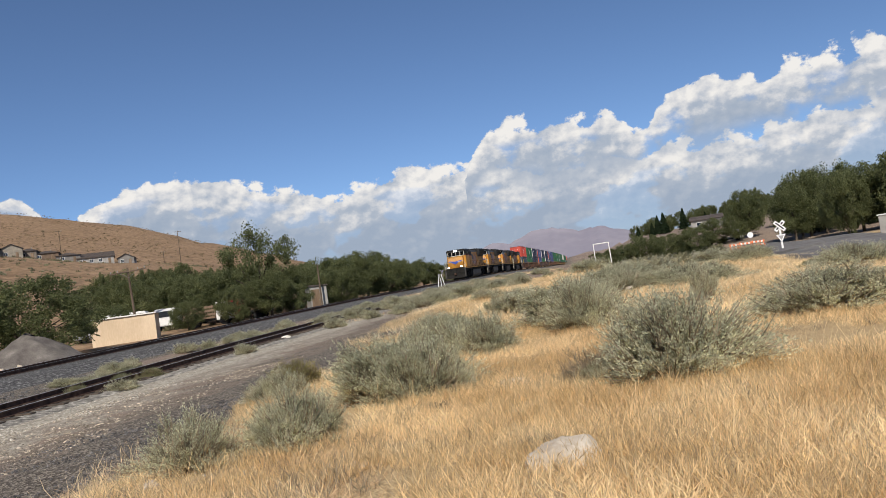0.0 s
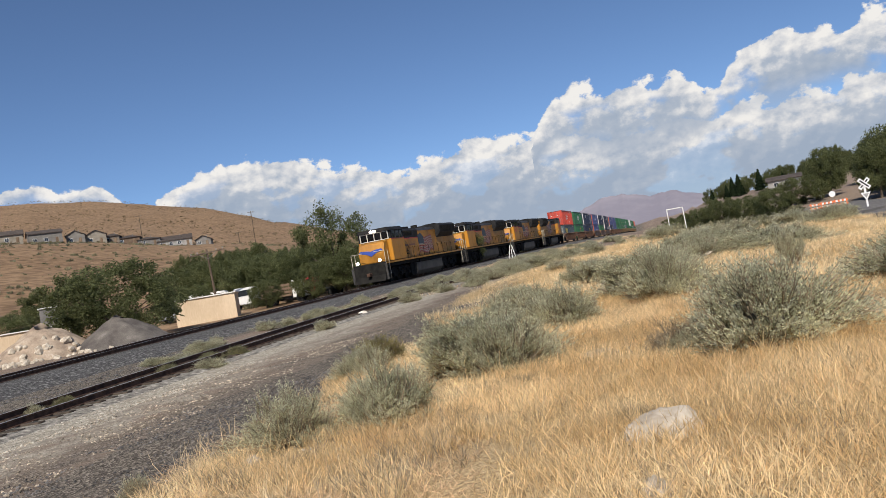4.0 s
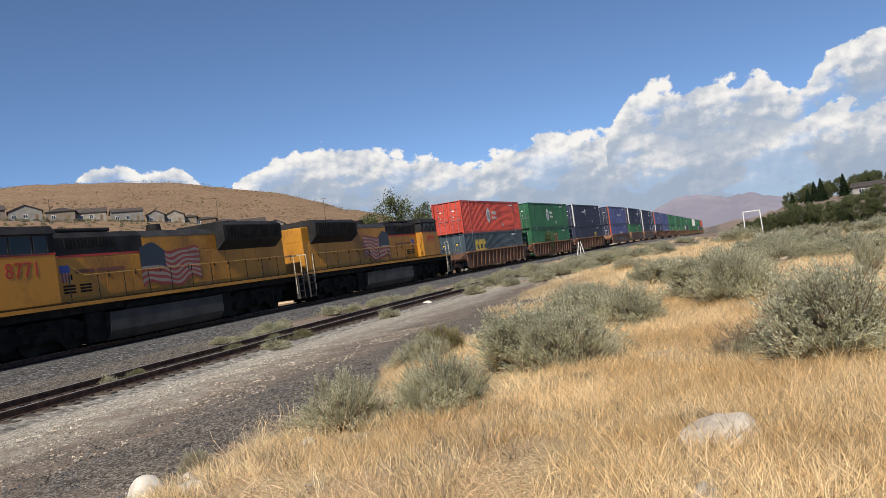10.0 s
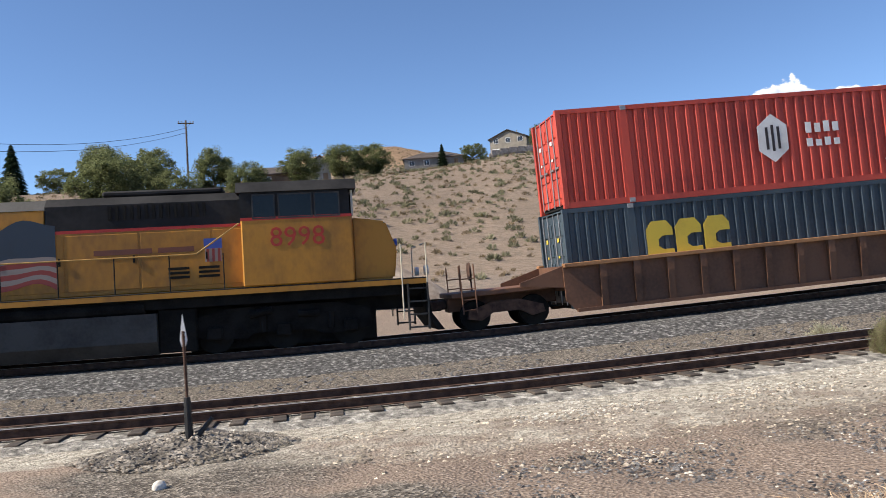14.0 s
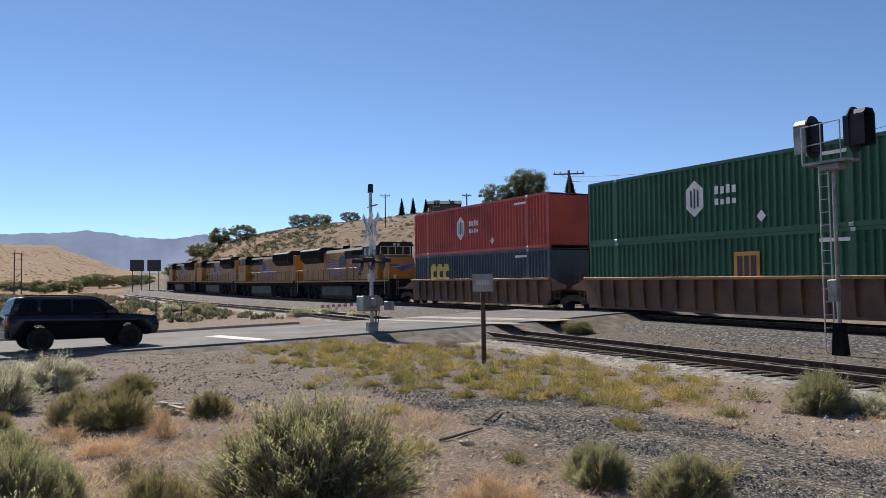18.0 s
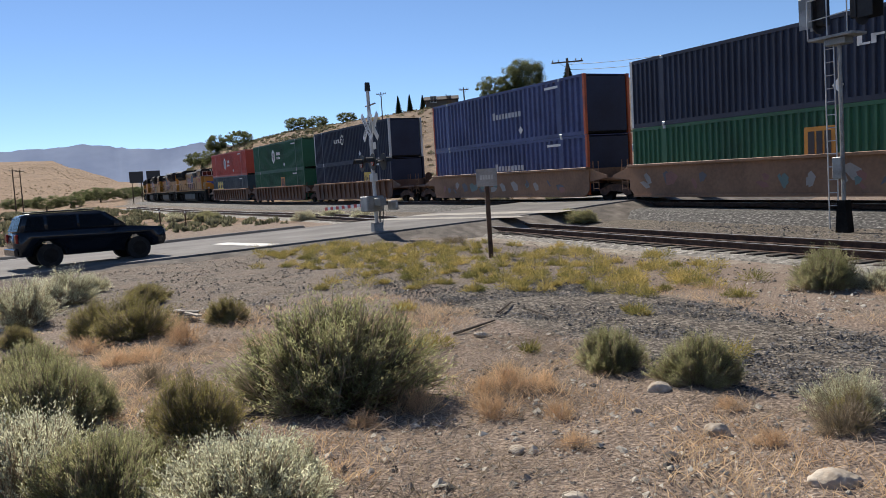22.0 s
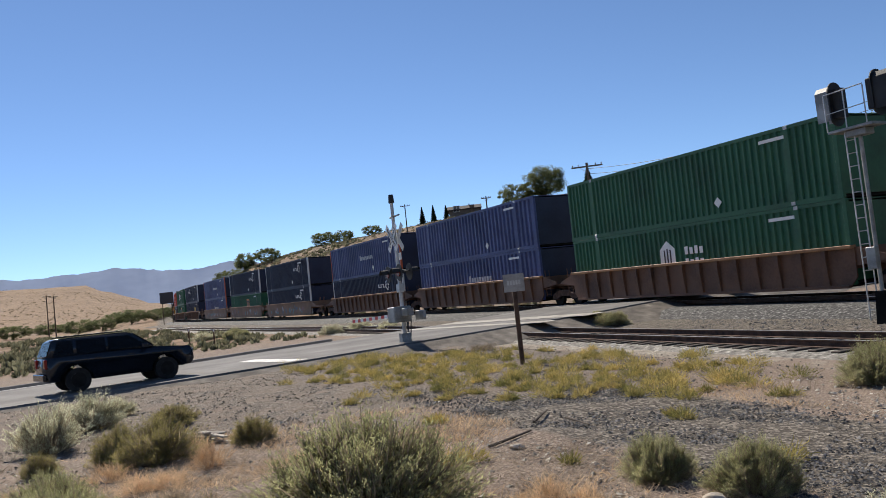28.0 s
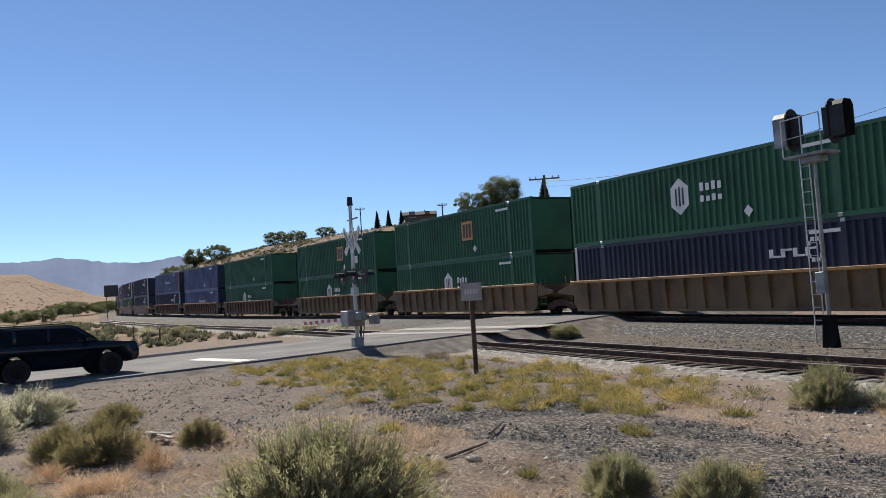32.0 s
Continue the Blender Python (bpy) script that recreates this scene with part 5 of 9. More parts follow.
BARK = surf("bark", (0.05, 0.038, 0.028), (0.12, 0.095, 0.07), 3, 0.95, 0.4, 25)


def blades(base, tip, width, rng, bend=0.0):
    """Thin pointed strips from base to tip: arrays of places; returns vertices and faces."""
    n = len(base)
    d = tip - base
    across = np.cross(d, rng.normal(size=(n, 3)))
    across /= np.linalg.norm(across, axis=1)[:, None] + 1e-9
    w = np.broadcast_to(np.asarray(width, float), (n,))[:, None] * across / 2
    mid = base + d * 0.55 + rng.normal(size=(n, 3)) * bend * np.linalg.norm(d, axis=1)[:, None]
    v = np.stack([base - w * 0.7, base + w * 0.7, mid + w, mid - w, tip], 1).reshape(-1, 3)
    i = np.arange(n)[:, None] * 5
    f = [tuple(q) for q in (i + [0, 1, 2, 3])] + [tuple(t) for t in (i + [3, 2, 4])]
    return v, f


def bush_meshes(name, seed, leaf, clumps=190, shoots=9, leaves=20, twig=None, leaf_len=0.032, leafw=0.0085, upright=0.6, spread=0.05):
    """Branches, shoots and small leaves of a shrub about one metre high and 1.2 m wide; the shoots stand in plumes with gaps between."""
    rng = np.random.default_rng(seed)
    u = rng.uniform(0, 1, clumps)
    a = rng.uniform(0, 2 * np.pi, clumps)
    el = np.arccos(1 - u * 0.97)
    lobes = 1 + 0.2 * np.sin(a * 3 + seed) + 0.12 * np.sin(a * 7 + 2 * seed)
    reach = rng.uniform(0.55, 0.97, clumps)
    tip = np.stack([np.cos(a) * np.sin(el) * 0.60 * lobes * reach, np.sin(a) * np.sin(el) * 0.58 * lobes * reach, 0.05 + np.cos(el) * 0.74 * reach * (0.85 + 0.15 * lobes)], 1)
    root = np.stack([tip[:, 0] * 0.15, tip[:, 1] * 0.15, np.zeros(clumps)], 1) + rng.normal(size=(clumps, 3)) * [0.04, 0.04, 0.0]
    fork = root + (tip - root) * rng.uniform(0.5, 0.76, clumps)[:, None] + rng.normal(size=(clumps, 3)) * 0.02
    fork[:, 2] = np.maximum(fork[:, 2], 0.02)
    tv, tf = blades(root, fork, 0.024, rng, 0.06)
    k = np.repeat(np.arange(clumps), shoots)
    b0 = fork[k] + rng.normal(size=(len(k), 3)) * 0.018
    b1 = tip[k] + rng.normal(size=(len(k), 3)) * spread
    b1[:, 2] += rng.uniform(0.0, 0.2, len(k)) * upright
    b1[:, 2] = np.maximum(b1[:, 2], 0.03)
    sv, sf = blades(b0, b1, 0.009, rng, 0.05)
    tf = tf + [tuple(i + len(tv) for i in q) for q in sf]
    tv = np.concatenate([tv, sv])
    j = np.repeat(np.arange(len(k)), leaves)
    t = rng.uniform(0.3, 1.04, len(j))[:, None]
    at = b0[j] + (b1[j] - b0[j]) * t + rng.normal(size=(len(j), 3)) * 0.009
    at[:, 2] = np.maximum(at[:, 2], 0.015)
    way = b1[j] - b0[j]
    way = way / np.linalg.norm(way, axis=1)[:, None] * 0.7 + [0, 0, upright * 0.6] + rng.normal(size=(len(j), 3)) * 0.42
    way /= np.linalg.norm(way, axis=1)[:, None]
    lv, lf = blades(at, at + way * rng.uniform(0.45, 1.0, len(j))[:, None] * leaf_len, leafw, rng, 0.05)
    out = []
    for nm, v, f, m in (("twig_crown", tv, tf, twig or SAGEDRY), ("foliage", lv, lf, leaf)):
        me = bpy.data.meshes.new(nm)
        me.from_pydata(v.tolist(), [], f)
        me.materials.append(m)
        out.append(me)
    return out


BUSHES = {"sage": [bush_meshes("sage", k, SAGE) for k in (1, 2, 3)], "grey": [bush_meshes("grey", k, SAGE, 150, 9, 16, SAGEDRY, 0.03, 0.008) for k in (4, 5)],
          "rabbit": [bush_meshes("rabbit", k, RABBIT, 470, 8, 14, SAGEDRY, 0.036, 0.005, 0.6, 0.034) for k in (6, 7)],
          "olive": [bush_meshes("olive", k, OLIVE, 220, 9, 15, SAGEDRY, 0.035, 0.006, 0.6, 0.045) for k in (8, 9)],
          "straw": [bush_meshes("straw", k, STRAWRED, 50, 8, 4, STRAWRED, 0.12, 0.007, 0.8, 0.1) for k in (11, 12)],
          "dry": [bush_meshes("dry", k, SAGEDRY, 60, 9, 5, SAGEDRY, 0.07, 0.007, 0.5, 0.09) for k in (10,)]}
BUSH_WORDS = {"sage": "grey-green sagebrush growing in dry yellow grass", "grey": "dusty grey sagebrush on dry ground", "rabbit": "dense green rabbitbrush on sandy gravel",
              "olive": "olive-yellow rabbitbrush on sandy gravel", "dry": "dry brown twiggy weed on gravel", "straw": "dead pinkish straw clump on sandy ground"}
BUSH_COUNT = [0]


def bush(kind, az, d, wide, high, turn=None, xy=None):
    """A shrub at direction az and distance d, wide and high metres."""
    x, y = xy if xy else heading(az, d).xy
    BUSH_COUNT[0] += 1
    n = BUSH_COUNT[0]
    br, fo = BUSHES[kind][n % len(BUSHES[kind])]
    top = empty("rabbitbrush" if kind in ("rabbit", "olive") else "weed" if kind in ("dry", "straw") else "sagebrush", Matrix.Translation((x, y, gz(x, y) - 0.03)) @ pose(0, 0, 0, 0, 0, turn if turn is not None else n * 77 % 360),
                BUSH_WORDS[kind], "shrub", "shrubs of the dry ground")
    top.scale = (wide / 1.14, wide / 1.14, high / 0.9)
    share("twig_crown", br, top)
    share("foliage", fo, top)
    return top


# each shrub that stands out: kind, place, width, height
for k, x, y, w, h in (
            ('sage', 7.33, 7.78, 1.57, 0.81), ('sage', 5.05, 6.76, 0.84, 0.64), ('grey', 4.35, 7.62, 0.91, 0.63), ('sage', 8.23, 4.26, 1.54, 0.95),
            ('grey', 7.91, 5.02, 0.56, 0.29), ('sage', 10.01, 8.53, 1.05, 0.72), ('sage', 12.01, 11.53, 1.11, 0.63), ('sage', 13.61, 9.26, 1.81, 0.91),
            ('sage', 20.36, 15.61, 1.37, 0.62), ('sage', 24.91, 15.26, 1.86, 0.85), ('sage', 25.55, 13.01, 2.60, 0.78), ('grey', 15.79, 7.47, 0.52, 0.78),
            ('grey', 7.58, 10.42, 0.52, 0.53), ('grey', 3.16, 8.86, 0.28, 0.29), ('grey', 35.31, 27.25, 1.20, 0.62), ('sage', 13.71, 4.52, 1.91, 0.76),
            ('sage', 24.55, 11.88, 2.40, 0.72), ('sage', 26.26, 15.64, 1.84, 0.84), ('sage', 13.81, 3.89, 0.76, 0.59), ('sage', 25.41, 7.50, 1.94, 0.73),
            ('sage', 25.47, 14.85, 2.17, 0.92), ('grey', 26.88, 15.51, 1.25, 0.64), ('sage', 40.42, 18.81, 2.09, 0.77), ('rabbit', -6.65, -2.35, 1.9, 1.0),
            ('olive', -5.21, -2.89, 0.77, 0.52), ('rabbit', -7.91, 0.06, 0.69, 0.47), ('rabbit', -7.32, 0.79, 0.77, 0.50), ('rabbit', -5.31, -4.18, 0.82, 0.66),
            ('rabbit', -5.79, -4.13, 0.53, 0.50), ('sage', -4.05, -1.98, 0.86, 0.41), ('rabbit', -4.04, -2.69, 0.69, 0.44), ('sage', -4.13, -3.33, 0.54, 0.52),
            ('olive', -10.39, -6.60, 1.37, 0.67), ('olive', -11.44, -5.64, 0.73, 0.46), ('olive', -13.61, -8.23, 0.75, 0.46), ('grey', -11.82, -9.41, 1.22, 0.89),
            ('grey', -13.89, -10.16, 1.27, 0.74), ('grey', -15.32, -10.47, 0.69, 0.49), ('olive', -9.95, -8.06, 0.56, 0.37), ('dry', -5.76, 1.55, 0.48, 0.39),
            ('olive', -5.94, 1.65, 0.33, 0.34), ('rabbit', -13.45, 3.38, 0.89, 0.60), ('grey', -13.25, 4.10, 0.75, 0.37), ('rabbit', -33.84, -1.23, 0.91, 0.63),
            ('rabbit', -32.91, -0.42, 0.77, 0.57), ('dry', -33.66, -2.61, 0.50, 0.37), ('rabbit', -48.34, -23.98, 1.16, 0.75), ('rabbit', -50.14, -25.95, 1.06, 0.70),
            ('dry', -25.21, -4.48, 1.03, 0.28), ('rabbit', -13.74, 3.51, 0.98, 0.69), ('grey', -14.59, 4.83, 0.76, 0.52), ('rabbit', -11.42, 4.47, 1.01, 0.65),
            ('grey', -10.93, 5.32, 0.48, 0.35), ('grey', -10.33, 5.48, 0.37, 0.36), ('rabbit', -20.06, 8.56, 0.61, 0.36), ('grey', -18.50, 9.71, 0.90, 0.37),
            ('grey', -16.79, 11.02, 1.20, 0.33), ('rabbit', -32.84, -0.73, 1.42, 0.59), ('dry', -33.24, -2.64, 0.67, 0.37), ('grey', -0.31, 19.63, 0.98, 0.49),
            ('rabbit', 0.74, 16.97, 0.74, 0.76), ('grey', 1.97, 20.89, 0.63, 0.38), ('rabbit', 6.59, 22.79, 0.67, 0.33), ('dry', 3.11, 8.57, 0.24, 0.26),
            ('grey', 11.02, 23.39, 1.04, 0.39), ('grey', 1.38, 6.58, 0.71, 0.23), ('rabbit', -11.07, 5.50, 0.73, 0.34), ('rabbit', -10.29, 5.50, 0.46, 0.33),
            ('straw', -6.28, -1.51, 0.37, 0.32), ('straw', -6.57, -1.77, 0.34, 0.24), ('straw', -6.19, -0.90, 0.36, 0.27), ('straw', -7.11, -0.86, 0.46, 0.31), ('straw', -7.09, -0.56, 0.35, 0.25), ('straw', -9.76, -5.41, 0.63, 0.40), ('straw', -8.66, -5.32, 0.65, 0.29), ('straw', -8.41, -5.61, 0.57, 0.29), ('straw', -9.19, -6.51, 0.64, 0.32), ('straw', -5.41, -0.22, 0.31, 0.15), ('straw', -6.93, -1.04, 0.30, 0.25), ('straw', -5.73, -1.82, 0.34, 0.17), ('straw', -5.52, 1.03, 0.28, 0.16), ('straw', -6.20, -0.37, 0.27, 0.18), ('straw', -6.40, 0.91, 0.28, 0.18), ('straw', -10.71, -6.18, 0.53, 0.35),
            ('sage', 7.15, 7.14, 0.97, 0.72), ('olive', 8.29, 11.17, 0.85, 0.56), ('sage', 11.43, 10.55, 1.10, 0.71), ('sage', 12.87, 8.45, 1.25, 0.94), ('sage', 19.22, 15.19, 1.49, 0.75), ('grey', 23.57, 14.25, 1.68, 0.80), ('sage', 7.63, 10.91, 0.67, 0.47), ('grey', 17.83, 27.42, 1.00, 0.50), ('grey', 25.97, 31.80, 1.25, 0.63), ('sage', 31.0, 36.0, 1.9, 0.8), ('sage', 37.20, 39.22, 2.47, 0.9), ('grey', 32.61, 32.52, 2.11, 0.8), ('sage', 33.88, 31.93, 2.36, 0.8), ('sage', 38.87, 34.62, 2.64, 0.9), ('grey', 28.68, 32.12, 1.31, 0.55), ('grey', 23.38, 19.58, 1.08, 0.39), ('sage', 42.0, 40.5, 2.4, 0.8), ('grey', 46.0, 44.0, 2.6, 0.9), ('sage', 44.0, 36.5, 2.4, 0.8), ('sage', 50.0, 46.0, 2.8, 0.9), ('grey', 36.0, 36.0, 2.0, 0.7), ('sage', 29.0, 30.0, 1.5, 0.6), ('grey', 40.5, 36.8, 2.2, 0.8),
            ('dry', 6.53, 6.20, 0.27, 0.16), ('dry', 8.06, 5.30, 0.63, 0.44), ('dry', 4.89, 3.65, 0.31, 0.15), ('grey', 5.79, 22.69, 0.59, 0.36), ('rabbit', 10.23, 24.63, 0.81, 0.38), ('rabbit', 11.95, 25.34, 0.99, 0.40), ('rabbit', 12.91, 25.37, 0.87, 0.40), ('rabbit', 1.41, 6.46, 0.73, 0.30), ('dry', 4.29, 8.88, 0.30, 0.20), ('rabbit', -6.80, -5.45, 0.93, 0.59), ('grey', -3.86, -3.21, 0.93, 0.7), ('rabbit', -3.69, -2.60, 0.74, 0.55), ('sage', -3.59, -1.79, 0.94, 0.57), ('olive', -10.45, -7.24, 0.72, 0.63), ('sage', -4.12, -1.70, 0.38, 0.35), ('dry', -7.32, -4.44, 0.36, 0.30), ('grey', -6.33, 1.74, 0.65, 0.40), ('olive', -14.25, -8.63, 0.94, 0.35)):
    near = x > 0 and along(x, y)[1][0] < -16.5
    bush(k, 0, 0, w * (1.3 if near else 1.0), h * (1.14 if near else 1.08), xy=(x, y))
# between the siding and the main line
rng0 = random.Random(12)
for s in range(24, 118):
    o = -rng0.uniform(5.2, 8.0) if s < 44 else -rng0.uniform(4.8, 9.0 + 0.09 * (s - 44) + (4 if s > 52 else 0))
    if s < 36 and rng0.random() < 0.7:
        continue
    p = line(s + rng0.uniform(-1, 1), o)
    bush(rng0.choice(("sage", "grey", "sage")), 0, 0, rng0.uniform(0.9, 1.9), rng0.uniform(0.35, 0.7), xy=(p.x, p.y))
for k, az, d, w, h in (("grey", 110.5, 50.0, 1.6, 0.8), ("grey", 108.5, 52.0, 2.0, 0.8), ("grey", 106.5, 48.0, 1.6, 0.7), ("rabbit", 117.0, 60.0, 1.6, 0.8), ("grey", 119.0, 62.0, 1.8, 0.8), ("olive", 124.0, 60.0, 2.2, 0.8),
                      ("grey", 127.0, 55.0, 2.4, 0.9), ("sage", -56.5, 24.0, 2.2, 0.8), ("grey", -59.5, 36.0, 2.4, 0.9), ("grey", -61.5, 42.0, 2.6, 0.9), ("sage", -57.0, 46.0, 2.4, 0.8), ("sage", -67.5, 40.0, 2.6, 0.9), ("sage", -57.6, 66.0, 2.4, 0.9), ("grey", -58.7, 67.0, 2.2, 0.9), ("rabbit", -73.5, 29.0, 1.6, 0.4), ("rabbit", -75.5, 27.0, 1.8, 0.4), ("rabbit", -77.5, 25.0, 1.6, 0.4), ("grey", -72.0, 30.0, 1.6, 0.45), ("sage", -78.5, 20.0, 2.0, 0.5), ("rabbit", -71.3, 31.0, 1.2, 0.4)):
    bush(k, az, d, w, h)


def off_gravel(x, y):
    """Away from the swath of dark gravel beside the siding."""
    s, o, _ = along(x, y)
    w = 0.5 * lumps(x, y, 0.7, 41.0)
    return (o + w < -19.4) | (o + w > -16.0) | (s < -13.0)


def stuff(name, v, f, mat, label, category):
    ob = raw(name, v, f, mat)
    return tagged(ob, label, category, kind="stuff")


def tufts(count, place, keep, spread, height, n, width, seed, lean=0.35):
    """Blades in tufts at places that keep() allows."""
    rng = np.random.default_rng(seed)
    x, y = place(rng, count)
    ok = keep(x, y, rng)
    x, y = x[ok], y[ok]
    z = ground_z(x, y) - 0.02
    k = np.repeat(np.arange(len(x)), n)
    base = np.stack([x[k], y[k], z[k]], 1) + rng.normal(size=(len(k), 3)) * [spread, spread, 0]
    size = rng.uniform(0.55, 1.15, len(x))[k] * height * rng.uniform(0.6, 1.1, len(k))
    way = rng.normal(size=(len(k), 3)) * lean
    way[:, 2] = 1
    return blades(base, base + way * size[:, None], width, rng, 0.08)


def scrub(count, place, keep, size, seed, mat, n=26, wide=0.28):
    """Far shrubs, each a dome of short strips."""
    rng = np.random.default_rng(seed)
    x, y = place(rng, count)
    ok = keep(x, y, rng)
    x, y = x[ok], y[ok]
    z = ground_z(x, y) - 0.05
    k = np.repeat(np.arange(len(x)), n)
    h = (rng.uniform(0.5, 1.2, len(x)) * size)[k]
    d = rough_normals(len(k), rng)
    d[:, 2] = abs(d[:, 2])
    base = np.stack([x[k], y[k], z[k]], 1) + d * h[:, None] * [0.75, 0.75, 0.5] * 0.6
    return blades(base, base + (d + [0, 0, 0.4]) * h[:, None] * 0.5, h * wide, rng)


def sector(az0, az1, r0, r1):
    def place(rng, n):
        a = np.radians(rng.uniform(az0, az1, n))
        r = np.sqrt(rng.uniform(r0 * r0, r1 * r1, n))
        return -np.sin(a) * r, np.cos(a) * r
    return place


def grassland(x, y, rng):
    """Where the straw grows: the near side's rise, away from the track and the gravel."""
    s, o, _ = along(x, y)
    edge = -19.1 - 2.5 * np.clip((5 - s) / 5, 0, 1) + 2.2 * np.clip((s - 21) / 5, 0, 1) + 0.8 * lumps(x, y, 0.4, 7.0)
    bare = lumps(x, y, 0.33, 2.0) + 0.7 * lumps(x, y, 1.1, 6.0) + rng.uniform(-0.2, 0.2, len(x))
    bare = bare - 0.4 * np.clip((o + 22.5) / 2.0, 0, 1) * np.clip((15 - s) / 4, 0, 1)
    return (o < edge) & (bare > -0.2)


v, f = tufts(24000, sector(-90, -16, 2.0, 16), grassland, 0.055, 0.20, 12, 0.0048, 21, 0.5)
stuff("dry_grass", v, f, STRAW, "tall dry golden grass on the near slope", "grass")
v, f = tufts(15000, sector(-90, -36, 15, 46), grassland, 0.13, 0.25, 11, 0.008, 22, 0.5)
stuff("dry_grass", v, f, STRAW, "dry golden grass farther up the slope", "grass")
v, f = tufts(5000, sector(-62, -34, 40, 130), lambda x, y, rng: (along(x, y)[1] < -5) & (along(x, y)[0] > 44) & (lumps(x, y, 0.08, 51.0) + rng.uniform(-0.2, 0.2, len(x)) > 0.0), 0.3, 0.3, 12, 0.02, 29, 0.5)
stuff("dry_grass", v, f, STRAW, "patches of golden grass beside the main line", "grass")
v, f = tufts(2600, sector(-40, 8, 2.5, 9.5), lambda x, y, rng: grassland(x, y, rng) & (lumps(x, y, 0.6, 4.0) > -0.1), 0.05, 0.2, 8, 0.006, 23)
stuff("bleached_grass", v, f, SAGEDRY, "short bleached grass at the gravel's edge", "grass")


v, f = tufts(2200, sector(-88, -16, 2.2, 15), lambda x, y, rng: (along(x, y)[1] < -19) & (lumps(x, y, 0.7, 31.0) + rng.uniform(-0.2, 0.2, len(x)) > 0.12), 0.07, 0.2, 16, 0.004, 27, 0.7)
stuff("dead_weeds", v, f, SAGEDRY, "brown dead weeds mixed into the golden grass", "weeds")
v, f = tufts(420, sector(-88, -12, 2.4, 12), lambda x, y, rng: along(x, y)[1] < -18.8, 0.03, 0.42, 4, 0.0045, 28, 0.3)
stuff("tall_stalks", v, f, STRAW, "single tall pale stalks above the dry grass", "grass")


def rusty(x, y, rng):
    return (lumps(x, y, 0.55, 9.0) + rng.uniform(-0.2, 0.2, len(x)) > 0.12) & off_gravel(x, y)


v, f = tufts(7000, sector(66, 134, 2.3, 14), rusty, 0.06, 0.13, 8, 0.006, 24, 0.9)
stuff("rusty_grass", v, f, STRAWRED, "flattened rust-coloured dry grass on sandy ground", "grass")


def weedy(x, y, rng):
    s, o, _ = along(x, y)
    band = np.exp(-((o + 16.4 - 0.12 * (s + 18)) / 2.9) ** 2) * np.clip((s + 31) / 6, 0, 1) * np.clip((-5 - s) / 7, 0, 1)
    return (band * 0.85 + 0.4 * lumps(x, y, 0.5, 5.0) + 0.9 * lumps(x, y, 1.2, 15.0) + rng.uniform(-0.1, 0.1, len(x)) > 0.64) & (o < -11.3)


def weed_clumps(count, place, keep, seed, n=70):
    """Low cushions of thin stalks, each clump of its own size."""
    rng = np.random.default_rng(seed)
    x, y = place(rng, count)
    ok = keep(x, y, rng)
    x, y = x[ok], y[ok]
    _, first = np.unique(np.floor(x / 0.5) * 4096 + np.floor(y / 0.5), return_index=True)
    x, y = x[first], y[first]
    z = ground_z(x, y) - 0.02
    k = np.repeat(np.arange(len(x)), n)
    r = (0.10 + 0.25 * rng.uniform(0, 1, len(x)) ** 1.5)[k]
    d = rough_normals(len(k), rng)
    d[:, 2] = abs(d[:, 2]) * 0.72 + 0.03
    base = np.stack([x[k], y[k], z[k]], 1) + d * (r * rng.uniform(0.3, 0.9, len(k)))[:, None]
    way = d * 0.9 + rng.normal(size=(len(k), 3)) * 0.45 + [0, 0, 0.3]
    return blades(base, base + way * (0.04 + 0.06 * rng.uniform(0, 1, len(k)))[:, None], 0.010, rng, 0.1)


v, f = weed_clumps(9000, sector(80, 114, 8, 27), weedy, 25, 240)
stuff("yellow_weeds", v, f, YELLOWWEED, "low yellow-green weeds spread beside the siding", "weeds")


def off_line(x, y, rng):
    s, o, _ = along(x, y)
    return (o > 8) | (o < -24)


v, f = scrub(3000, sector(-36, 48, 75, 330), off_line, 0.75, 31, DULL, 34, 0.18)
stuff("hill_scrub", v, f, DULL, "scattered sagebrush on the brown hillside", "shrubs")
v, f = scrub(3000, sector(2, 119, 55, 260), off_line, 0.72, 32, DULL, 38, 0.16)
stuff("hill_scrub", v, f, DULL, "scattered sagebrush on the embankment", "shrubs")
v, f = scrub(9500, sector(108, 140, 45, 260), lambda x, y, rng: off_line(x, y, rng) & (lumps(x, y, 0.06, 21.0) + rng.uniform(-0.4, 0.4, len(x)) > -0.1), 0.62, 33, DULL)
stuff("flat_scrub", v, f, DULL, "grey-green scrub covering the flat beyond the road", "shrubs")
v, f = scrub(2600, sector(104, 131, 36, 150), lambda x, y, rng: (along(x, y)[1] < -12.5) & (along(x, y)[1] > -26) & (along(x, y)[0] < -44) & ((x - ROAD_AT[0]) * 0.66 + (y - ROAD_AT[1]) * 0.75 < -8.5), 0.5, 38, DULL)
stuff("verge_scrub", v, f, DULL, "low grey-green scrub between the road and the line", "shrubs")
v, f = scrub(1500, sector(-66, -46, 45, 200), off_line, 0.7, 34, DULL)
stuff("rise_scrub", v, f, DULL, "grey sagebrush along the top of the rise", "shrubs")


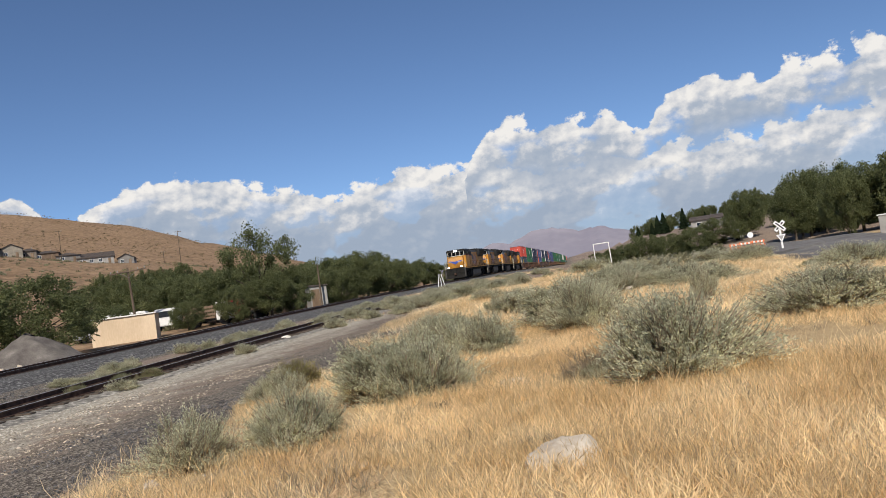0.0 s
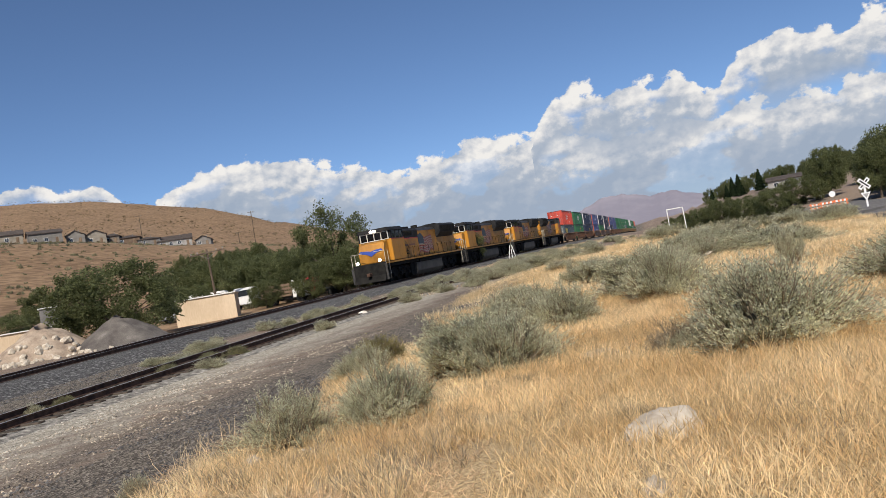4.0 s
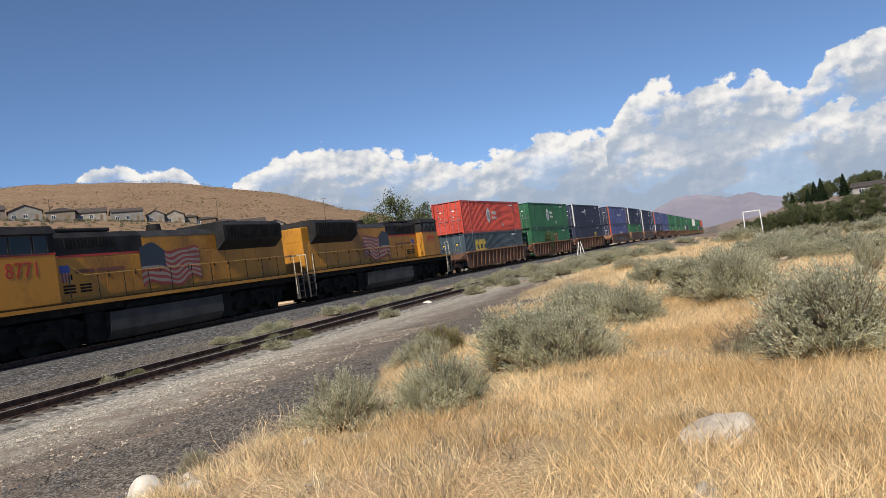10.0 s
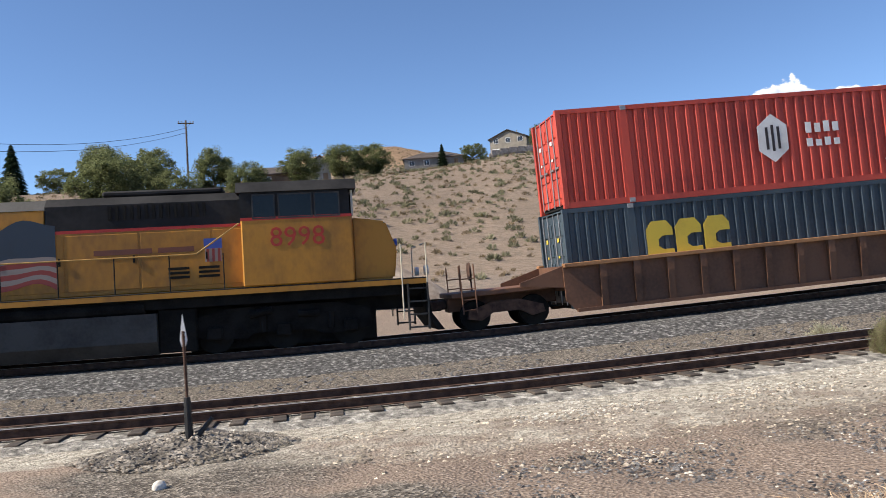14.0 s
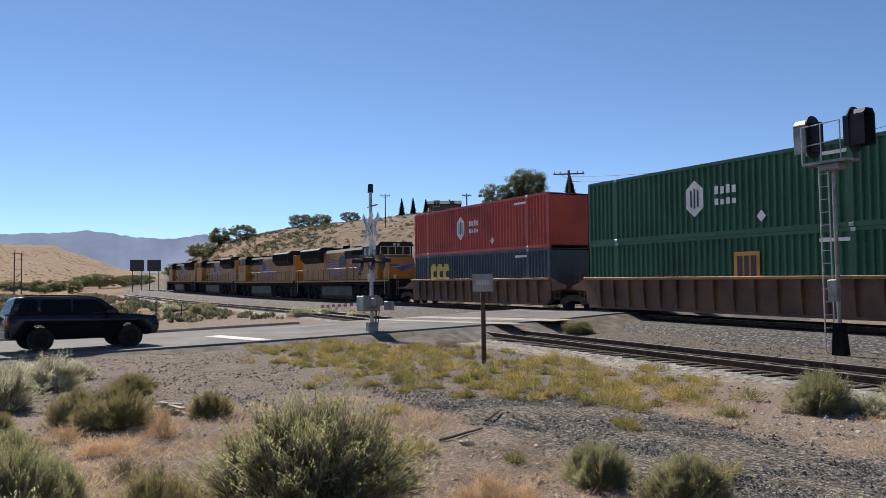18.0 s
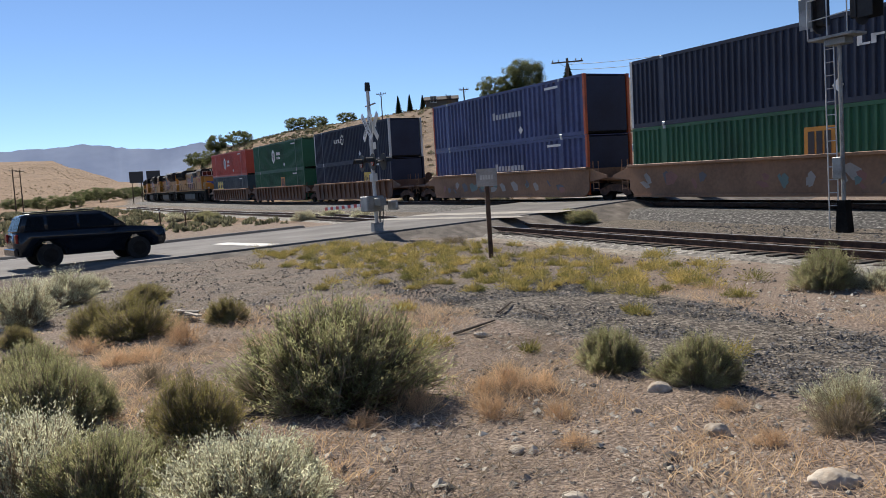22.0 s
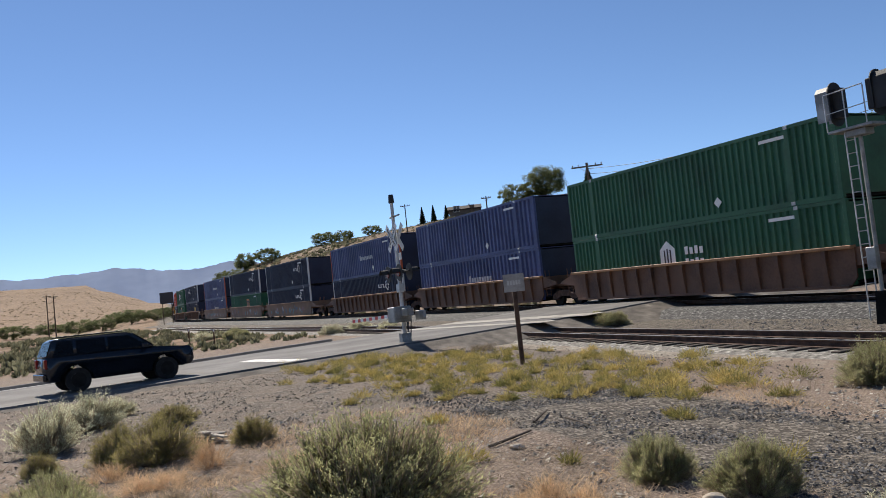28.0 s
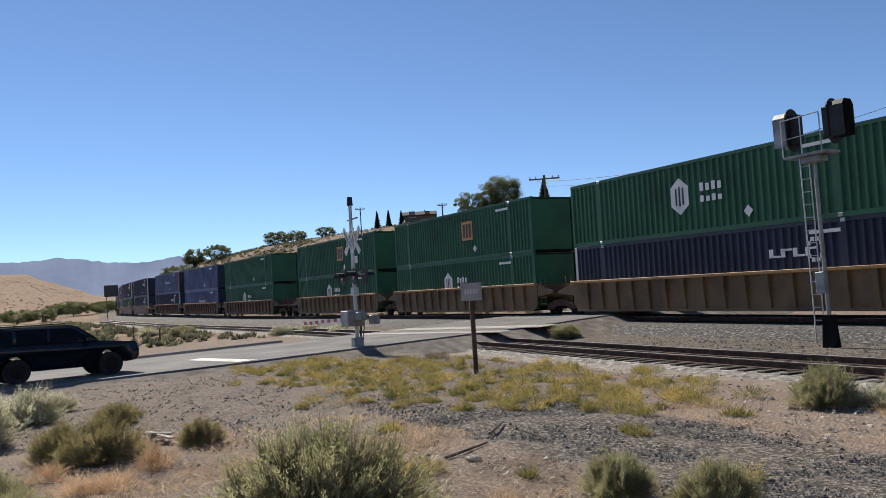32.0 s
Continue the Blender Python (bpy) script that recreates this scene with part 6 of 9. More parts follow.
# ---- trees ----
def crown_mesh(name, seed, mat, kind):
    """Leaves of a tree one metre high: round crowns from uneven clusters, conifers in tiers."""
    rng = np.random.default_rng(seed)
    if kind == "conifer":
        n = 6500
        t = rng.uniform(0, 1, n) ** 1.2
        a = rng.uniform(0, 2 * np.pi, n)
        tier = 0.72 + 0.28 * np.sin(t * 46 + 2.2 * np.sin(a * 2 + seed))
        r = (1 - t) ** 0.8 * 0.23 * tier * (0.6 + 0.6 * rng.uniform(0, 1, n)) + 0.006
        base = np.stack([np.cos(a) * r * 0.65, np.sin(a) * r * 0.65, 0.08 + t * 0.9], 1)
        tip = np.stack([np.cos(a) * r, np.sin(a) * r, 0.05 + t * 0.93 - 0.03], 1)
        v, f = blades(base, tip + rng.normal(size=(n, 3)) * 0.012, 0.012, rng, 0.05)
    else:
        nc = {"broad": 120, "sparse": 44, "low": 130}[kind]
        c = rough_normals(nc, rng) * (rng.uniform(0.35, 1.0, nc) ** 0.6)[:, None]
        c = c * {"broad": (0.42, 0.42, 0.42), "sparse": (0.46, 0.46, 0.24), "low": (0.62, 0.62, 0.42)}[kind] + (0, 0, {"broad": 0.52, "sparse": 0.72, "low": 0.46}[kind])
        n = {"broad": 190, "sparse": 150, "low": 190}[kind]
        k = np.repeat(np.arange(nc), n)
        size = rng.uniform(0.05, 0.14, nc)
        d = rough_normals(len(k), rng)
        base = c[k] + d * (size[k] * rng.uniform(0.4, 1.0, len(k)))[:, None]
        tip = base + (rough_normals(len(k), rng) + [0, 0, -0.2]) * 0.022
        v, f = blades(base, tip, 0.0135, rng, 0.1)
    me = bpy.data.meshes.new("crown")
    me.from_pydata(v.tolist(), [], f)
    me.materials.append(mat)
    return me


def trunk_mesh(seed, kind):
    rng = random.Random(seed)
    bm = bmesh.new()
    top = {"broad": 0.45, "sparse": 0.5, "low": 0.25, "conifer": 0.9}[kind]
    tube(bm, (0, 0, -0.03), (0.01, 0, top), 0.028, 0.012, n=7)
    if kind != "conifer":
        for i in range(7):
            a = i * 0.9 + rng.uniform(-0.3, 0.3)
            z0 = top * rng.uniform(0.4, 0.95)
            r = rng.uniform(0.2, 0.42)
            tube(bm, (0, 0, z0), (math.cos(a) * r, math.sin(a) * r, z0 + rng.uniform(0.12, 0.36)), 0.012, 0.004, n=5)
    me = bpy.data.meshes.new("trunk")
    bm.to_mesh(me)
    bm.free()
    me.materials.append(BARK)
    return me


TREES = {k: [(trunk_mesh(s, k), crown_mesh(k, s, NEEDLE if k == "conifer" else LEAF, k)) for s in seeds] for k, seeds in
         (("broad", (1, 2, 3)), ("sparse", (4,)), ("low", (5, 6)), ("conifer", (7, 8)))}
TREE_WORDS = {"broad": "leafy dark green tree standing on dry ground", "sparse": "tall thin-crowned tree behind the railway", "low": "wide low dark green tree on dry ground", "conifer": "slim dark conifer on the ridge"}
TREE_N = [0]


def tree(kind, az, d, high, wide=None, name="tree"):
    x, y = heading(az, d).xy
    TREE_N[0] += 1
    tr, cr = TREES[kind][TREE_N[0] % len(TREES[kind])]
    top = empty(name, Matrix.Translation((x, y, gz(x, y))) @ pose(0, 0, 0, 0, 0, TREE_N[0] * 67 % 360), TREE_WORDS[kind], "tree", "trees of the valley")
    w = (wide or high * (0.5 if kind == "conifer" else 0.8)) / {"broad": 0.95, "sparse": 1.0, "low": 1.35, "conifer": 0.42}[kind]
    top.scale = (w, w, high)
    share("trunk", tr, top)
    share("crown", cr, top)
    return top


for row in (("low", -19.6, 62, 6.4, 11.0), ("low", -24.6, 82, 3.6, 6), ("low", -29.4, 76, 3.0, 3.6), ("low", -32.6, 77, 4.0, 4.2), ("broad", -34.9, 78, 4.6, 5), ("low", -36.2, 80, 3.6, 5), ("low", -39.8, 86, 4.4, 6.5), ("broad", -41.6, 90, 5.2, 6), ("low", -43.2, 96, 4.6, 7), ("low", -16.3, 90, 4.5, 8.0), ("sparse", -34.4, 82, 9.0, 7.5), ("broad", -31.3, 85, 5.6, 6.5), ("broad", -33.2, 90, 6.0, 6.5), ("low", -28.8, 95, 5.5, 9), ("low", -26.5, 105, 5.6, 9),
            ("broad", -35.8, 92, 5.8, 6), ("low", -30.0, 100, 6.0, 10), ("broad", -37.4, 96, 5.2, 6), ("broad", -40.6, 100, 6.2, 6.5), ("broad", -42.2, 105, 6.0, 6.5), ("low", -39.2, 105, 5.0, 8),
            ("low", -44.0, 118, 5.0, 8), ("broad", -45.5, 125, 4.6, 6), ("low", -24.0, 110, 5.0, 9), ("low", -13.5, 75, 3.2, 6), ("low", -47.0, 140, 4.2, 8), ("broad", -38.6, 110, 6.5, 7),
            ("low", -61.0, 125, 4.4, 7), ("low", -64.2, 115, 4.2, 6), ("low", -59.4, 150, 4.2, 8), ("low", -58.0, 165, 4.0, 8), ("low", -62.6, 140, 4.4, 8), ("low", -66.0, 150, 5.5, 9)):
    tree(*row)
rng1 = random.Random(31)
for i in range(46):     # the wooded slope
    az = rng1.uniform(-84, -66.5)
    tree(rng1.choice(("broad", "broad", "low", "conifer")), az, rng1.uniform(150, 330), rng1.uniform(6, 11))
for i in range(90):
    az = rng1.uniform(-80, -57.5)
    tree(rng1.choice(("broad", "conifer", "low")), az, rng1.uniform(300, 400), rng1.uniform(5, 8.5))
for i in range(30):
    tree(rng1.choice(("broad", "low")), rng1.uniform(-92, -71.0), rng1.uniform(95, 150), rng1.uniform(7.5, 11))
for row in (("broad", 33.0, 92, 5.0, 5.5), ("broad", 34.6, 140, 7.0, 8), ("broad", 38.2, 96, 5.6, 5.5), ("broad", 40.4, 100, 6.2, 5.5), ("broad", 44.2, 100, 5.8, 5.5), ("broad", 47.4, 104, 6.0, 5.5),
            ("low", 50.0, 110, 3.6, 6), ("broad", 53.4, 74, 6.4, 4.4), ("conifer", 52.6, 112, 6.5), ("conifer", 54.8, 112, 5.6), ("conifer", 57.8, 114, 5.2), ("conifer", 59.5, 116, 4.0), ("broad", 47.2, 78, 7.0, 7.0), ("broad", 45.2, 84, 6.0, 6),
            ("low", 43.2, 80, 5.0, 7), ("broad", 35.4, 78, 4.2, 5), ("low", 52.2, 76, 4.0, 5), ("low", 66.0, 124, 4.0, 7), ("broad", 61.5, 120, 3.6, 4), ("broad", 72.6, 126, 5.0, 6), ("low", 78.0, 138, 5.0, 10),
            ("low", 80.5, 140, 4.6, 9), ("broad", 82.4, 142, 4.2, 6), ("broad", 94.6, 150, 6.4, 8.5), ("low", 96.6, 152, 4.6, 8), ("conifer", 91.6, 150, 4.6, 2.4), ("conifer", 102.6, 168, 3.6, 1.3),
            ("conifer", 103.4, 170, 3.8, 1.4), ("conifer", 101.7, 170, 3.0, 1.2), ("low", 110.4, 195, 3.6, 7), ("low", 109.0, 192, 3.0, 6), ("broad", 115.9, 212, 5.0, 6), ("low", 116.9, 205, 4.4, 9), ("low", 114.4, 205, 4.0, 8),
            ("low", 118.2, 190, 4.4, 10), ("low", 107.0, 184, 2.6, 5), ("low", 123.4, 300, 5.5, 14), ("low", 125.2, 305, 4.6, 12), ("low", 126.6, 300, 5.4, 13), ("low", 121.8, 310, 4.6, 12), ("low", 128.3, 310, 4.4, 13), ("low", 130.3, 300, 5.0, 13), ("low", 124.3, 330, 5.0, 12), ("low", 120.9, 290, 4.0, 10),
            ("broad", 17.6, 214, 8.0, 7.5), ("low", 16.5, 214, 5.0, 7), ("low", 12.4, 224, 4.5, 7), ("broad", 4.2, 226, 7.0, 8), ("low", 8.2, 224, 5, 8), ("low", 22.4, 206, 5.5, 8), ("conifer", 24.6, 205, 6.0), ("low", -1.5, 236, 5.0, 9), ("broad", 29.5, 172, 7.5, 9), ("broad", 31.6, 168, 8.0, 9)):
    tree(*row)
for i in range(30):     # the belt of trees behind the yard
    az, d = rng1.uniform(-46, -23), rng1.uniform(96, 128)
    while along(*heading(az, d).xy)[1][0] < 12:
        d += 6
    tree(rng1.choice(("broad", "low", "low")), az, d, rng1.uniform(4.6, 7.0))
for i in range(22):     # brush at the foot of the bank
    tree("low", rng1.uniform(58, 108), rng1.uniform(72, 128), rng1.uniform(1.8, 3.4))
for i in range(20):
    tree(rng1.choice(("broad", "broad", "conifer")), rng1.uniform(-82, -70), rng1.uniform(120, 200), rng1.uniform(6, 9.5))


def littered(x, y, rng):
    return (lumps(x, y, 0.45, 17.0) + rng.uniform(-0.5, 0.5, len(x)) > -0.1) & off_gravel(x, y)


v, f = tufts(15000, sector(64, 134, 2.0, 12), littered, 0.1, 0.09, 5, 0.0035, 61, 2.4)
stuff("straw_litter", v, f, LITTER, "pale dry straw litter lying on sandy ground", "litter")
v, f = tufts(2500, sector(64, 134, 2.0, 16), littered, 0.05, 0.12, 6, 0.006, 62, 0.9)
stuff("dry_weeds", v, f, SAGEDRY, "small dead weeds dotted over sandy ground", "weeds")
v, f = tufts(6500, sector(-42, 20, 3.5, 11), lambda x, y, rng: (along(x, y)[1] < -18.6) & (lumps(x, y, 0.6, 14.0) + rng.uniform(-0.3, 0.3, len(x)) > -0.1), 0.09, 0.11, 7, 0.005, 63, 1.1)
stuff("straw_litter", v, f, STRAWRED, "brownish trampled straw at the foot of the slope", "litter")
DRYSCRUB = leafy("dry_scrub", (0.14, 0.108, 0.066), (0.30, 0.235, 0.15), 0.4, 0.9, 0, 4, where="Position", island=0.4)
v, f = scrub(9000, sector(-40, 44, 300, 720), lambda x, y, rng: off_line(x, y, rng) & (lumps(x, y, 0.012, 8.0) + 0.6 * lumps(x, y, 0.05, 9.0) + rng.uniform(-0.5, 0.5, len(x)) > -0.15), 0.95, 35, DRYSCRUB, 9)
stuff("hill_scrub", v, f, DRYSCRUB, "brown scrub dotted over the tan hill", "shrubs")
v, f = scrub(5200, sector(2, 119, 58, 230), off_line, 0.5, 36, DRYSCRUB, 34, 0.13)
stuff("bank_scrub", v, f, DRYSCRUB, "dead brown brush on the cut slope", "shrubs")
v, f = scrub(2600, sector(116, 142, 330, 900), off_line, 0.9, 37, DRYSCRUB, 10)
stuff("hill_scrub", v, f, DRYSCRUB, "brown brush covering the distant hill", "shrubs")


# ---- the road and its crossing ----
ASPHALT = surf("asphalt", (0.095, 0.09, 0.086), (0.165, 0.158, 0.15), 0.5, 0.9, 0.4, 30, where="Position", third=(0.21, 0.2, 0.19))
CONCRETE = surf("crossing_concrete", (0.26, 0.24, 0.205), (0.40, 0.375, 0.33), 1.5, 0.85, 0.2, 20, where="Position")
ROADPAINT = surf("road_paint", (0.48, 0.47, 0.44), (0.72, 0.71, 0.68), 3.0, 0.8, 0.1, 30, where="Position")
GREYSTEEL = surf("grey_steel", (0.20, 0.20, 0.19), (0.36, 0.36, 0.35), 2.5, 0.5, 0.06, 30, metal=0.4)
ALU = surf("aluminium", (0.38, 0.38, 0.38), (0.58, 0.58, 0.57), 2.5, 0.4, 0.04, 30, metal=0.5)
SIGNBLACK = surf("signal_black", (0.006, 0.006, 0.007), (0.018, 0.018, 0.018), 3, 0.6, 0.05, 30)
SIGNBACK = surf("sign_back", (0.25, 0.24, 0.235), (0.38, 0.37, 0.36), 2, 0.5, 0.04, 20, metal=0.3)
POSTBROWN = surf("post_brown", (0.05, 0.028, 0.018), (0.12, 0.07, 0.045), 4, 0.8, 0.2, 30)
POLEWOOD = surf("pole_wood", (0.07, 0.05, 0.035), (0.16, 0.12, 0.085), 2, 0.95, 0.3, 20, stretch=(1, 1, 0.15))
ROAD0, RDIR = Vector(ROAD_AT), Vector((-0.75, 0.66)).normalized()
RN = Vector((-RDIR.y, RDIR.x)) * -1     # to the near side


def road_z(k):
    """The road climbs to the rails: k metres along it from the stop bar."""
    return float(np.interp(k, [-80, -20, -8, 0, 8, 12, 17, 22, 27, 60], [0.35, 0.08, 0.1, 0.2, 0.36, 0.42, 0.6, 0.68, 0.68, 0.3]))


def road_at(k, side, up=0.0):
    p = ROAD0 + RDIR * k + RN * side
    return Vector((p.x, p.y, road_z(k) + up))


def slab(name, k0, k1, a, b, up, thick, mat, label, category, step=1.0, kind="structure", flare=None):
    if flare is None:
        flare = 0.4 if thick > 0.05 else 0
    ks = np.arange(k0, k1 + 0.001, step)
    v, f = [], []
    for k in ks:
        v += [road_at(k, a, up), road_at(k, b, up), road_at(k, b + flare, up - thick), road_at(k, a - flare, up - thick)]
    for i in range(len(ks) - 1):
        for j in range(4):
            q = (j + 1) % 4
            f.append((i * 4 + j, i * 4 + q, i * 4 + 4 + q, i * 4 + 4 + j))
    f += [(0, 1, 2, 3), tuple(len(v) - 4 + j for j in (3, 2, 1, 0))]
    ob = raw(name, v, f, mat)
    bm = bmesh.new()
    bm.from_mesh(ob.data)
    bmesh.ops.recalc_face_normals(bm, faces=bm.faces)
    bm.to_mesh(ob.data)
    bm.free()
    return tagged(ob, label, category, kind=kind)


slab("road", -70, 55, -4.6, 4.6, 0.0, 0.25, ASPHALT, "grey asphalt road crossing the tracks", "road", flare=0.15)
SHOULDER = surf("road_shoulder", (0.085, 0.072, 0.06), (0.19, 0.165, 0.138), 2.0, 0.95, 0.6, 22, where="Position", third=(0.28, 0.25, 0.215))
slab("road_shoulder", -70, 55, -4.75, 4.75, -0.06, 0.9, SHOULDER, "gravel shoulder of the road climbing to the rails", "shoulder", flare=3.2)
slab("stop_bar", -0.3, 0.35, 0.1, 4.3, 0.008, 0.006, ROADPAINT, "white stop line painted across the lane", "road marking", 0.325)
slab("edge_line", -70, -3, -4.35, -4.2, 0.006, 0.005, ROADPAINT, "worn white edge line on the road", "road marking")
for k0, k1, lab in ((9.4, 10.3, "pale"), (11.7, 13.0, "pale"), (18.6, 20.0, "pale"), (21.6, 22.8, "pale")):
    slab("crossing_panel", k0, k1, -4.5, 5.6, 0.012, 0.01, CONCRETE, "pale concrete crossing panel between the rails", "crossing panel", 0.3)
# low kerb on the far edge
slab("kerb", -60, 6, -4.95, -4.6, 0.1, 0.3, ASPHALT, "low dark asphalt kerb beside the road", "kerb")


def striped(bm, a, b, w, h, n, m0, m1):
    a, b = Vector(a), Vector(b)
    d = (b - a) / n
    rot = d.to_track_quat("X", "Z").to_matrix().to_4x4()
    for i in range(n):
        m = Matrix.Translation(a + d * (i + 0.5)) @ rot
        r = bmesh.ops.create_cube(bm, size=1, matrix=m @ Matrix.Diagonal((d.length, w, h, 1)))
        for v in r["verts"]:
            for f in v.link_faces:
                f.material_index = m0 if i % 2 else m1


SIGNRED = paint("sign_red", (0.5, 0.03, 0.03), dirt=0.2)
SIGNWHITE = paint("sign_white", (0.75, 0.75, 0.74), dirt=0.2)
LENSRED = surf("red_lens", (0.12, 0.01, 0.01), (0.2, 0.015, 0.015), 2, 0.2, 0)


def crossing_mast():
    """A gate mast: pole, crossbuck, track plate, two pairs of lights, gate machine with its arm down."""
    x, y = -28.2, -7.8
    base = Matrix.Translation((x, y, gz(x, y) + 0.02))
    face = math.degrees(math.atan2(RDIR.y, RDIR.x)) + 78     # local -y faces the traffic
    top = empty("crossing_gate", base @ pose(0, 0, 0, 0, 0, face), "grey railway crossing mast with crossbuck and lowered striped gate arm", "crossing signal")
    bm = bmesh.new()
    tube(bm, (0, 0, 0), (0, 0, 5.2), 0.075, 0.06, n=12)
    part("pole", bm, ALU, top)
    bm = bmesh.new()
    box(bm, -0.22, 0.22, -0.22, 0.22, 0, 0.06, 0.01)
    prism(bm, [(-0.2, 0.06), (0.2, 0.06), (0.13, 0.55), (-0.13, 0.55)], "y", -0.17, 0.17)
    b = part("base_casting", bm, GREYSTEEL, top)
    for sx in (-0.17, 0.17):
        for sy in (-0.17, 0.17):
            bm = bmesh.new()
            tube(bm, (sx, sy, 0.06), (sx, sy, 0.12), 0.025, n=6)
            part("bolt", bm, RUST, b)
    for ang, words in ((45, "RAILROAD"), (-45, "CROSSING")):
        bm = bmesh.new()
        box(bm, -0.62, 0.62, -0.012, 0.012, -0.11, 0.11, 0.004)
        m = Matrix.Translation((0, -0.1 - (0.03 if ang > 0 else 0), 3.95)) @ pose(0, 0, 0, 0, ang, 0)
        blade = part("crossbuck_blade", bm, SIGNWHITE, top)
        blade.matrix_basis = m
        lettering("letters", words, 0.19, pose(0, -0.016, 0, 90, 0, 0), SIGNBLACK, blade, 0.002)
        # the same board for traffic from the far side
        bm = bmesh.new()
        box(bm, -0.62, 0.62, -0.012, 0.012, -0.11, 0.11, 0.004)
        blade = part("crossbuck_blade", bm, SIGNWHITE, top)
        blade.matrix_basis = Matrix.Translation((0, 0.1 + (0.03 if ang > 0 else 0), 3.95)) @ pose(0, 0, 0, 0, -ang, 0)
        lettering("letters", words, 0.19, pose(0, 0.016, 0, 90, 0, 180), SIGNBLACK, blade, 0.002)
    bm = bmesh.new()
    box(bm, -0.2, 0.2, -0.1, -0.085, 3.15, 3.4, 0.004)
    part("track_plate", bm, SIGNWHITE, top)
    bm = bmesh.new()
    box(bm, -0.16, 0.16, -0.104, -0.101, 3.24, 3.3)
    part("plate_bar", bm, SIGNBLACK, top)
    bm = bmesh.new()
    tube(bm, (-0.62, 0, 4.7), (0.3, 0, 4.7), 0.03, n=8)
    part("top_arm", bm, GREYSTEEL, top)
    bm = bmesh.new()
    tube(bm, (0, 0, 5.2), (0, 0, 5.5), 0.11, 0.09, n=10)
    part("bell", bm, SIGNBLACK, top)
    for face_dir in (-1, 1):
        bm = bmesh.new()
        tube(bm, (-0.75, 0.12 * face_dir, 2.72), (0.75, 0.12 * face_dir, 2.72), 0.03, n=8)
        part("light_arm", bm, SIGNBLACK, top)
        for sx in (-0.55, 0.55):
            bm = bmesh.new()
            tube(bm, (sx, 0.18 * face_dir, 2.68), (sx, 0.2 * face_dir, 2.68), 0.3, n=20)
            disc = part("backboard", bm, SIGNBLACK, top)
            bm = bmesh.new()
            tube(bm, (sx, 0.2 * face_dir, 2.68), (sx, 0.24 * face_dir, 2.68), 0.14, n=16)
            part("lens", bm, LENSRED, disc)
            bm = bmesh.new()
            for q in range(7):
                a0, a1 = math.pi * q / 7, math.pi * (q + 1) / 7
                ys = (0.2 * face_dir, 0.48 * face_dir)
                pts = [(sx + 0.16 * math.cos(a), yy, 2.68 + 0.16 * math.sin(a)) for a, yy in ((a0, ys[0]), (a1, ys[0]), (a1, ys[1]), (a0, ys[1]))]
                bm.faces.new([bm.verts.new(p) for p in pts])
            bmesh.ops.remove_doubles(bm, verts=bm.verts, dist=0.001)
            bmesh.ops.solidify(bm, geom=bm.faces[:], thickness=0.01)
            part("hood", bm, SIGNBLACK, disc)
    bm = bmesh.new()
    box(bm, -0.35, 0.35, -0.2, 0.45, 0.95, 1.5, 0.03)
    box(bm, -0.95, -0.35, -0.05, 0.2, 1.15, 1.42, 0.02)
    mach = part("gate_machine", bm, GREYSTEEL, top)
    bm = bmesh.new()
    box(bm, -0.15, 0.15, -0.1, 0.1, 2.0, 2.3, 0.02)
    part("junction_box", bm, ALU, top)
    for sx in (-0.1, 0.06, 0.14):
        bm = bmesh.new()
        tube(bm, (sx, -0.16, 0.2), (sx * 1.6, -0.22, 0.95), 0.018, n=6)
        part("cable", bm, SIGNBLACK, top)
    bm = bmesh.new()
    tube(bm, (0.35, -0.3, 1.22), (0.95, -0.3, 1.2), 0.05, n=8)
    part("arm_bracket", bm, GREYSTEEL, top)
    bm = bmesh.new()
    striped(bm, (0.9, -0.3, 1.2), (6.8, -0.3, 1.05), 0.03, 0.13, 16, 0, 1)
    part("gate_arm", bm, [SIGNRED, SIGNWHITE], top, "red and white striped gate arm")
    bm = bmesh.new()
    box(bm, -1.3, -0.5, -0.34, -0.26, 0.98, 1.3, 0.02)
    part("counterweight", bm, GREYSTEEL, top)


crossing_mast()


def back_of_sign():
    x, y = heading(97.6, 20.4).xy
    z = gz(x, y)
    top = empty("road_sign", Matrix.Translation((x, y, z)) @ pose(0, 0, 0, 0, 0, 97.6 + 8), "grey metal sign back on a brown post among weeds", "sign")
    bm = bmesh.new()
    box(bm, -0.055, 0.055, -0.045, 0.045, -0.1, 2.2, 0.01)
    part("post", bm, POSTBROWN, top)
    bm = bmesh.new()
    box(bm, -0.26, 0.26, -0.06, -0.046, 1.78, 2.22, 0.006)
    part("sign_plate", bm, SIGNBACK, top)
    bm = bmesh.new()
    for k in range(5):
        box(bm, -0.17 + 0.07 * k, -0.12 + 0.07 * k, -0.064, -0.061, 1.95, 2.06)
    part("plate_bar", bm, ALU, top)


back_of_sign()


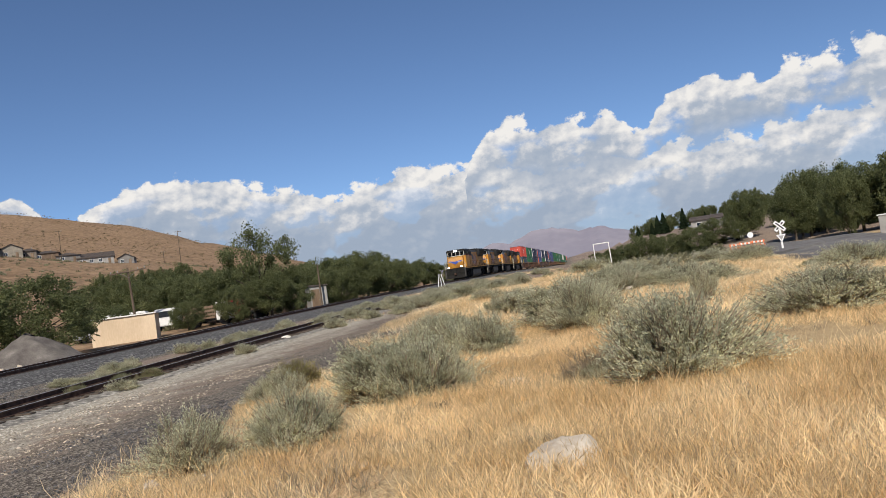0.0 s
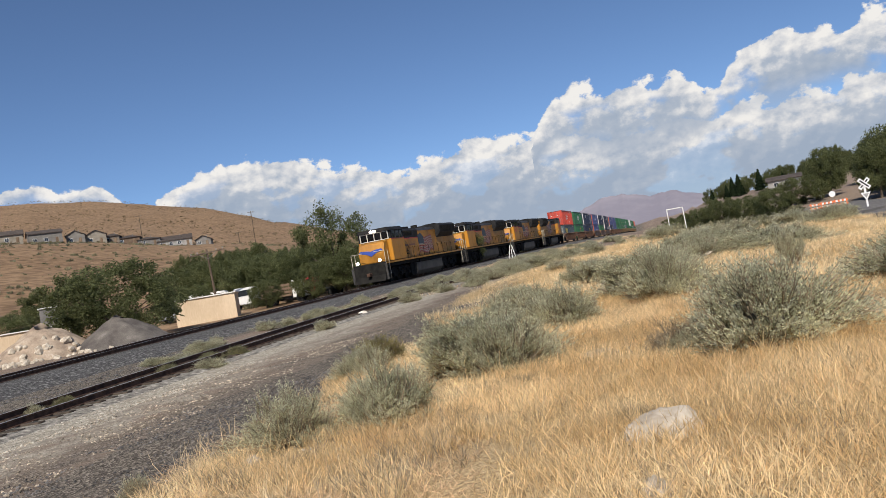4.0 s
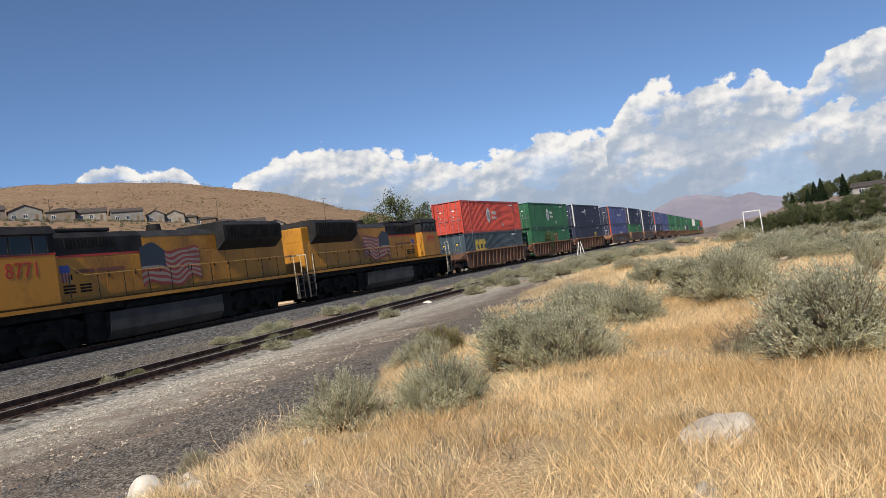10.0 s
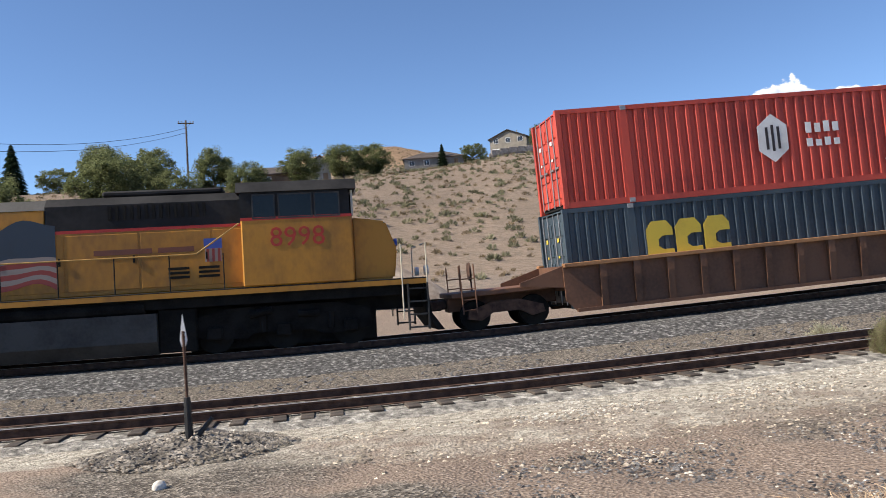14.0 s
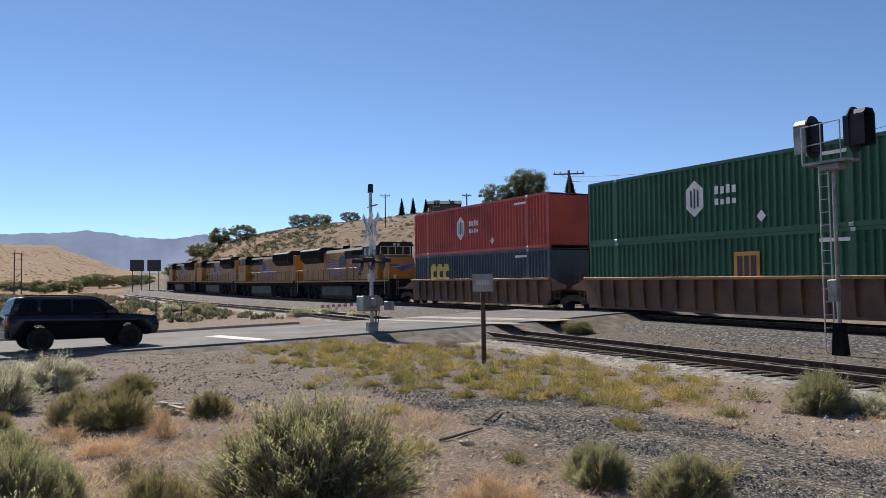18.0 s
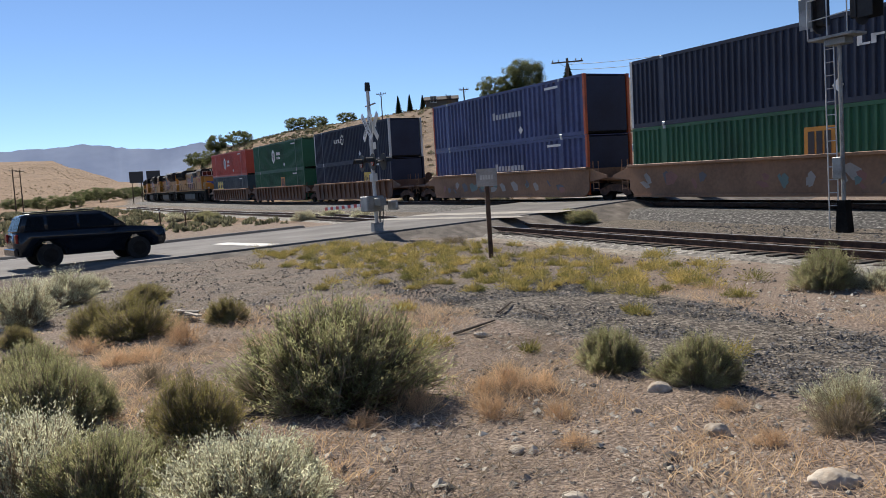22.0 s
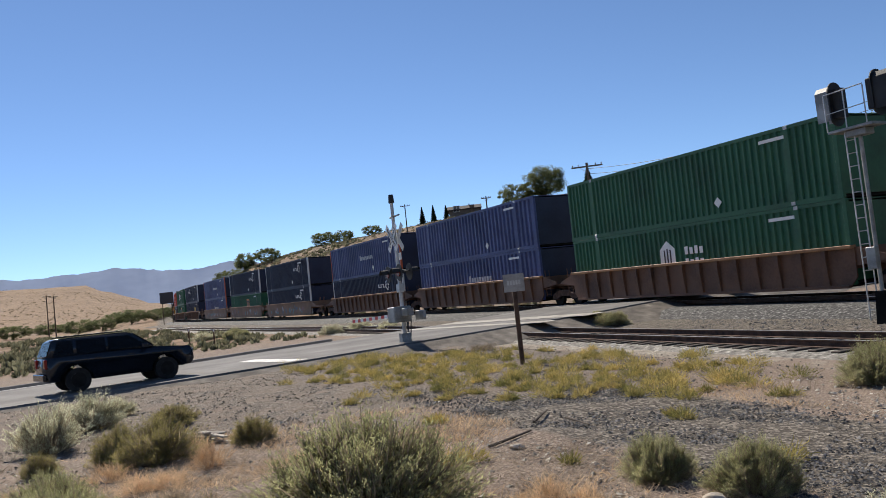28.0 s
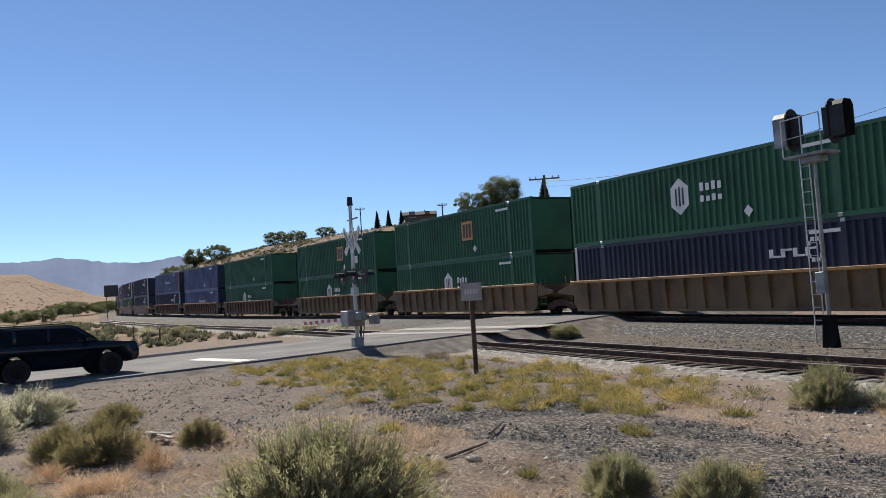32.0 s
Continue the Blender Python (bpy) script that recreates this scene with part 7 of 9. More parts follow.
def signal(az, d, high, name_label, turn):
    """A colour-light signal: mast with ladder, platform, two hooded heads back to back."""
    x, y = heading(az, d).xy
    top = empty("railway_signal", Matrix.Translation((x, y, gz(x, y))) @ pose(0, 0, 0, 0, 0, turn), name_label, "railway signal")
    bm = bmesh.new()
    tube(bm, (0, 0, 0), (0, 0, high - 1.5), 0.06, 0.055, n=12)
    part("mast", bm, GREYSTEEL, top)
    bm = bmesh.new()
    prism(bm, [(-0.2, 0), (0.2, 0), (0.12, 0.9), (-0.12, 0.9)], "y", -0.13, 0.13)
    part("base_casting", bm, TRUCKGREY, top)
    bm = bmesh.new()
    box(bm, -0.14, 0.14, -0.28, -0.1, 1.5, 2.1, 0.02)
    part("junction_box", bm, GREYSTEEL, top)
    for sx in (-0.38, -0.1):
        bm = bmesh.new()
        tube(bm, (sx, -0.1, 0.1), (sx, -0.1, high - 1.5), 0.02, n=6)
        part("ladder_rail", bm, ALU, top)
    for k in range(int((high - 1.8) / 0.36)):
        bm = bmesh.new()
        tube(bm, (-0.38, -0.1, 0.4 + 0.36 * k), (-0.1, -0.1, 0.4 + 0.36 * k), 0.014, n=5)
        part("ladder_rung", bm, ALU, top)
    bm = bmesh.new()
    box(bm, -0.75, 0.6, -0.32, 0.32, high - 1.56, high - 1.48, 0.01)
    box(bm, -0.3, 0.3, -0.2, 0.2, high - 1.75, high - 1.56, 0.02)
    part("platform", bm, GREYSTEEL, top)
    for sx in (-0.75, -0.15, 0.45):
        bm = bmesh.new()
        tube(bm, (sx, -0.3, high - 1.5), (sx, -0.3, high - 0.45), 0.018, n=6)
        part("guard_post", bm, ALU, top)
    bm = bmesh.new()
    tube(bm, (-0.75, -0.3, high - 0.45), (0.45, -0.3, high - 0.42), 0.018, n=6)
    tube(bm, (-0.75, -0.3, high - 1.0), (0.45, -0.3, high - 0.95), 0.014, n=6)
    part("guard_rail", bm, ALU, top)
    for sgn, cx in ((-1, -0.6), (1, 0.68)):
        cz = high - 0.72
        bm = bmesh.new()
        pts = [(0.3 * math.cos(a), cz + (0.33 if math.sin(a) > 0 else -0.33) + 0.3 * math.sin(a)) for a in [2 * math.pi * q / 20 for q in range(20)]]
        prism(bm, pts, "x", cx - 0.02, cx + 0.02)
        head = part("signal_head", bm, SIGNBLACK, top)
        for k in range(3):
            zc = cz + 0.3 - 0.3 * k
            bm = bmesh.new()
            tube(bm, (cx + 0.02 * sgn, 0, zc), (cx + 0.06 * sgn, 0, zc), 0.11, n=14)
            part("lens", bm, SIGNBLACK, head)
        bm = bmesh.new()
        prism(bm, [(-0.25, cz - 0.46), (-0.25, cz + 0.38), (-0.15, cz + 0.52), (0.15, cz + 0.52), (0.25, cz + 0.38), (0.25, cz - 0.46), (0.23, cz - 0.46), (0.23, cz + 0.36), (0.14, cz + 0.5), (-0.14, cz + 0.5), (-0.23, cz + 0.36), (-0.23, cz - 0.46)],
              "x", min(cx + 0.02 * sgn, cx + 0.45 * sgn), max(cx + 0.02 * sgn, cx + 0.45 * sgn))
        part("hood", bm, SIGNBLACK if sgn > 0 else GREYSTEEL, head)
        bm = bmesh.new()
        box(bm, min(cx, cx - 0.25 * sgn), max(cx, cx - 0.25 * sgn), -0.15, 0.15, cz - 0.42, cz + 0.42, 0.02)
        part("lamp_case", bm, SIGNBLACK, head)
    return top


signal(74.6, 25.2, 6.9, "tall trackside signal mast with two black hooded heads", 40)
signal(59.5, 40.0, 8.0, "farther trackside signal with two black heads behind the line", 38)


def switch_stand():
    x, y = heading(43.5, 11.6).xy
    top = empty("switch_stand", Matrix.Translation((x, y, gz(x, y))) @ pose(0, 0, 0, 0, 0, 30), "dark iron switch stand beside the siding", "switch stand")
    bm = bmesh.new()
    tube(bm, (0, 0, 0.1), (0, 0, 1.62), 0.022, n=8)
    part("target_rod", bm, RUST, top)
    bm = bmesh.new()
    tube(bm, (0, 0, 0), (0, 0, 0.75), 0.06, 0.045, n=8)
    part("stand", bm, SIGNBLACK, top)
    bm = bmesh.new()
    tube(bm, (0.02, 0, 0.12), (0.3, 0.05, 0.45), 0.03, n=6)
    part("lever", bm, SIGNBLACK, top)
    bm = bmesh.new()
    prism(bm, [(0, 1.35), (0.05, 1.5), (0, 1.85), (-0.05, 1.5)], "y", -0.006, 0.006)
    part("target", bm, SIGNWHITE, top)
    bm = bmesh.new()
    box(bm, -0.7, 0.5, -0.12, 0.12, -0.05, 0.06, 0.01)
    part("head_block", bm, TIE, top)


switch_stand()

# ---- the waiting car ----
CARPAINT = surf("car_navy", (0.006, 0.010, 0.016), (0.010, 0.015, 0.024), 1.0, 0.22, 0.01, 40, spec=0.6)
TYRE = surf("tyre_rubber", (0.008, 0.008, 0.008), (0.02, 0.02, 0.02), 6, 0.9, 0.1, 40)
RIM = surf("wheel_rim", (0.006, 0.006, 0.0065), (0.016, 0.016, 0.017), 4, 0.5, 0.02, 30, metal=0.7)
TAIL = surf("tail_lamp", (0.25, 0.015, 0.012), (0.35, 0.02, 0.015), 3, 0.2, 0)


def suv():
    p = ROAD0 + RDIR * -5.0 + RN * 2.35
    z = road_z(-5.3)
    top = empty("suv", Matrix.Translation((p.x, p.y, z)) @ pose(0, 0, 0, 0, 0, math.degrees(math.atan2(RDIR.y, RDIR.x))) @ Matrix.Scale(0.87, 4), "dark navy sport utility vehicle waiting on the asphalt road", "car")
    bm = bmesh.new()
    low = [(-2.35, 0.55), (-2.3, 0.42), (-1.95, 0.4), (-1.9, 0.62), (-1.6, 0.86), (-1.25, 0.86), (-0.98, 0.62), (-0.95, 0.36), (0.95, 0.36), (1.0, 0.62), (1.27, 0.86), (1.62, 0.86), (1.9, 0.62), (1.94, 0.42), (2.3, 0.46), (2.4, 0.62),
           (2.4, 0.95), (2.28, 1.08), (1.15, 1.18), (-2.3, 1.2), (-2.38, 0.95)]
    prism(bm, low, "y", -0.93, 0.93)
    bmesh.ops.bevel(bm, geom=[e for e in bm.edges if abs(e.verts[0].co.y - e.verts[1].co.y) < 1e-4], offset=0.05, segments=2, affect="EDGES")
    body = part("body", bm, CARPAINT, top, smooth=True)
    bm = bmesh.new()
    prof = [(-2.32, 1.18), (-2.12, 1.72), (-1.9, 1.78), (0.15, 1.78), (0.35, 1.74), (1.12, 1.16)]
    a = [bm.verts.new((u, -0.9 + 0.14 * (w - 1.16) / 0.6, w)) for u, w in prof]
    b = [bm.verts.new((u, 0.9 - 0.14 * (w - 1.16) / 0.6, w)) for u, w in prof]
    n = len(a)
    bm.faces.new(a)
    bm.faces.new(b[::-1])
    for i in range(n):
        bm.faces.new((a[i], b[i], b[(i + 1) % n], a[(i + 1) % n]))
    bmesh.ops.recalc_face_normals(bm, faces=bm.faces)
    bmesh.ops.bevel(bm, geom=bm.edges[:], offset=0.035, segments=2, affect="EDGES")
    part("cabin", bm, CARPAINT, top, smooth=True)
    for side in (1, -1):
        def sy(w):
            return (0.9 - 0.14 * (w - 1.16) / 0.6 + 0.004) * side
        for nm, pts in (("front_window", [(-0.42, 1.24), (0.86, 1.24), (0.28, 1.66), (-0.42, 1.68)]), ("rear_window", [(-1.42, 1.24), (-0.5, 1.24), (-0.5, 1.68), (-1.42, 1.69)]), ("quarter_window", [(-2.14, 1.25), (-1.52, 1.24), (-1.52, 1.69), (-1.98, 1.68)])):
            bm = bmesh.new()
            bm.faces.new([bm.verts.new((u, sy(w), w)) for u, w in (pts if side < 0 else pts[::-1])])
            bmesh.ops.solidify(bm, geom=bm.faces[:], thickness=0.006)
            part(nm, bm, GLASS, top)
        bm = bmesh.new()
        tube(bm, (-1.85, 0.68 * side, 1.83), (0.1, 0.68 * side, 1.83), 0.022, n=8)
        part("roof_rail", bm, SIGNBLACK, top)
        bm = bmesh.new()
        box(bm, 0.62, 0.8, min(0.92 * side, 1.1 * side), max(0.92 * side, 1.1 * side), 1.18, 1.34, 0.03)
        part("mirror", bm, CARPAINT, top)
        bm = bmesh.new()
        box(bm, -2.41, -2.33, min(0.62 * side, 0.9 * side), max(0.62 * side, 0.9 * side), 0.85, 1.15, 0.02)
        part("tail_light", bm, TAIL, top)
        bm = bmesh.new()
        box(bm, 2.3, 2.41, min(0.5 * side, 0.88 * side), max(0.5 * side, 0.88 * side), 0.82, 1.0, 0.02)
        part("headlight", bm, OFFLAMP, top)
        for x in (0.3, -0.75):
            bm = bmesh.new()
            box(bm, x - 0.13, x + 0.08, min(0.93 * side, 0.955 * side), max(0.93 * side, 0.955 * side), 1.02, 1.06, 0.006)
            part("door_handle", bm, CARPAINT, top)
        for x in (1.43, -1.43):
            bm = bmesh.new()
            tube(bm, (x, 0.72 * side, 0.39), (x, 0.95 * side, 0.39), 0.39, n=24)
            w = part("wheel", bm, TYRE, top)
            bm = bmesh.new()
            tube(bm, (x, 0.94 * side, 0.39), (x, 0.962 * side, 0.39), 0.24, n=18)
            rim = part("rim", bm, RIM, w)
    bm = bmesh.new()
    bm.faces.new([bm.verts.new(q) for q in ((0.42, -0.72, 1.69), (0.42, 0.72, 1.69), (1.06, 0.82, 1.22), (1.06, -0.82, 1.22))])
    bmesh.ops.translate(bm, verts=bm.verts, vec=(0.02, 0, 0.02))
    bmesh.ops.solidify(bm, geom=bm.faces[:], thickness=0.006)
    part("windscreen", bm, GLASS, top)
    bm = bmesh.new()
    bm.faces.new([bm.verts.new(q) for q in ((-2.33, -0.78, 1.24), (-2.33, 0.78, 1.24), (-2.16, 0.68, 1.68), (-2.16, -0.68, 1.68))])
    bmesh.ops.solidify(bm, geom=bm.faces[:], thickness=0.006)
    part("tailgate_window", bm, GLASS, top)
    bm = bmesh.new()
    box(bm, -2.48, -2.36, -0.88, 0.88, 0.45, 0.68, 0.03)
    part("rear_bumper", bm, CARPAINT, top)
    bm = bmesh.new()
    box(bm, 2.38, 2.42, -0.45, 0.45, 0.72, 0.96, 0.01)
    part("grille", bm, SIGNBLACK, top)


suv()


# ---- stones and litter on the near ground ----
ROCK = surf("pale_rock", (0.36, 0.30, 0.23), (0.58, 0.52, 0.43), 3.0, 0.9, 0.5, 25, third=(0.68, 0.62, 0.53))
WHITEROCK = surf("white_rock", (0.55, 0.50, 0.42), (0.75, 0.72, 0.66), 3.0, 0.85, 0.3, 20)


def rock(x, y, w, h, mat=ROCK, seed=1, name="rock", label="pale granite rock half sunk in dry grass"):
    bm = bmesh.new()
    bmesh.ops.create_icosphere(bm, subdivisions=4, radius=1.0)
    rough = 0.4 if mat is WHITEROCK else 1.0
    cuts = [(Vector((noise.noise((seed * 1.7, q * 2.3, 0.5)), noise.noise((seed * 2.9, q * 1.9, 7.5)), noise.noise((seed * 3.1, q * 3.7, 3.5)) + 0.15)).normalized(), 0.62 + 0.05 * (q % 4)) for q in range(9)]
    for v in bm.verts:
        if rough == 1.0:
            for way, far in cuts:
                over = v.co.dot(way) - far
                if over > 0:
                    v.co -= way * over * 0.45
        k = 1 + rough * (0.2 * noise.noise(v.co * 1.3 + Vector((seed * 7.1, 0, 0))) + 0.1 * noise.noise(v.co * 4 + Vector((0, seed * 3.3, 0))) + 0.04 * noise.noise(v.co * 11))
        v.co = Vector((v.co.x * w / 2 * k, v.co.y * w / 2.6 * k, max(v.co.z, -0.4) * h * 0.72 * k))
    ob = obj(name, bm, mat, smooth=True)
    ob.matrix_basis = Matrix.Translation((x, y, gz(x, y) + h * 0.16)) @ pose(0, 0, 0, 0, 0, seed * 53 % 360)
    tagged(ob, label, "rock", "rocks on the near ground")


for i, (x, y, w, h) in enumerate(((4.6, 3.2, 0.66, 0.19), (2.55, 7.31, 0.34, 0.16), (4.18, 8.98, 0.22, 0.08), (3.63, 7.08, 0.2, 0.1), (3.5, 2.55, 0.26, 0.12), (7.92, 6.28, 0.5, 0.1), (14.5, 10.9, 0.5, 0.35),
                                   (4.38, 5.13, 0.3, 0.08), (3.78, 7.35, 0.2, 0.08), (2.46, 6.88, 0.34, 0.14), (24.0, 14.0, 1.0, 0.3), (48.0, 26.0, 2.2, 0.7), (46.0, 28.5, 1.4, 0.5))):
    rock(x, y, w, h, ROCK, i)
rock(2.3, 7.75, 0.4, 0.3, WHITEROCK, 21, label="round white painted stone on dark gravel")
rock(-6.8, 6.65, 0.16, 0.1, WHITEROCK, 22, label="small white stone on the gravel heap")
for i, (x, y, w, h) in enumerate(((-6.95, 0.44, 0.26, 0.13), (-6.31, 0.21, 0.1, 0.06), (-5.77, 0.74, 0.2, 0.1), (-4.71, 1.22, 0.32, 0.1), (-5.2, -0.6, 0.14, 0.05), (-4.3, -0.2, 0.16, 0.05), (-9.8, -1.5, 0.2, 0.06), (-6.2, 2.2, 0.15, 0.07))):
    rock(x, y, w, h, ROCK, 30 + i, label="flat tan stone on bare sandy ground")
GREYBOARD = surf("weathered_board", (0.28, 0.25, 0.21), (0.46, 0.42, 0.36), 3, 0.9, 0.3, 40, rand=0.25)
rngb = random.Random(5)
boards = empty("board_pile", Matrix.Translation((-11.8, -6.5, gz(-11.8, -6.5))), "small heap of weathered grey boards on the ground", "scrap wood")
for k in range(9):
    bm = bmesh.new()
    box(bm, -0.32, 0.32, -0.045, 0.045, 0, 0.025, 0.004)
    b = part("board", bm, GREYBOARD, boards)
    b.matrix_basis = pose(rngb.uniform(-0.12, 0.12), rngb.uniform(-0.12, 0.12), 0.015 + 0.018 * k, rngb.uniform(-8, 8), rngb.uniform(-6, 6), 60 + rngb.uniform(-35, 35))
for i, (x, y, a) in enumerate(((-11.3, -0.9, 20), (-10.2, -1.6, 150), (-11.9, -1.4, 170))):
    bm = bmesh.new()
    tube(bm, (-0.45, 0, 0.03), (0.45, 0.05, 0.05), 0.02, 0.012, n=6)
    st = obj("stick", bm, BARK)
    st.matrix_basis = Matrix.Translation((x, y, gz(x, y))) @ pose(0, 0, 0, 0, 0, a)
    tagged(st, "broken dry stick lying on gravel", "stick", "sticks on the gravel")


def pebbles(count, place, keep, size, seed, mat, label, lift=None):
    """Loose stones as small uneven lumps."""
    rng = np.random.default_rng(seed)
    x, y = place(rng, count)
    ok = keep(x, y, rng)
    x, y = x[ok], y[ok]
    z = ground_z(x, y) + (lift(x, y) if lift else 0)
    n = len(x)
    size = size * rng.uniform(0.5, 1.7, n)[:, None, None]
    lump = rng.normal(size=(n, 6, 3)) * [1, 1, 0.6] * 0.15 + np.array([(1, 0, 0), (-0.5, 0.8, 0), (-0.5, -0.8, 0), (0.1, 0.1, 0.75), (0.6, 0.6, 0.35), (-0.6, 0.2, 0.4)]) * 0.6
    v = (lump * size + np.stack([x, y, z], 1)[:, None]).reshape(-1, 3)
    b = np.arange(n)[:, None, None] * 6
    f = (b + np.array([(0, 4, 3), (4, 1, 3), (1, 5, 3), (5, 2, 3), (2, 0, 3), (0, 1, 4), (1, 2, 5)])).reshape(-1, 3).tolist()
    stuff("gravel", v, f, mat, label, "gravel")


PEBBLE = surf("pebble", (0.085, 0.073, 0.059), (0.31, 0.272, 0.222), 3, 0.9, 0.1, 20, where="Position", island=0.5)
PEBBLEDARK = surf("pebble_dark", (0.045, 0.043, 0.042), (0.17, 0.163, 0.158), 3, 0.9, 0.1, 20, where="Position", island=0.5)
PEBBLETAN = surf("pebble_tan", (0.15, 0.124, 0.092), (0.54, 0.462, 0.355), 3, 0.9, 0.1, 20, where="Position", island=0.55)
PEBBLEPALE = surf("pebble_pale", (0.28, 0.26, 0.215), (0.55, 0.52, 0.45), 3, 0.9, 0.1, 20, where="Position", island=0.35)


def strip(lo, hi):
    def keep(x, y, rng):
        s, o, _ = along(x, y)
        return (o > lo) & (o < hi) & (lumps(x, y, 0.7, 3.0) + rng.uniform(-0.3, 0.3, len(x)) > -0.15)
    return keep


pebbles(60000, sector(40, 106, 6, 16), strip(-19.4, -16.0), 0.027, 41, PEBBLEDARK, "loose dark gravel spread beside the siding")
pebbles(11000, sector(64, 134, 2.0, 13), lambda x, y, rng: off_gravel(x, y), 0.018, 42, PEBBLEPALE, "small loose stones on bare ground")
pebbles(30000, sector(-42, 22, 8, 24), strip(-13.6, -10.6), 0.03, 43, PEBBLEPALE, "pale crushed stone beside the siding")
pebbles(40000, sector(-42, 36, 7, 24), strip(-16.3, -12), 0.03, 50, PEBBLETAN, "pale brown crushed stone of the service track")
pebbles(30000, sector(-40, 30, 4.5, 16), strip(-20, -15.6), 0.027, 44, PEBBLEDARK, "dark gravel of the service track")
pebbles(26000, sector(-38, 86, 16, 36), strip(-7.6, -1.5), 0.055, 45, PEBBLEDARK, "grey ballast stones beside the main line")
pebbles(10000, sector(82, 134, 12, 27), lambda x, y, rng: along(x, y)[1] < -11.5, 0.035, 46, PEBBLE, "grey gravel scattered beside the road")
pebbles(1800, sector(-36, 20, 4.5, 10), strip(-24, -14), 0.022, 47, PEBBLEPALE, "small pale stones at the grass edge")
pebbles(1500, sector(62, 134, 2.6, 15), lambda x, y, rng: off_gravel(x, y), 0.05, 48, PEBBLEPALE, "fist-sized pale stones strewn over sandy ground")
pebbles(1500, sector(62, 134, 2.6, 20), lambda x, y, rng: np.full(len(x), True), 0.045, 49, PEBBLEDARK, "dark stones strewn over sandy ground")


# ---- settlement and roadside beyond the line ----
STUCCO = [surf("stucco_%s" % n, tuple(v * 0.32 for v in c), tuple(v * 0.46 for v in c), 0.8, 0.9, 0.2, 15) for n, c in (("cream", (0.62, 0.56, 0.46)), ("grey", (0.46, 0.44, 0.41)), ("white", (0.74, 0.72, 0.68)), ("brown", (0.33, 0.23, 0.16)), ("taupe", (0.40, 0.34, 0.28)))]
ROOFTILE = surf("roof_tile", (0.035, 0.028, 0.024), (0.075, 0.06, 0.052), 1.2, 0.9, 0.3, 8, rand=0.3)
TRIM = paint("white_trim", (0.7, 0.69, 0.66), dirt=0.15)
TANWALL = surf("tan_panel", (0.52, 0.40, 0.27), (0.66, 0.53, 0.38), 0.5, 0.85, 0.1, 10, stretch=(1, 1, 0.3))
GLASSDARK = surf("window_glass", (0.015, 0.018, 0.022), (0.03, 0.035, 0.042), 2, 0.12, 0, spec=0.7)
WHITEPAINT = paint("vehicle_white", (0.72, 0.72, 0.71), 0.4, 0.2)
REDPAINT = paint("vehicle_red", (0.35, 0.03, 0.03), 0.4, 0.3)
DARKPAINT = paint("vehicle_dark", (0.03, 0.032, 0.036), 0.35, 0.2)
SILVERPAINT = paint("vehicle_silver", (0.35, 0.36, 0.37), 0.35, 0.2)
ORANGE = paint("barrier_orange", (0.75, 0.16, 0.03), dirt=0.2)
OLDBOARD = surf("old_board", (0.12, 0.08, 0.05), (0.22, 0.16, 0.11), 2, 0.95, 0.3, 20, stretch=(1, 1, 0.2))


def at_el(az, el, lo=40.0):
    """The distance at which the ground beyond the line first reaches the height angle el."""
    d = np.arange(lo, 500, 0.5)
    p = [heading(az, q).xy for q in d]
    z = ground_z(np.array([q[0] for q in p]), np.array([q[1] for q in p]))
    k = np.where(np.degrees(np.arctan2(z - 1.6, d)) >= el)[0]
    return float(d[k[0]]) if len(k) else 300.0


def seat(az, d, turn=0.0, sink=0.0):
    """A place on the ground, its -y towards the standpoint, then turned."""
    x, y = heading(az, d).xy
    return Matrix.Translation((x, y, gz(x, y) - sink)) @ pose(0, 0, 0, 0, 0, az + turn)


def pane(parent, x0, x1, z0, z1, y, glass=GLASSDARK):
    """A window on a wall that faces -y: frame, pane and bar."""
    bm = bmesh.new()
    for a, b, c, e in ((x0 - 0.08, x1 + 0.08, z0 - 0.08, z0), (x0 - 0.08, x1 + 0.08, z1, z1 + 0.08), (x0 - 0.08, x0, z0, z1), (x1, x1 + 0.08, z0, z1), ((x0 + x1) / 2 - 0.03, (x0 + x1) / 2 + 0.03, z0, z1)):
        box(bm, a, b, y - 0.06, y + 0.02, c, e)
    w = part("window", bm, TRIM, parent)
    bm = bmesh.new()
    box(bm, x0, x1, y - 0.02, y + 0.01, z0, z1)
    part("pane", bm, glass, w)


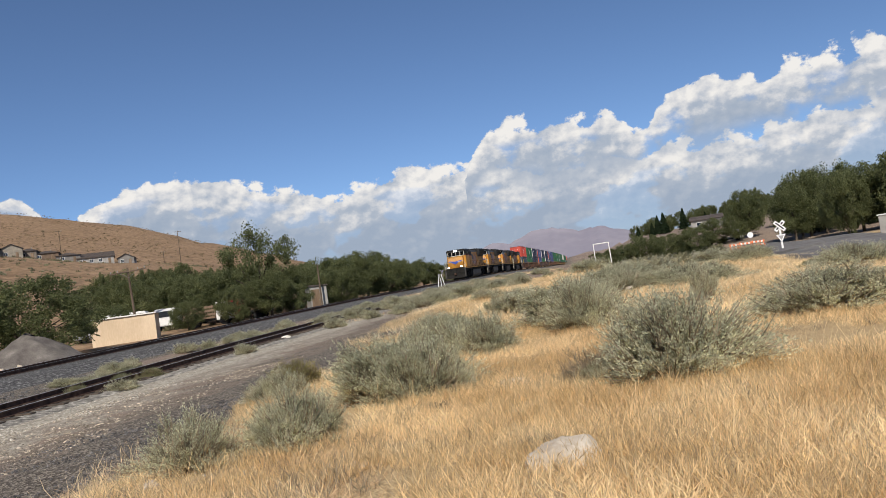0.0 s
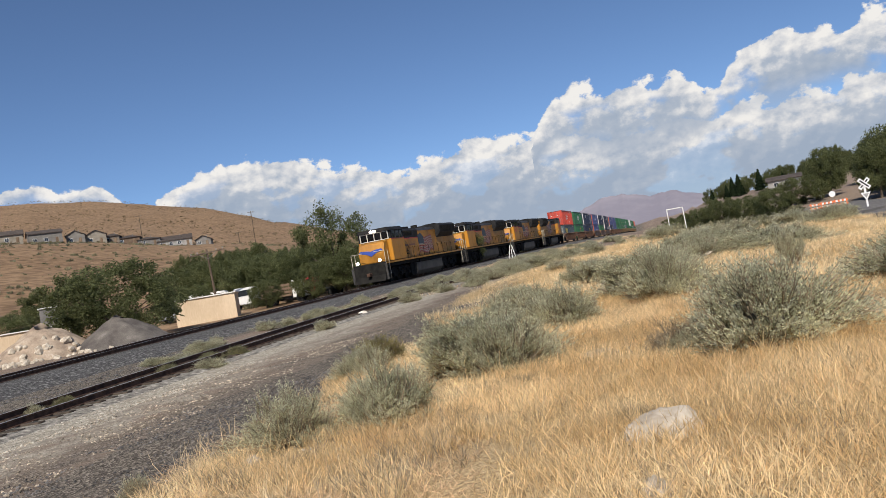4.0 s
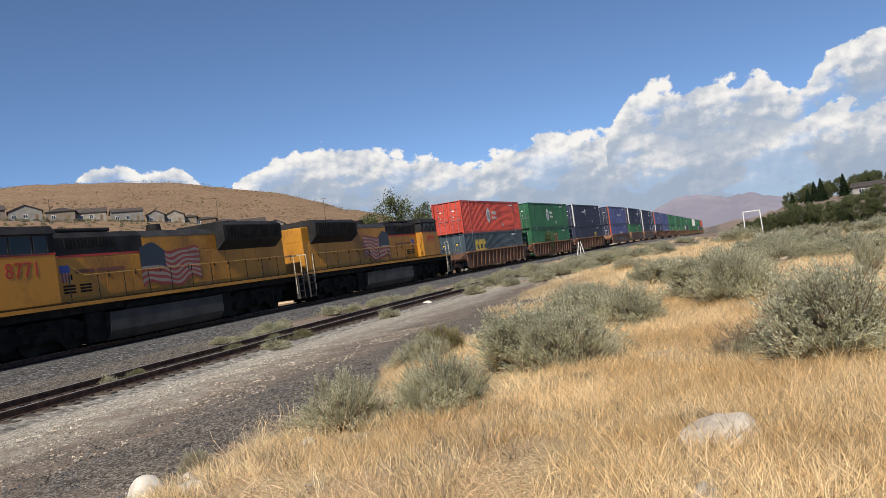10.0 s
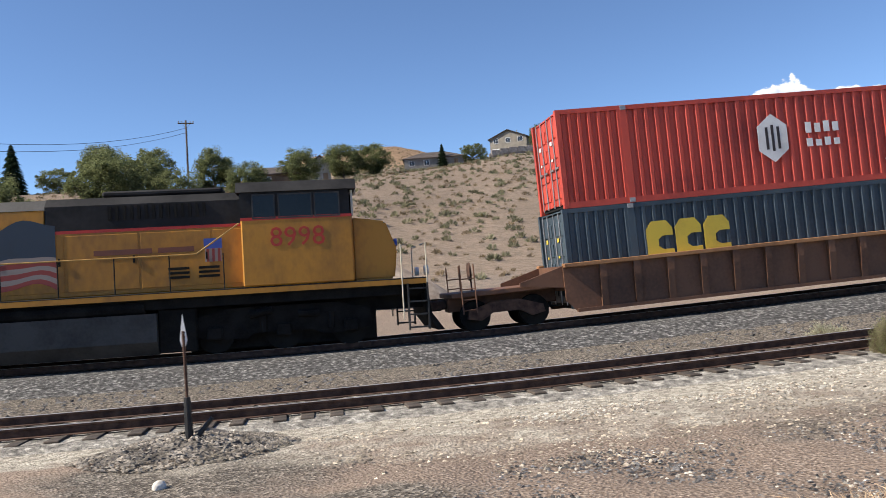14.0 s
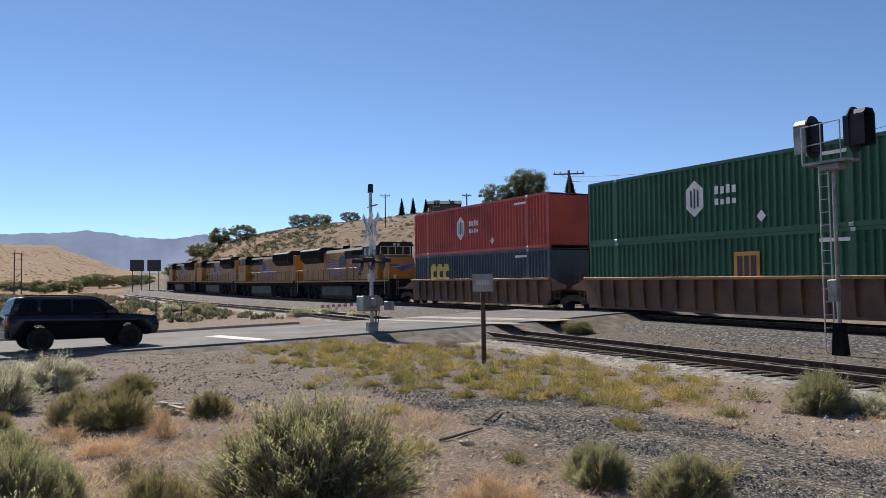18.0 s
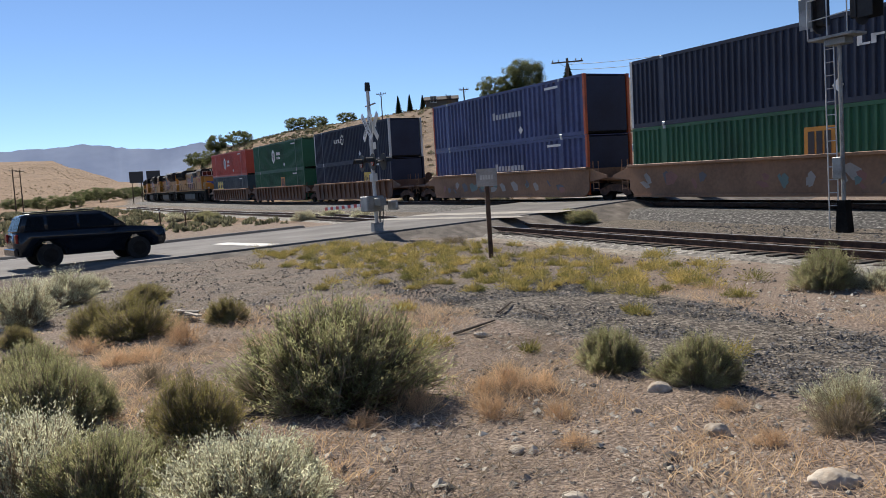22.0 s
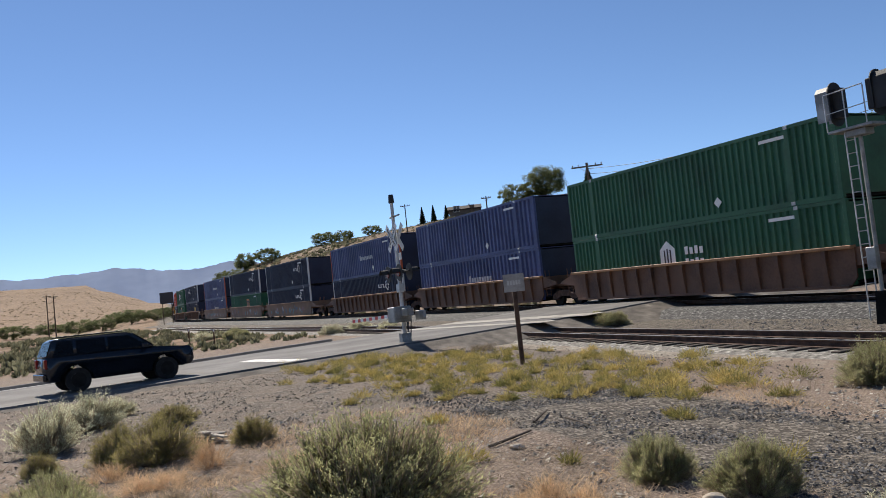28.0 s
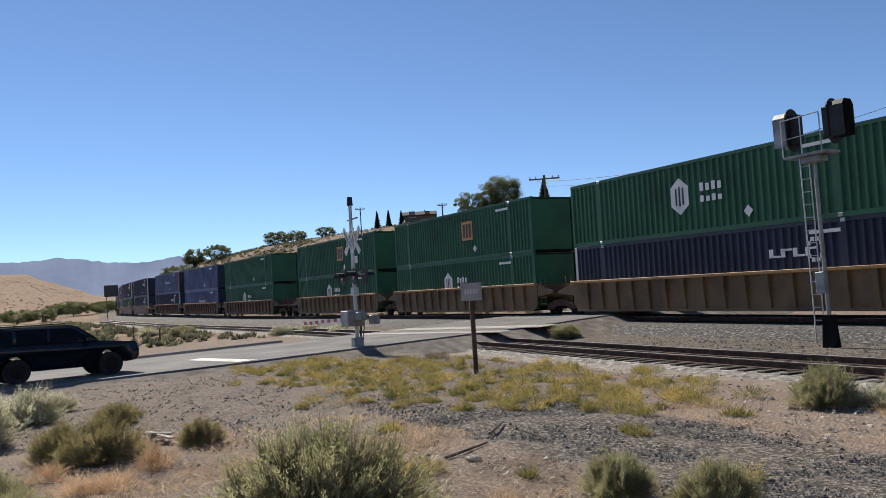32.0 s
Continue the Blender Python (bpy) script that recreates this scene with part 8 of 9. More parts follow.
def house(az, d, wide, eave, ridge, wall=0, deep=9.0, style="front", turn=0.0, storeys=1, garage=False, label="", sink=0.0):
    """A house: walls up to the eaves, overhanging pitched roof, windows, door. Heights over its ground."""
    top = empty("house", seat(az, d, turn, sink), label or "stucco house with a dark tiled roof on the hillside", "house", "houses on the hillside")
    w, e, o = wide / 2, eave, 0.45
    k = (ridge - eave)
    bm = bmesh.new()
    if style == "front":
        prism(bm, [(-w, -0.8), (w, -0.8), (w, e), (0, ridge - 0.1), (-w, e)], "y", 0, deep)
    elif style == "side":
        prism(bm, [(0, -0.8), (deep, -0.8), (deep, e), (deep / 2, ridge - 0.1), (0, e)], "x", -w, w)
    else:
        box(bm, -w, w, 0, deep, -0.8, e)
    part("wall", bm, STUCCO[wall], top)
    bm = bmesh.new()
    if style == "front":
        drop = o * k / w
        prism(bm, [(-w - o, e - drop), (0, ridge), (w + o, e - drop), (w + o, e - drop + 0.2), (0, ridge + 0.2), (-w - o, e - drop + 0.2)], "y", -o, deep + o)
    elif style == "side":
        drop = o * k / (deep / 2)
        prism(bm, [(-o, e - drop), (deep / 2, ridge), (deep + o, e - drop), (deep + o, e - drop + 0.2), (deep / 2, ridge + 0.2), (-o, e - drop + 0.2)], "x", -w - o, w + o)
    else:
        r = max(w - deep / 2, 0.6)
        low = [bm.verts.new(p) for p in ((-w - o, -o, e), (w + o, -o, e), (w + o, deep + o, e), (-w - o, deep + o, e))]
        up = [bm.verts.new(p) for p in ((-w - o, -o, e + 0.15), (w + o, -o, e + 0.15), (w + o, deep + o, e + 0.15), (-w - o, deep + o, e + 0.15))]
        a, b = bm.verts.new((-r, deep / 2, ridge + 0.15)), bm.verts.new((r, deep / 2, ridge + 0.15))
        bm.faces.new(low[::-1])
        for i in range(4):
            bm.faces.new((low[i], low[(i + 1) % 4], up[(i + 1) % 4], up[i]))
        for q in ((up[0], up[1], b, a), (up[1], up[2], b), (up[2], up[3], a, b), (up[3], up[0], a)):
            bm.faces.new(q)
    roof = part("roof", bm, ROOFTILE, top)
    bm = bmesh.new()
    box(bm, w * 0.3, w * 0.3 + 0.25, deep * 0.5, deep * 0.5 + 0.25, ridge - k * 0.4, ridge + 0.5)
    part("vent_pipe", bm, GREYSTEEL, roof)
    for s in range(storeys):
        z0 = 0.9 + s * 2.8
        n = max(2, int(wide / 3.2))
        for i in range(n):
            x = -w + wide * (i + 0.5) / n
            if s == 0 and garage and i == 0:
                bm = bmesh.new()
                box(bm, x - 1.2, x + 1.2, -0.05, 0.02, 0, 2.2, 0.02)
                part("garage_door", bm, TRIM, top)
            elif s == 0 and i == n - 1:
                bm = bmesh.new()
                box(bm, x - 0.5, x + 0.5, -0.05, 0.02, 0, 2.1, 0.02)
                part("door", bm, OLDBOARD, top)
            else:
                pane(top, x - 0.6, x + 0.6, z0, z0 + 1.2, 0)
    return top


# the terrace above the cutting
house(19.9, 218, 10.0, 4.9, 7.0, 0, style="front", storeys=2, garage=True, label="cream two-storey house with a gabled roof on the terrace", turn=-12)
house(14.1, 226, 11.0, 3.3, 5.4, 1, style="hip", label="grey single-storey house with a hipped roof on the terrace")
house(11.0, 230, 12.0, 3.3, 5.4, 4, style="side", label="taupe house with a long ridge roof on the terrace", turn=8)
house(25.2, 205, 15.0, 2.6, 4.6, 1, style="hip", label="wide grey house with a low hipped roof at the terrace edge")
house(33.2, 168, 4.2, 4.0, 5.6, 2, deep=6, style="front", label="small white gabled house among trees")
house(36.2, 140, 6.5, 2.6, 4.2, 3, style="side", label="brown house with a pale roof behind trees")
house(6.4, 232, 8.6, 5.4, 7.4, 0, style="front", storeys=2, label="cream two-storey house with a gabled front on the terrace")
house(2.9, 240, 11.0, 4.6, 6.6, 1, style="side", storeys=2, label="grey two-storey house on the terrace")
house(0.4, 246, 10.0, 2.9, 4.6, 4, style="hip", label="taupe hipped-roof house at the end of the terrace")
# the row on the far slope
for az, wide, ea, ri, wl, stl in ((-16.4, 11, 3.9, 5.4, 1, "side"), (-18.1, 6.5, 3.2, 4.9, 1, "front"), (-19.3, 7.5, 3.4, 5.2, 0, "front"), (-20.2, 6, 2.8, 4.2, 4, "hip"), (-21.2, 9, 2.6, 3.9, 3, "hip"), (-22.5, 8.5, 2.6, 3.9, 1, "hip"),
                                   (-24.1, 13, 2.8, 4.8, 2, "side"), (-25.9, 6, 2.7, 4.2, 1, "front"), (-14.2, 10, 3.2, 5.0, 0, "side"), (-12.4, 9, 3.2, 5.0, 4, "hip"), (-10.4, 10, 3.2, 5.2, 1, "front"), (-8.2, 11, 3.2, 5.0, 4, "side"), (-6.0, 10, 3.2, 5.0, 0, "hip")):
    house(az, float(np.interp(az, LAND_T[:, 0], LAND_T[:, 2])) + 4, wide, ea, ri, wl, style=stl, turn=wide % 3 * 6 - 6)
house(100.4, 172, 6.5, 1.3, 2.2, 4, deep=6, style="side", label="low taupe house on the crest of the hill")
house(67.3, 66, 6.0, 2.6, 3.6, 3, deep=6, style="side", label="brown house with a grey roof behind the line", sink=0.5, turn=-14)
house(-65.1, 255, 9.0, 2.8, 4.0, 2, style="side", label="white house on the distant slope")
house(-49.4, 300, 7.0, 4.0, 6.0, 2, deep=8, style="front", label="white gabled house far along the valley")
house(-48.2, 300, 13.0, 3.0, 4.0, 1, deep=8, style="side", label="long grey house far along the valley")

# retaining wall along the terrace
WALLSTONE = surf("retaining_stone", (0.20, 0.18, 0.16), (0.34, 0.31, 0.28), 1.5, 0.95, 0.5, 6, where="Position", rand=0.15)
wall_top = empty("retaining_wall", None, "grey stone block retaining wall below the terrace", "wall")
bm = bmesh.new()
box(bm, -1.05, 1.05, -0.35, 0.35, -0.6, 0.75, 0.05)
STONEBLOCK = part("stone", bm, WALLSTONE, wall_top)
q0 = [heading(a, d) for a, d in ((21.0, 196), (15, 203), (9.5, 207), (4.8, 215), (-2.5, 228))]
pts = []
for a, b in zip(q0, q0[1:]):
    n = max(1, int((b - a).length / 2.12))
    pts += [(a + (b - a) * (i / n), (b - a)) for i in range(n)]
for i, (p, dv) in enumerate(pts):
    for row in range(2):
        m = Matrix.Translation((p.x, p.y, gz(p.x, p.y) + 0.3 + row * 0.75)) @ pose(row * 0.5, row * 0.12, 0, 0, 0, math.degrees(math.atan2(dv.y, dv.x)))
        if i == 0 and row == 0:
            STONEBLOCK.matrix_basis = m
        else:
            share("stone", STONEBLOCK.data, wall_top, m)


def shed(az0, az1, d, high, deep, mat, name, label, turn=0.0, door=None, roof=0.0):
    """A long plain shed with a door and a lipped flat roof."""
    wide = d * radians(abs(az0 - az1))
    top = empty(name, seat((az0 + az1) / 2, d, turn), label, "shed")
    bm = bmesh.new()
    box(bm, -wide / 2, wide / 2, 0, deep, -0.4, high, 0.02)
    w = part("wall", bm, mat, top)
    for i in range(1, int(wide / 1.2)):
        bm = bmesh.new()
        box(bm, -wide / 2 + i * 1.2 - 0.03, -wide / 2 + i * 1.2 + 0.03, -0.012, 0.0, 0.0, high - 0.05)
        part("batten", bm, mat, w)
    bm = bmesh.new()
    prism(bm, [(-0.12, high), (deep + 0.12, high + roof), (deep + 0.12, high + roof + 0.09), (-0.12, high + 0.09)], "x", -wide / 2 - 0.12, wide / 2 + 0.12)
    part("roof", bm, TRIM if roof == 0 else ROOFTILE, top)
    if door:
        bm = bmesh.new()
        box(bm, door, door + 0.85, -0.05, 0.0, 0, min(2.0, high - 0.1), 0.01)
        dr = part("door", bm, OLDBOARD, top)
        bm = bmesh.new()
        tube(bm, (door + 0.75, -0.1, 0.95), (door + 0.75, -0.05, 0.95), 0.03, n=8)
        part("door_handle", bm, GREYSTEEL, dr)
    return top


shed(-23.4, -27.4, 70, 2.05, 2.4, TANWALL, "shed", "long tan windowless shed beside the main line", turn=-9)
shed(-12.0, -17.0, 72, 1.5, 2.0, TANWALL, "shed", "low tan shed behind a rubble heap", turn=-6)
shed(-37.6, -38.8, 84, 2.3, 2.0, STUCCO[2], "hut", "pale hut with a brown door beside the main line", turn=14, door=-0.75, roof=0.15)
shed(-35.6, -37.4, 90, 1.9, 3.0, OLDBOARD, "shed", "dark low shed under trees", roof=0.2)
shed(-75.2, -76.8, 86, 1.7, 2.0, STUCCO[2], "shed", "small white shed at the foot of the wooded slope")
shed(-15.4, -16.4, 80, 2.6, 1.6, STUCCO[1], "shed", "small grey box shed behind a wall")


def pole(az, d, top_el, arm=0.0, lean=0.0, r=0.13, mat=None, name="utility_pole", label="weathered wooden utility pole with a crossarm", transformer=False, arms=1, tilt=0.0, turn=0.0):
    """A pole up to the height angle top_el, with crossarms, braces and insulators."""
    mat = mat or POLEWOOD
    x, y = heading(az, d).xy
    high = 1.6 + d * math.tan(radians(top_el)) - gz(x, y)
    top = empty(name, seat(az, d, turn) @ pose(0, 0, 0, 0, lean, 0), label, "pole", "poles of the valley")
    bm = bmesh.new()
    tube(bm, (0, 0, -0.4), (0, 0, high), r, r * 0.7, n=10)
    part("shaft", bm, mat, top)
    for k in range(arms if arm else 0):
        z = high - 0.35 - 0.8 * k
        bm = bmesh.new()
        box(bm, -arm, arm, -0.2, -0.09, -0.06, 0.06, 0.01)
        c = part("crossarm", bm, mat, top)
        c.matrix_basis = pose(0, 0, z, 0, tilt, 0)
        for sx in (-0.92, -0.55, 0.55, 0.92):
            bm = bmesh.new()
            tube(bm, (arm * sx, -0.145, 0.06), (arm * sx, -0.145, 0.24), 0.04, 0.055, n=8)
            part("insulator", bm, GREYSTEEL, c)
        for sx in (-1, 1):
            bm = bmesh.new()
            tube(bm, (0, -0.12, -0.55), (arm * 0.5 * sx, -0.15, -0.05), 0.018, n=5)
            part("brace", bm, GREYSTEEL, c)
    if transformer:
        bm = bmesh.new()
        tube(bm, (-0.32, -0.1, high - 1.75), (-0.32, -0.1, high - 0.8), 0.22, n=14)
        t = part("transformer", bm, GREYSTEEL, top)
        bm = bmesh.new()
        tube(bm, (-0.32, -0.1, high - 0.8), (-0.32, -0.1, high - 0.6), 0.04, n=8)
        part("bushing", bm, SIGNWHITE, t)
    return top, high


pole(-26.2, 78, 4.6, arm=1.55, lean=-2.0, tilt=-3, label="grey leaning utility pole beside a tan shed")
pole(-38.35, 83, 3.2, r=0.1, label="short wooden pole beside a hut")
for az, d, el in ((-22.1, 330, 7.45), (-29.3, 300, 6.7), (-28.25, 330, 5.45), (-11.8, 310, 8.2), (-3.5, 260, 8.6)):
    pole(az, d, el, arm=1.2, r=0.16, label="tall utility pole on the tan hillside")
pole(15.3, 120, 9.7, r=0.14, label="plain wooden pole on the cut slope", arm=0.7)
pole(64.7, 54, 11.5, arm=1.25, transformer=True, arms=2, label="dark utility pole with two crossarms and a transformer", r=0.16, tilt=2)
pole(56.3, 48, 14.2, lean=1.0, r=0.11, mat=ALU, label="tall pale metal pole behind the main line")
pole(42.1, 90, 11.8, arm=0.8, r=0.13, label="tall thin utility pole above the trees", lean=0.8)
pole(47.7, 96, 9.9, r=0.12, label="plain pole among trees")
pole(68.9, 64, 9.7, r=0.09, label="thin wooden pole beside a street lamp", lean=0.6)
pole(91.6, 75, 8.35, arm=1.4, arms=1, r=0.17, label="dark utility pole with a long crossarm behind the line")
pole(86.1, 130, 7.75, r=0.13, label="thin pole on the hillside", arm=0.6)
pole(98.8, 120, 6.95, arm=0.7, r=0.13, label="utility pole on the hill crest")
pole(104.55, 150, 6.98, arm=0.9, r=0.12, label="tall pole with a short arm on the hill crest")
pole(128.3, 200, 3.0, arm=0.9, r=0.16, label="wooden pole out on the plain")
pole(127.9, 205, 2.95, arm=0.9, r=0.16, label="wooden pole out on the plain")
pole(61.0, 75, 9.2, arm=0.6, r=0.1, label="thin pole on the slope")


def street_lamp(az, d, top_el):
    x, y = heading(az, d).xy
    high = 1.6 + d * math.tan(radians(top_el)) - gz(x, y)
    top = empty("street_lamp", seat(az, d), "grey metal street lamp with a curved arm", "street lamp")
    bm = bmesh.new()
    tube(bm, (0, 0, -0.2), (0, 0, high), 0.1, 0.06, n=10)
    part("shaft", bm, GREYSTEEL, top)
    bm = bmesh.new()
    prev = Vector((0, 0, high - 0.15))
    for k in range(1, 7):
        q = Vector((-2.0 * k / 6, 0, high - 0.15 + 0.75 * math.sin(k / 6 * math.pi / 2)))
        tube(bm, prev, q, 0.04, n=8)
        prev = q
    arm = part("arm", bm, GREYSTEEL, top)
    bm = bmesh.new()
    box(bm, prev.x - 0.7, prev.x + 0.05, -0.13, 0.13, prev.z - 0.07, prev.z + 0.08, 0.04)
    head = part("lamp_head", bm, ALU, top)
    bm = bmesh.new()
    box(bm, prev.x - 0.6, prev.x - 0.15, -0.1, 0.1, prev.z - 0.1, prev.z - 0.06, 0.015)
    part("lens", bm, SIGNWHITE, head)


street_lamp(68.7, 58, 8.3)


def cable(a, b, sag, label="thin overhead power cable between poles"):
    a, b = Vector(a), Vector(b)
    n = 12
    pts = [a + (b - a) * (i / n) - Vector((0, 0, sag * 4 * (i / n) * (1 - i / n))) for i in range(n + 1)]
    d = (b - a).normalized()
    side = Vector((-d.y, d.x, 0)).normalized()
    ring = (side * 0.018, Vector((0, 0, 0.018)), side * -0.018, Vector((0, 0, -0.018)))
    v = [p + q for p in pts for q in ring]
    f = [(i * 4 + k, i * 4 + (k + 1) % 4, i * 4 + 4 + (k + 1) % 4, i * 4 + 4 + k) for i in range(n) for k in range(4)]
    tagged(raw("power_cable", v, f, SIGNBLACK), label, "cable", "cables between the poles")


def tip(az, d, el):
    return heading(az, d, 1.6 + d * math.tan(radians(el)))


for de in (0.15, 0.75):
    cable(tip(64.7, 54, 10.6 + de), tip(91.6, 75, 7.5 + de * 0.6), 1.4)
    cable(tip(64.7, 54, 10.6 + de), tip(42.1, 90, 10.9 + de * 0.5), 1.6)
cable(tip(64.7, 54, 8.4), tip(68.9, 64, 7.9), 0.5)


def wheels(top, xs, half, r=0.36):
    for x in xs:
        for s in (-1, 1):
            bm = bmesh.new()
            tube(bm, (x, (half - 0.22) * s, r), (x, half * s, r), r, n=16)
            w = part("wheel", bm, TYRE, top)
            bm = bmesh.new()
            tube(bm, (x, half * s, r), (x, (half + 0.02) * s, r), r * 0.6, n=12)
            part("rim", bm, RIM, w)


def shape(name, prof, half, mat, top, bevel=0.05, label=""):
    bm = bmesh.new()
    prism(bm, prof, "y", -half, half)
    if bevel:
        bmesh.ops.bevel(bm, geom=bm.edges[:], offset=bevel, segments=2, affect="EDGES")
    return part(name, bm, mat, top, label)


def car(az, d, turn, mat, label):
    top = empty("car", seat(az, d, turn), label, "car")
    shape("body", [(-2.1, 0.35), (2.1, 0.35), (2.15, 0.7), (1.1, 0.9), (-2.1, 0.92)], 0.86, mat, top)
    shape("cabin", [(-1.9, 0.88), (-1.5, 1.38), (0.2, 1.4), (0.95, 0.88)], 0.74, mat, top)
    for s in (-1, 1):
        bm = bmesh.new()
        prism(bm, [(-1.6, 0.95), (-1.36, 1.3), (0.12, 1.32), (0.68, 0.95)], "y", min(0.742 * s, 0.752 * s), max(0.742 * s, 0.752 * s))
        part("side_window", bm, GLASSDARK, top)
    wheels(top, (-1.3, 1.3), 0.86, 0.31)


def truck(az, d, turn, cab, bed, label, length=5.0, style="stake"):
    """A lorry: cab with windows in front at +x, chassis, bed."""
    top = empty("truck", seat(az, d, turn), label, "truck")
    h = length / 2
    shape("cab", [(h - 1.6, 0.5), (h, 0.5), (h, 1.2), (h - 0.35, 1.3), (h - 0.6, 2.1), (h - 1.6, 2.15)], 0.95, cab, top)
    for s in (-1, 1):
        bm = bmesh.new()
        prism(bm, [(h - 1.4, 1.35), (h - 0.5, 1.35), (h - 0.72, 1.95), (h - 1.4, 1.95)], "y", min(0.952 * s, 0.965 * s), max(0.952 * s, 0.965 * s))
        part("side_window", bm, GLASSDARK, top)
    shape("chassis", [(-h, 0.5), (h - 1.5, 0.5), (h - 1.5, 0.72), (-h, 0.72)], 0.5, DARKPAINT, top, 0)
    shape("bed", [(-h, 0.72), (h - 1.7, 0.72), (h - 1.7, 0.9), (-h, 0.9)], 1.1, bed, top, 0.01)
    if style == "stake":
        n = 7
        for s in (-1, 1):
            for i in range(n):
                x = -h + 0.1 + (length - 2.0) * i / (n - 1)
                bm = bmesh.new()
                box(bm, x - 0.04, x + 0.04, 1.02 * s - 0.03, 1.02 * s + 0.03, 0.9, 1.95)
                part("stake", bm, OLDBOARD, top)
            for z in (1.05, 1.4, 1.75):
                bm = bmesh.new()
                box(bm, -h, h - 1.75, 1.06 * s - 0.015, 1.06 * s + 0.015, z, z + 0.16)
                part("rail", bm, OLDBOARD, top)
    elif style == "box":
        shape("cargo_box", [(-h, 0.9), (h - 1.75, 0.9), (h - 1.75, 2.7), (-h, 2.7)], 1.1, bed, top, 0.03)
    wheels(top, (-h + 1.0, h - 0.9), 1.0, 0.42)


def van(az, d, turn, mat, label):
    top = empty("van", seat(az, d, turn), label, "van")
    shape("body", [(-2.4, 0.4), (2.4, 0.4), (2.45, 1.0), (1.8, 1.15), (1.3, 2.0), (-2.4, 2.05)], 0.95, mat, top, 0.06)
    bm = bmesh.new()
    box(bm, -2.43, -2.405, -0.7, 0.7, 1.25, 1.8)
    part("rear_window", bm, GLASSDARK, top)
    for s in (-1, 1):
        bm = bmesh.new()
        prism(bm, [(0.3, 1.2), (1.65, 1.2), (1.2, 1.8), (0.3, 1.8)], "y", min(0.952 * s, 0.962 * s), max(0.952 * s, 0.962 * s))
        part("side_window", bm, GLASSDARK, top)
    wheels(top, (-1.5, 1.5), 0.93, 0.36)


van(-28.4, 84, 75, WHITEPAINT, "white box van parked in a dusty yard")
truck(-30.8, 80, -6, WHITEPAINT, OLDBOARD, "old stake-bed truck with a white cab parked in a yard", 4.6)
truck(-33.4, 82, 160, REDPAINT, DARKPAINT, "dark red truck parked under trees", 4.4)
car(-29.5, 88, 20, DARKPAINT, "dark car parked beside a van")
car(-14.8, 78, 5, DARKPAINT, "dark car parked behind a low wall")
car(-23.9, 80, 10, SILVERPAINT, "silver car parked behind a tan shed")
van(-26.0, 86, -10, WHITEPAINT, "white van parked behind a tan shed")
truck(-66.0, at_el(-66.0, 0.75, 70), 0, WHITEPAINT, WHITEPAINT, "white flatbed truck on a distant road", 6.5, "flat")
truck(12.6, at_el(12.6, 1.4), 176, WHITEPAINT, WHITEPAINT, "white box truck parked behind the line", 7.5, "box")
van(16.4, at_el(16.4, 1.6), 4, WHITEPAINT, "white van parked behind the line")
van(46.1, at_el(46.1, 6.6), 8, WHITEPAINT, "white camper van on the slope")
car(99.7, at_el(99.7, 1.6), 20, WHITEPAINT, "white car parked beyond the line")
van(84.4, at_el(84.4, 1.7), 10, WHITEPAINT, "white van parked beyond the line")
car(88.9, at_el(88.9, 1.8), 14, DARKPAINT, "dark car parked beyond the line")
for i, az in enumerate((86.2, 90.4, 92.0, 93.4, 95.2, 96.8, 98.3)):
    car(az, at_el(az, 1.5 + 0.2 * (i % 3)), 10 + 25 * (i % 4), (WHITEPAINT, SILVERPAINT, DARKPAINT, WHITEPAINT)[i % 4], ("white", "silver", "dark", "white")[i % 4] + " car parked in a lot beyond the line")
car(31.8, at_el(31.8, 1.0), 14, SILVERPAINT, "silver car parked below the cut slope")

# ---- the road at the valley's end, its sign and barriers ----
cl = [(-64.5, 128), (-66.8, 108), (-69.8, 84), (-73, 62), (-77, 48), (-83, 39), (-92, 34), (-110, 32)]
ctr = [heading(a, d) for a, d in cl]
v, f = [], []
fine = []
for a, b in zip(ctr, ctr[1:]):
    fine += [a + (b - a) * (i / 8) for i in range(8)]
for i, p in enumerate(fine):
    d = (fine[min(i + 1, len(fine) - 1)] - fine[max(i - 1, 0)]).normalized()
    s = Vector((-d.y, d.x, 0))
    for w in (-8.3, -8.0, -4.0, 0, 4.0, 8.0, 8.3):
        q = p + s * w
        v.append((q.x, q.y, gz(q.x, q.y) + (0.14 if abs(w) < 8.1 else -0.2)))
for i in range(len(fine) - 1):
    for k in range(6):
        f.append((i * 7 + k, i * 7 + k + 1, i * 7 + 8 + k, i * 7 + 7 + k))
tagged(raw("valley_road", v, f, ASPHALT), "grey asphalt road curving past the wooded slope", "road", kind="structure")
ke = [heading(a, d) for a, d in ((-65.4, 47), (-67, 52), (-68.6, 57), (-70.2, 62), (-72, 66))]
v, f = [], []
for i, p in enumerate(ke):
    d = (ke[min(i + 1, len(ke) - 1)] - ke[max(i - 1, 0)]).normalized()
    z = gz(p.x, p.y)
    for w, u in ((-0.18, -0.25), (-0.14, 0.24), (0.14, 0.24), (0.18, -0.25)):
        v.append((p.x - d.y * w, p.y + d.x * w, z + u))
for i in range(len(ke) - 1):
    f += [(i * 4 + k, i * 4 + (k + 1) % 4, i * 4 + 4 + (k + 1) % 4, i * 4 + 4 + k) for k in range(4)]
f += [(3, 2, 1, 0), tuple(len(v) - 4 + k for k in range(4))]
tagged(raw("valley_kerb", v, f, ASPHALT), "low dark kerb at the edge of dry grass", "kerb", kind="structure")


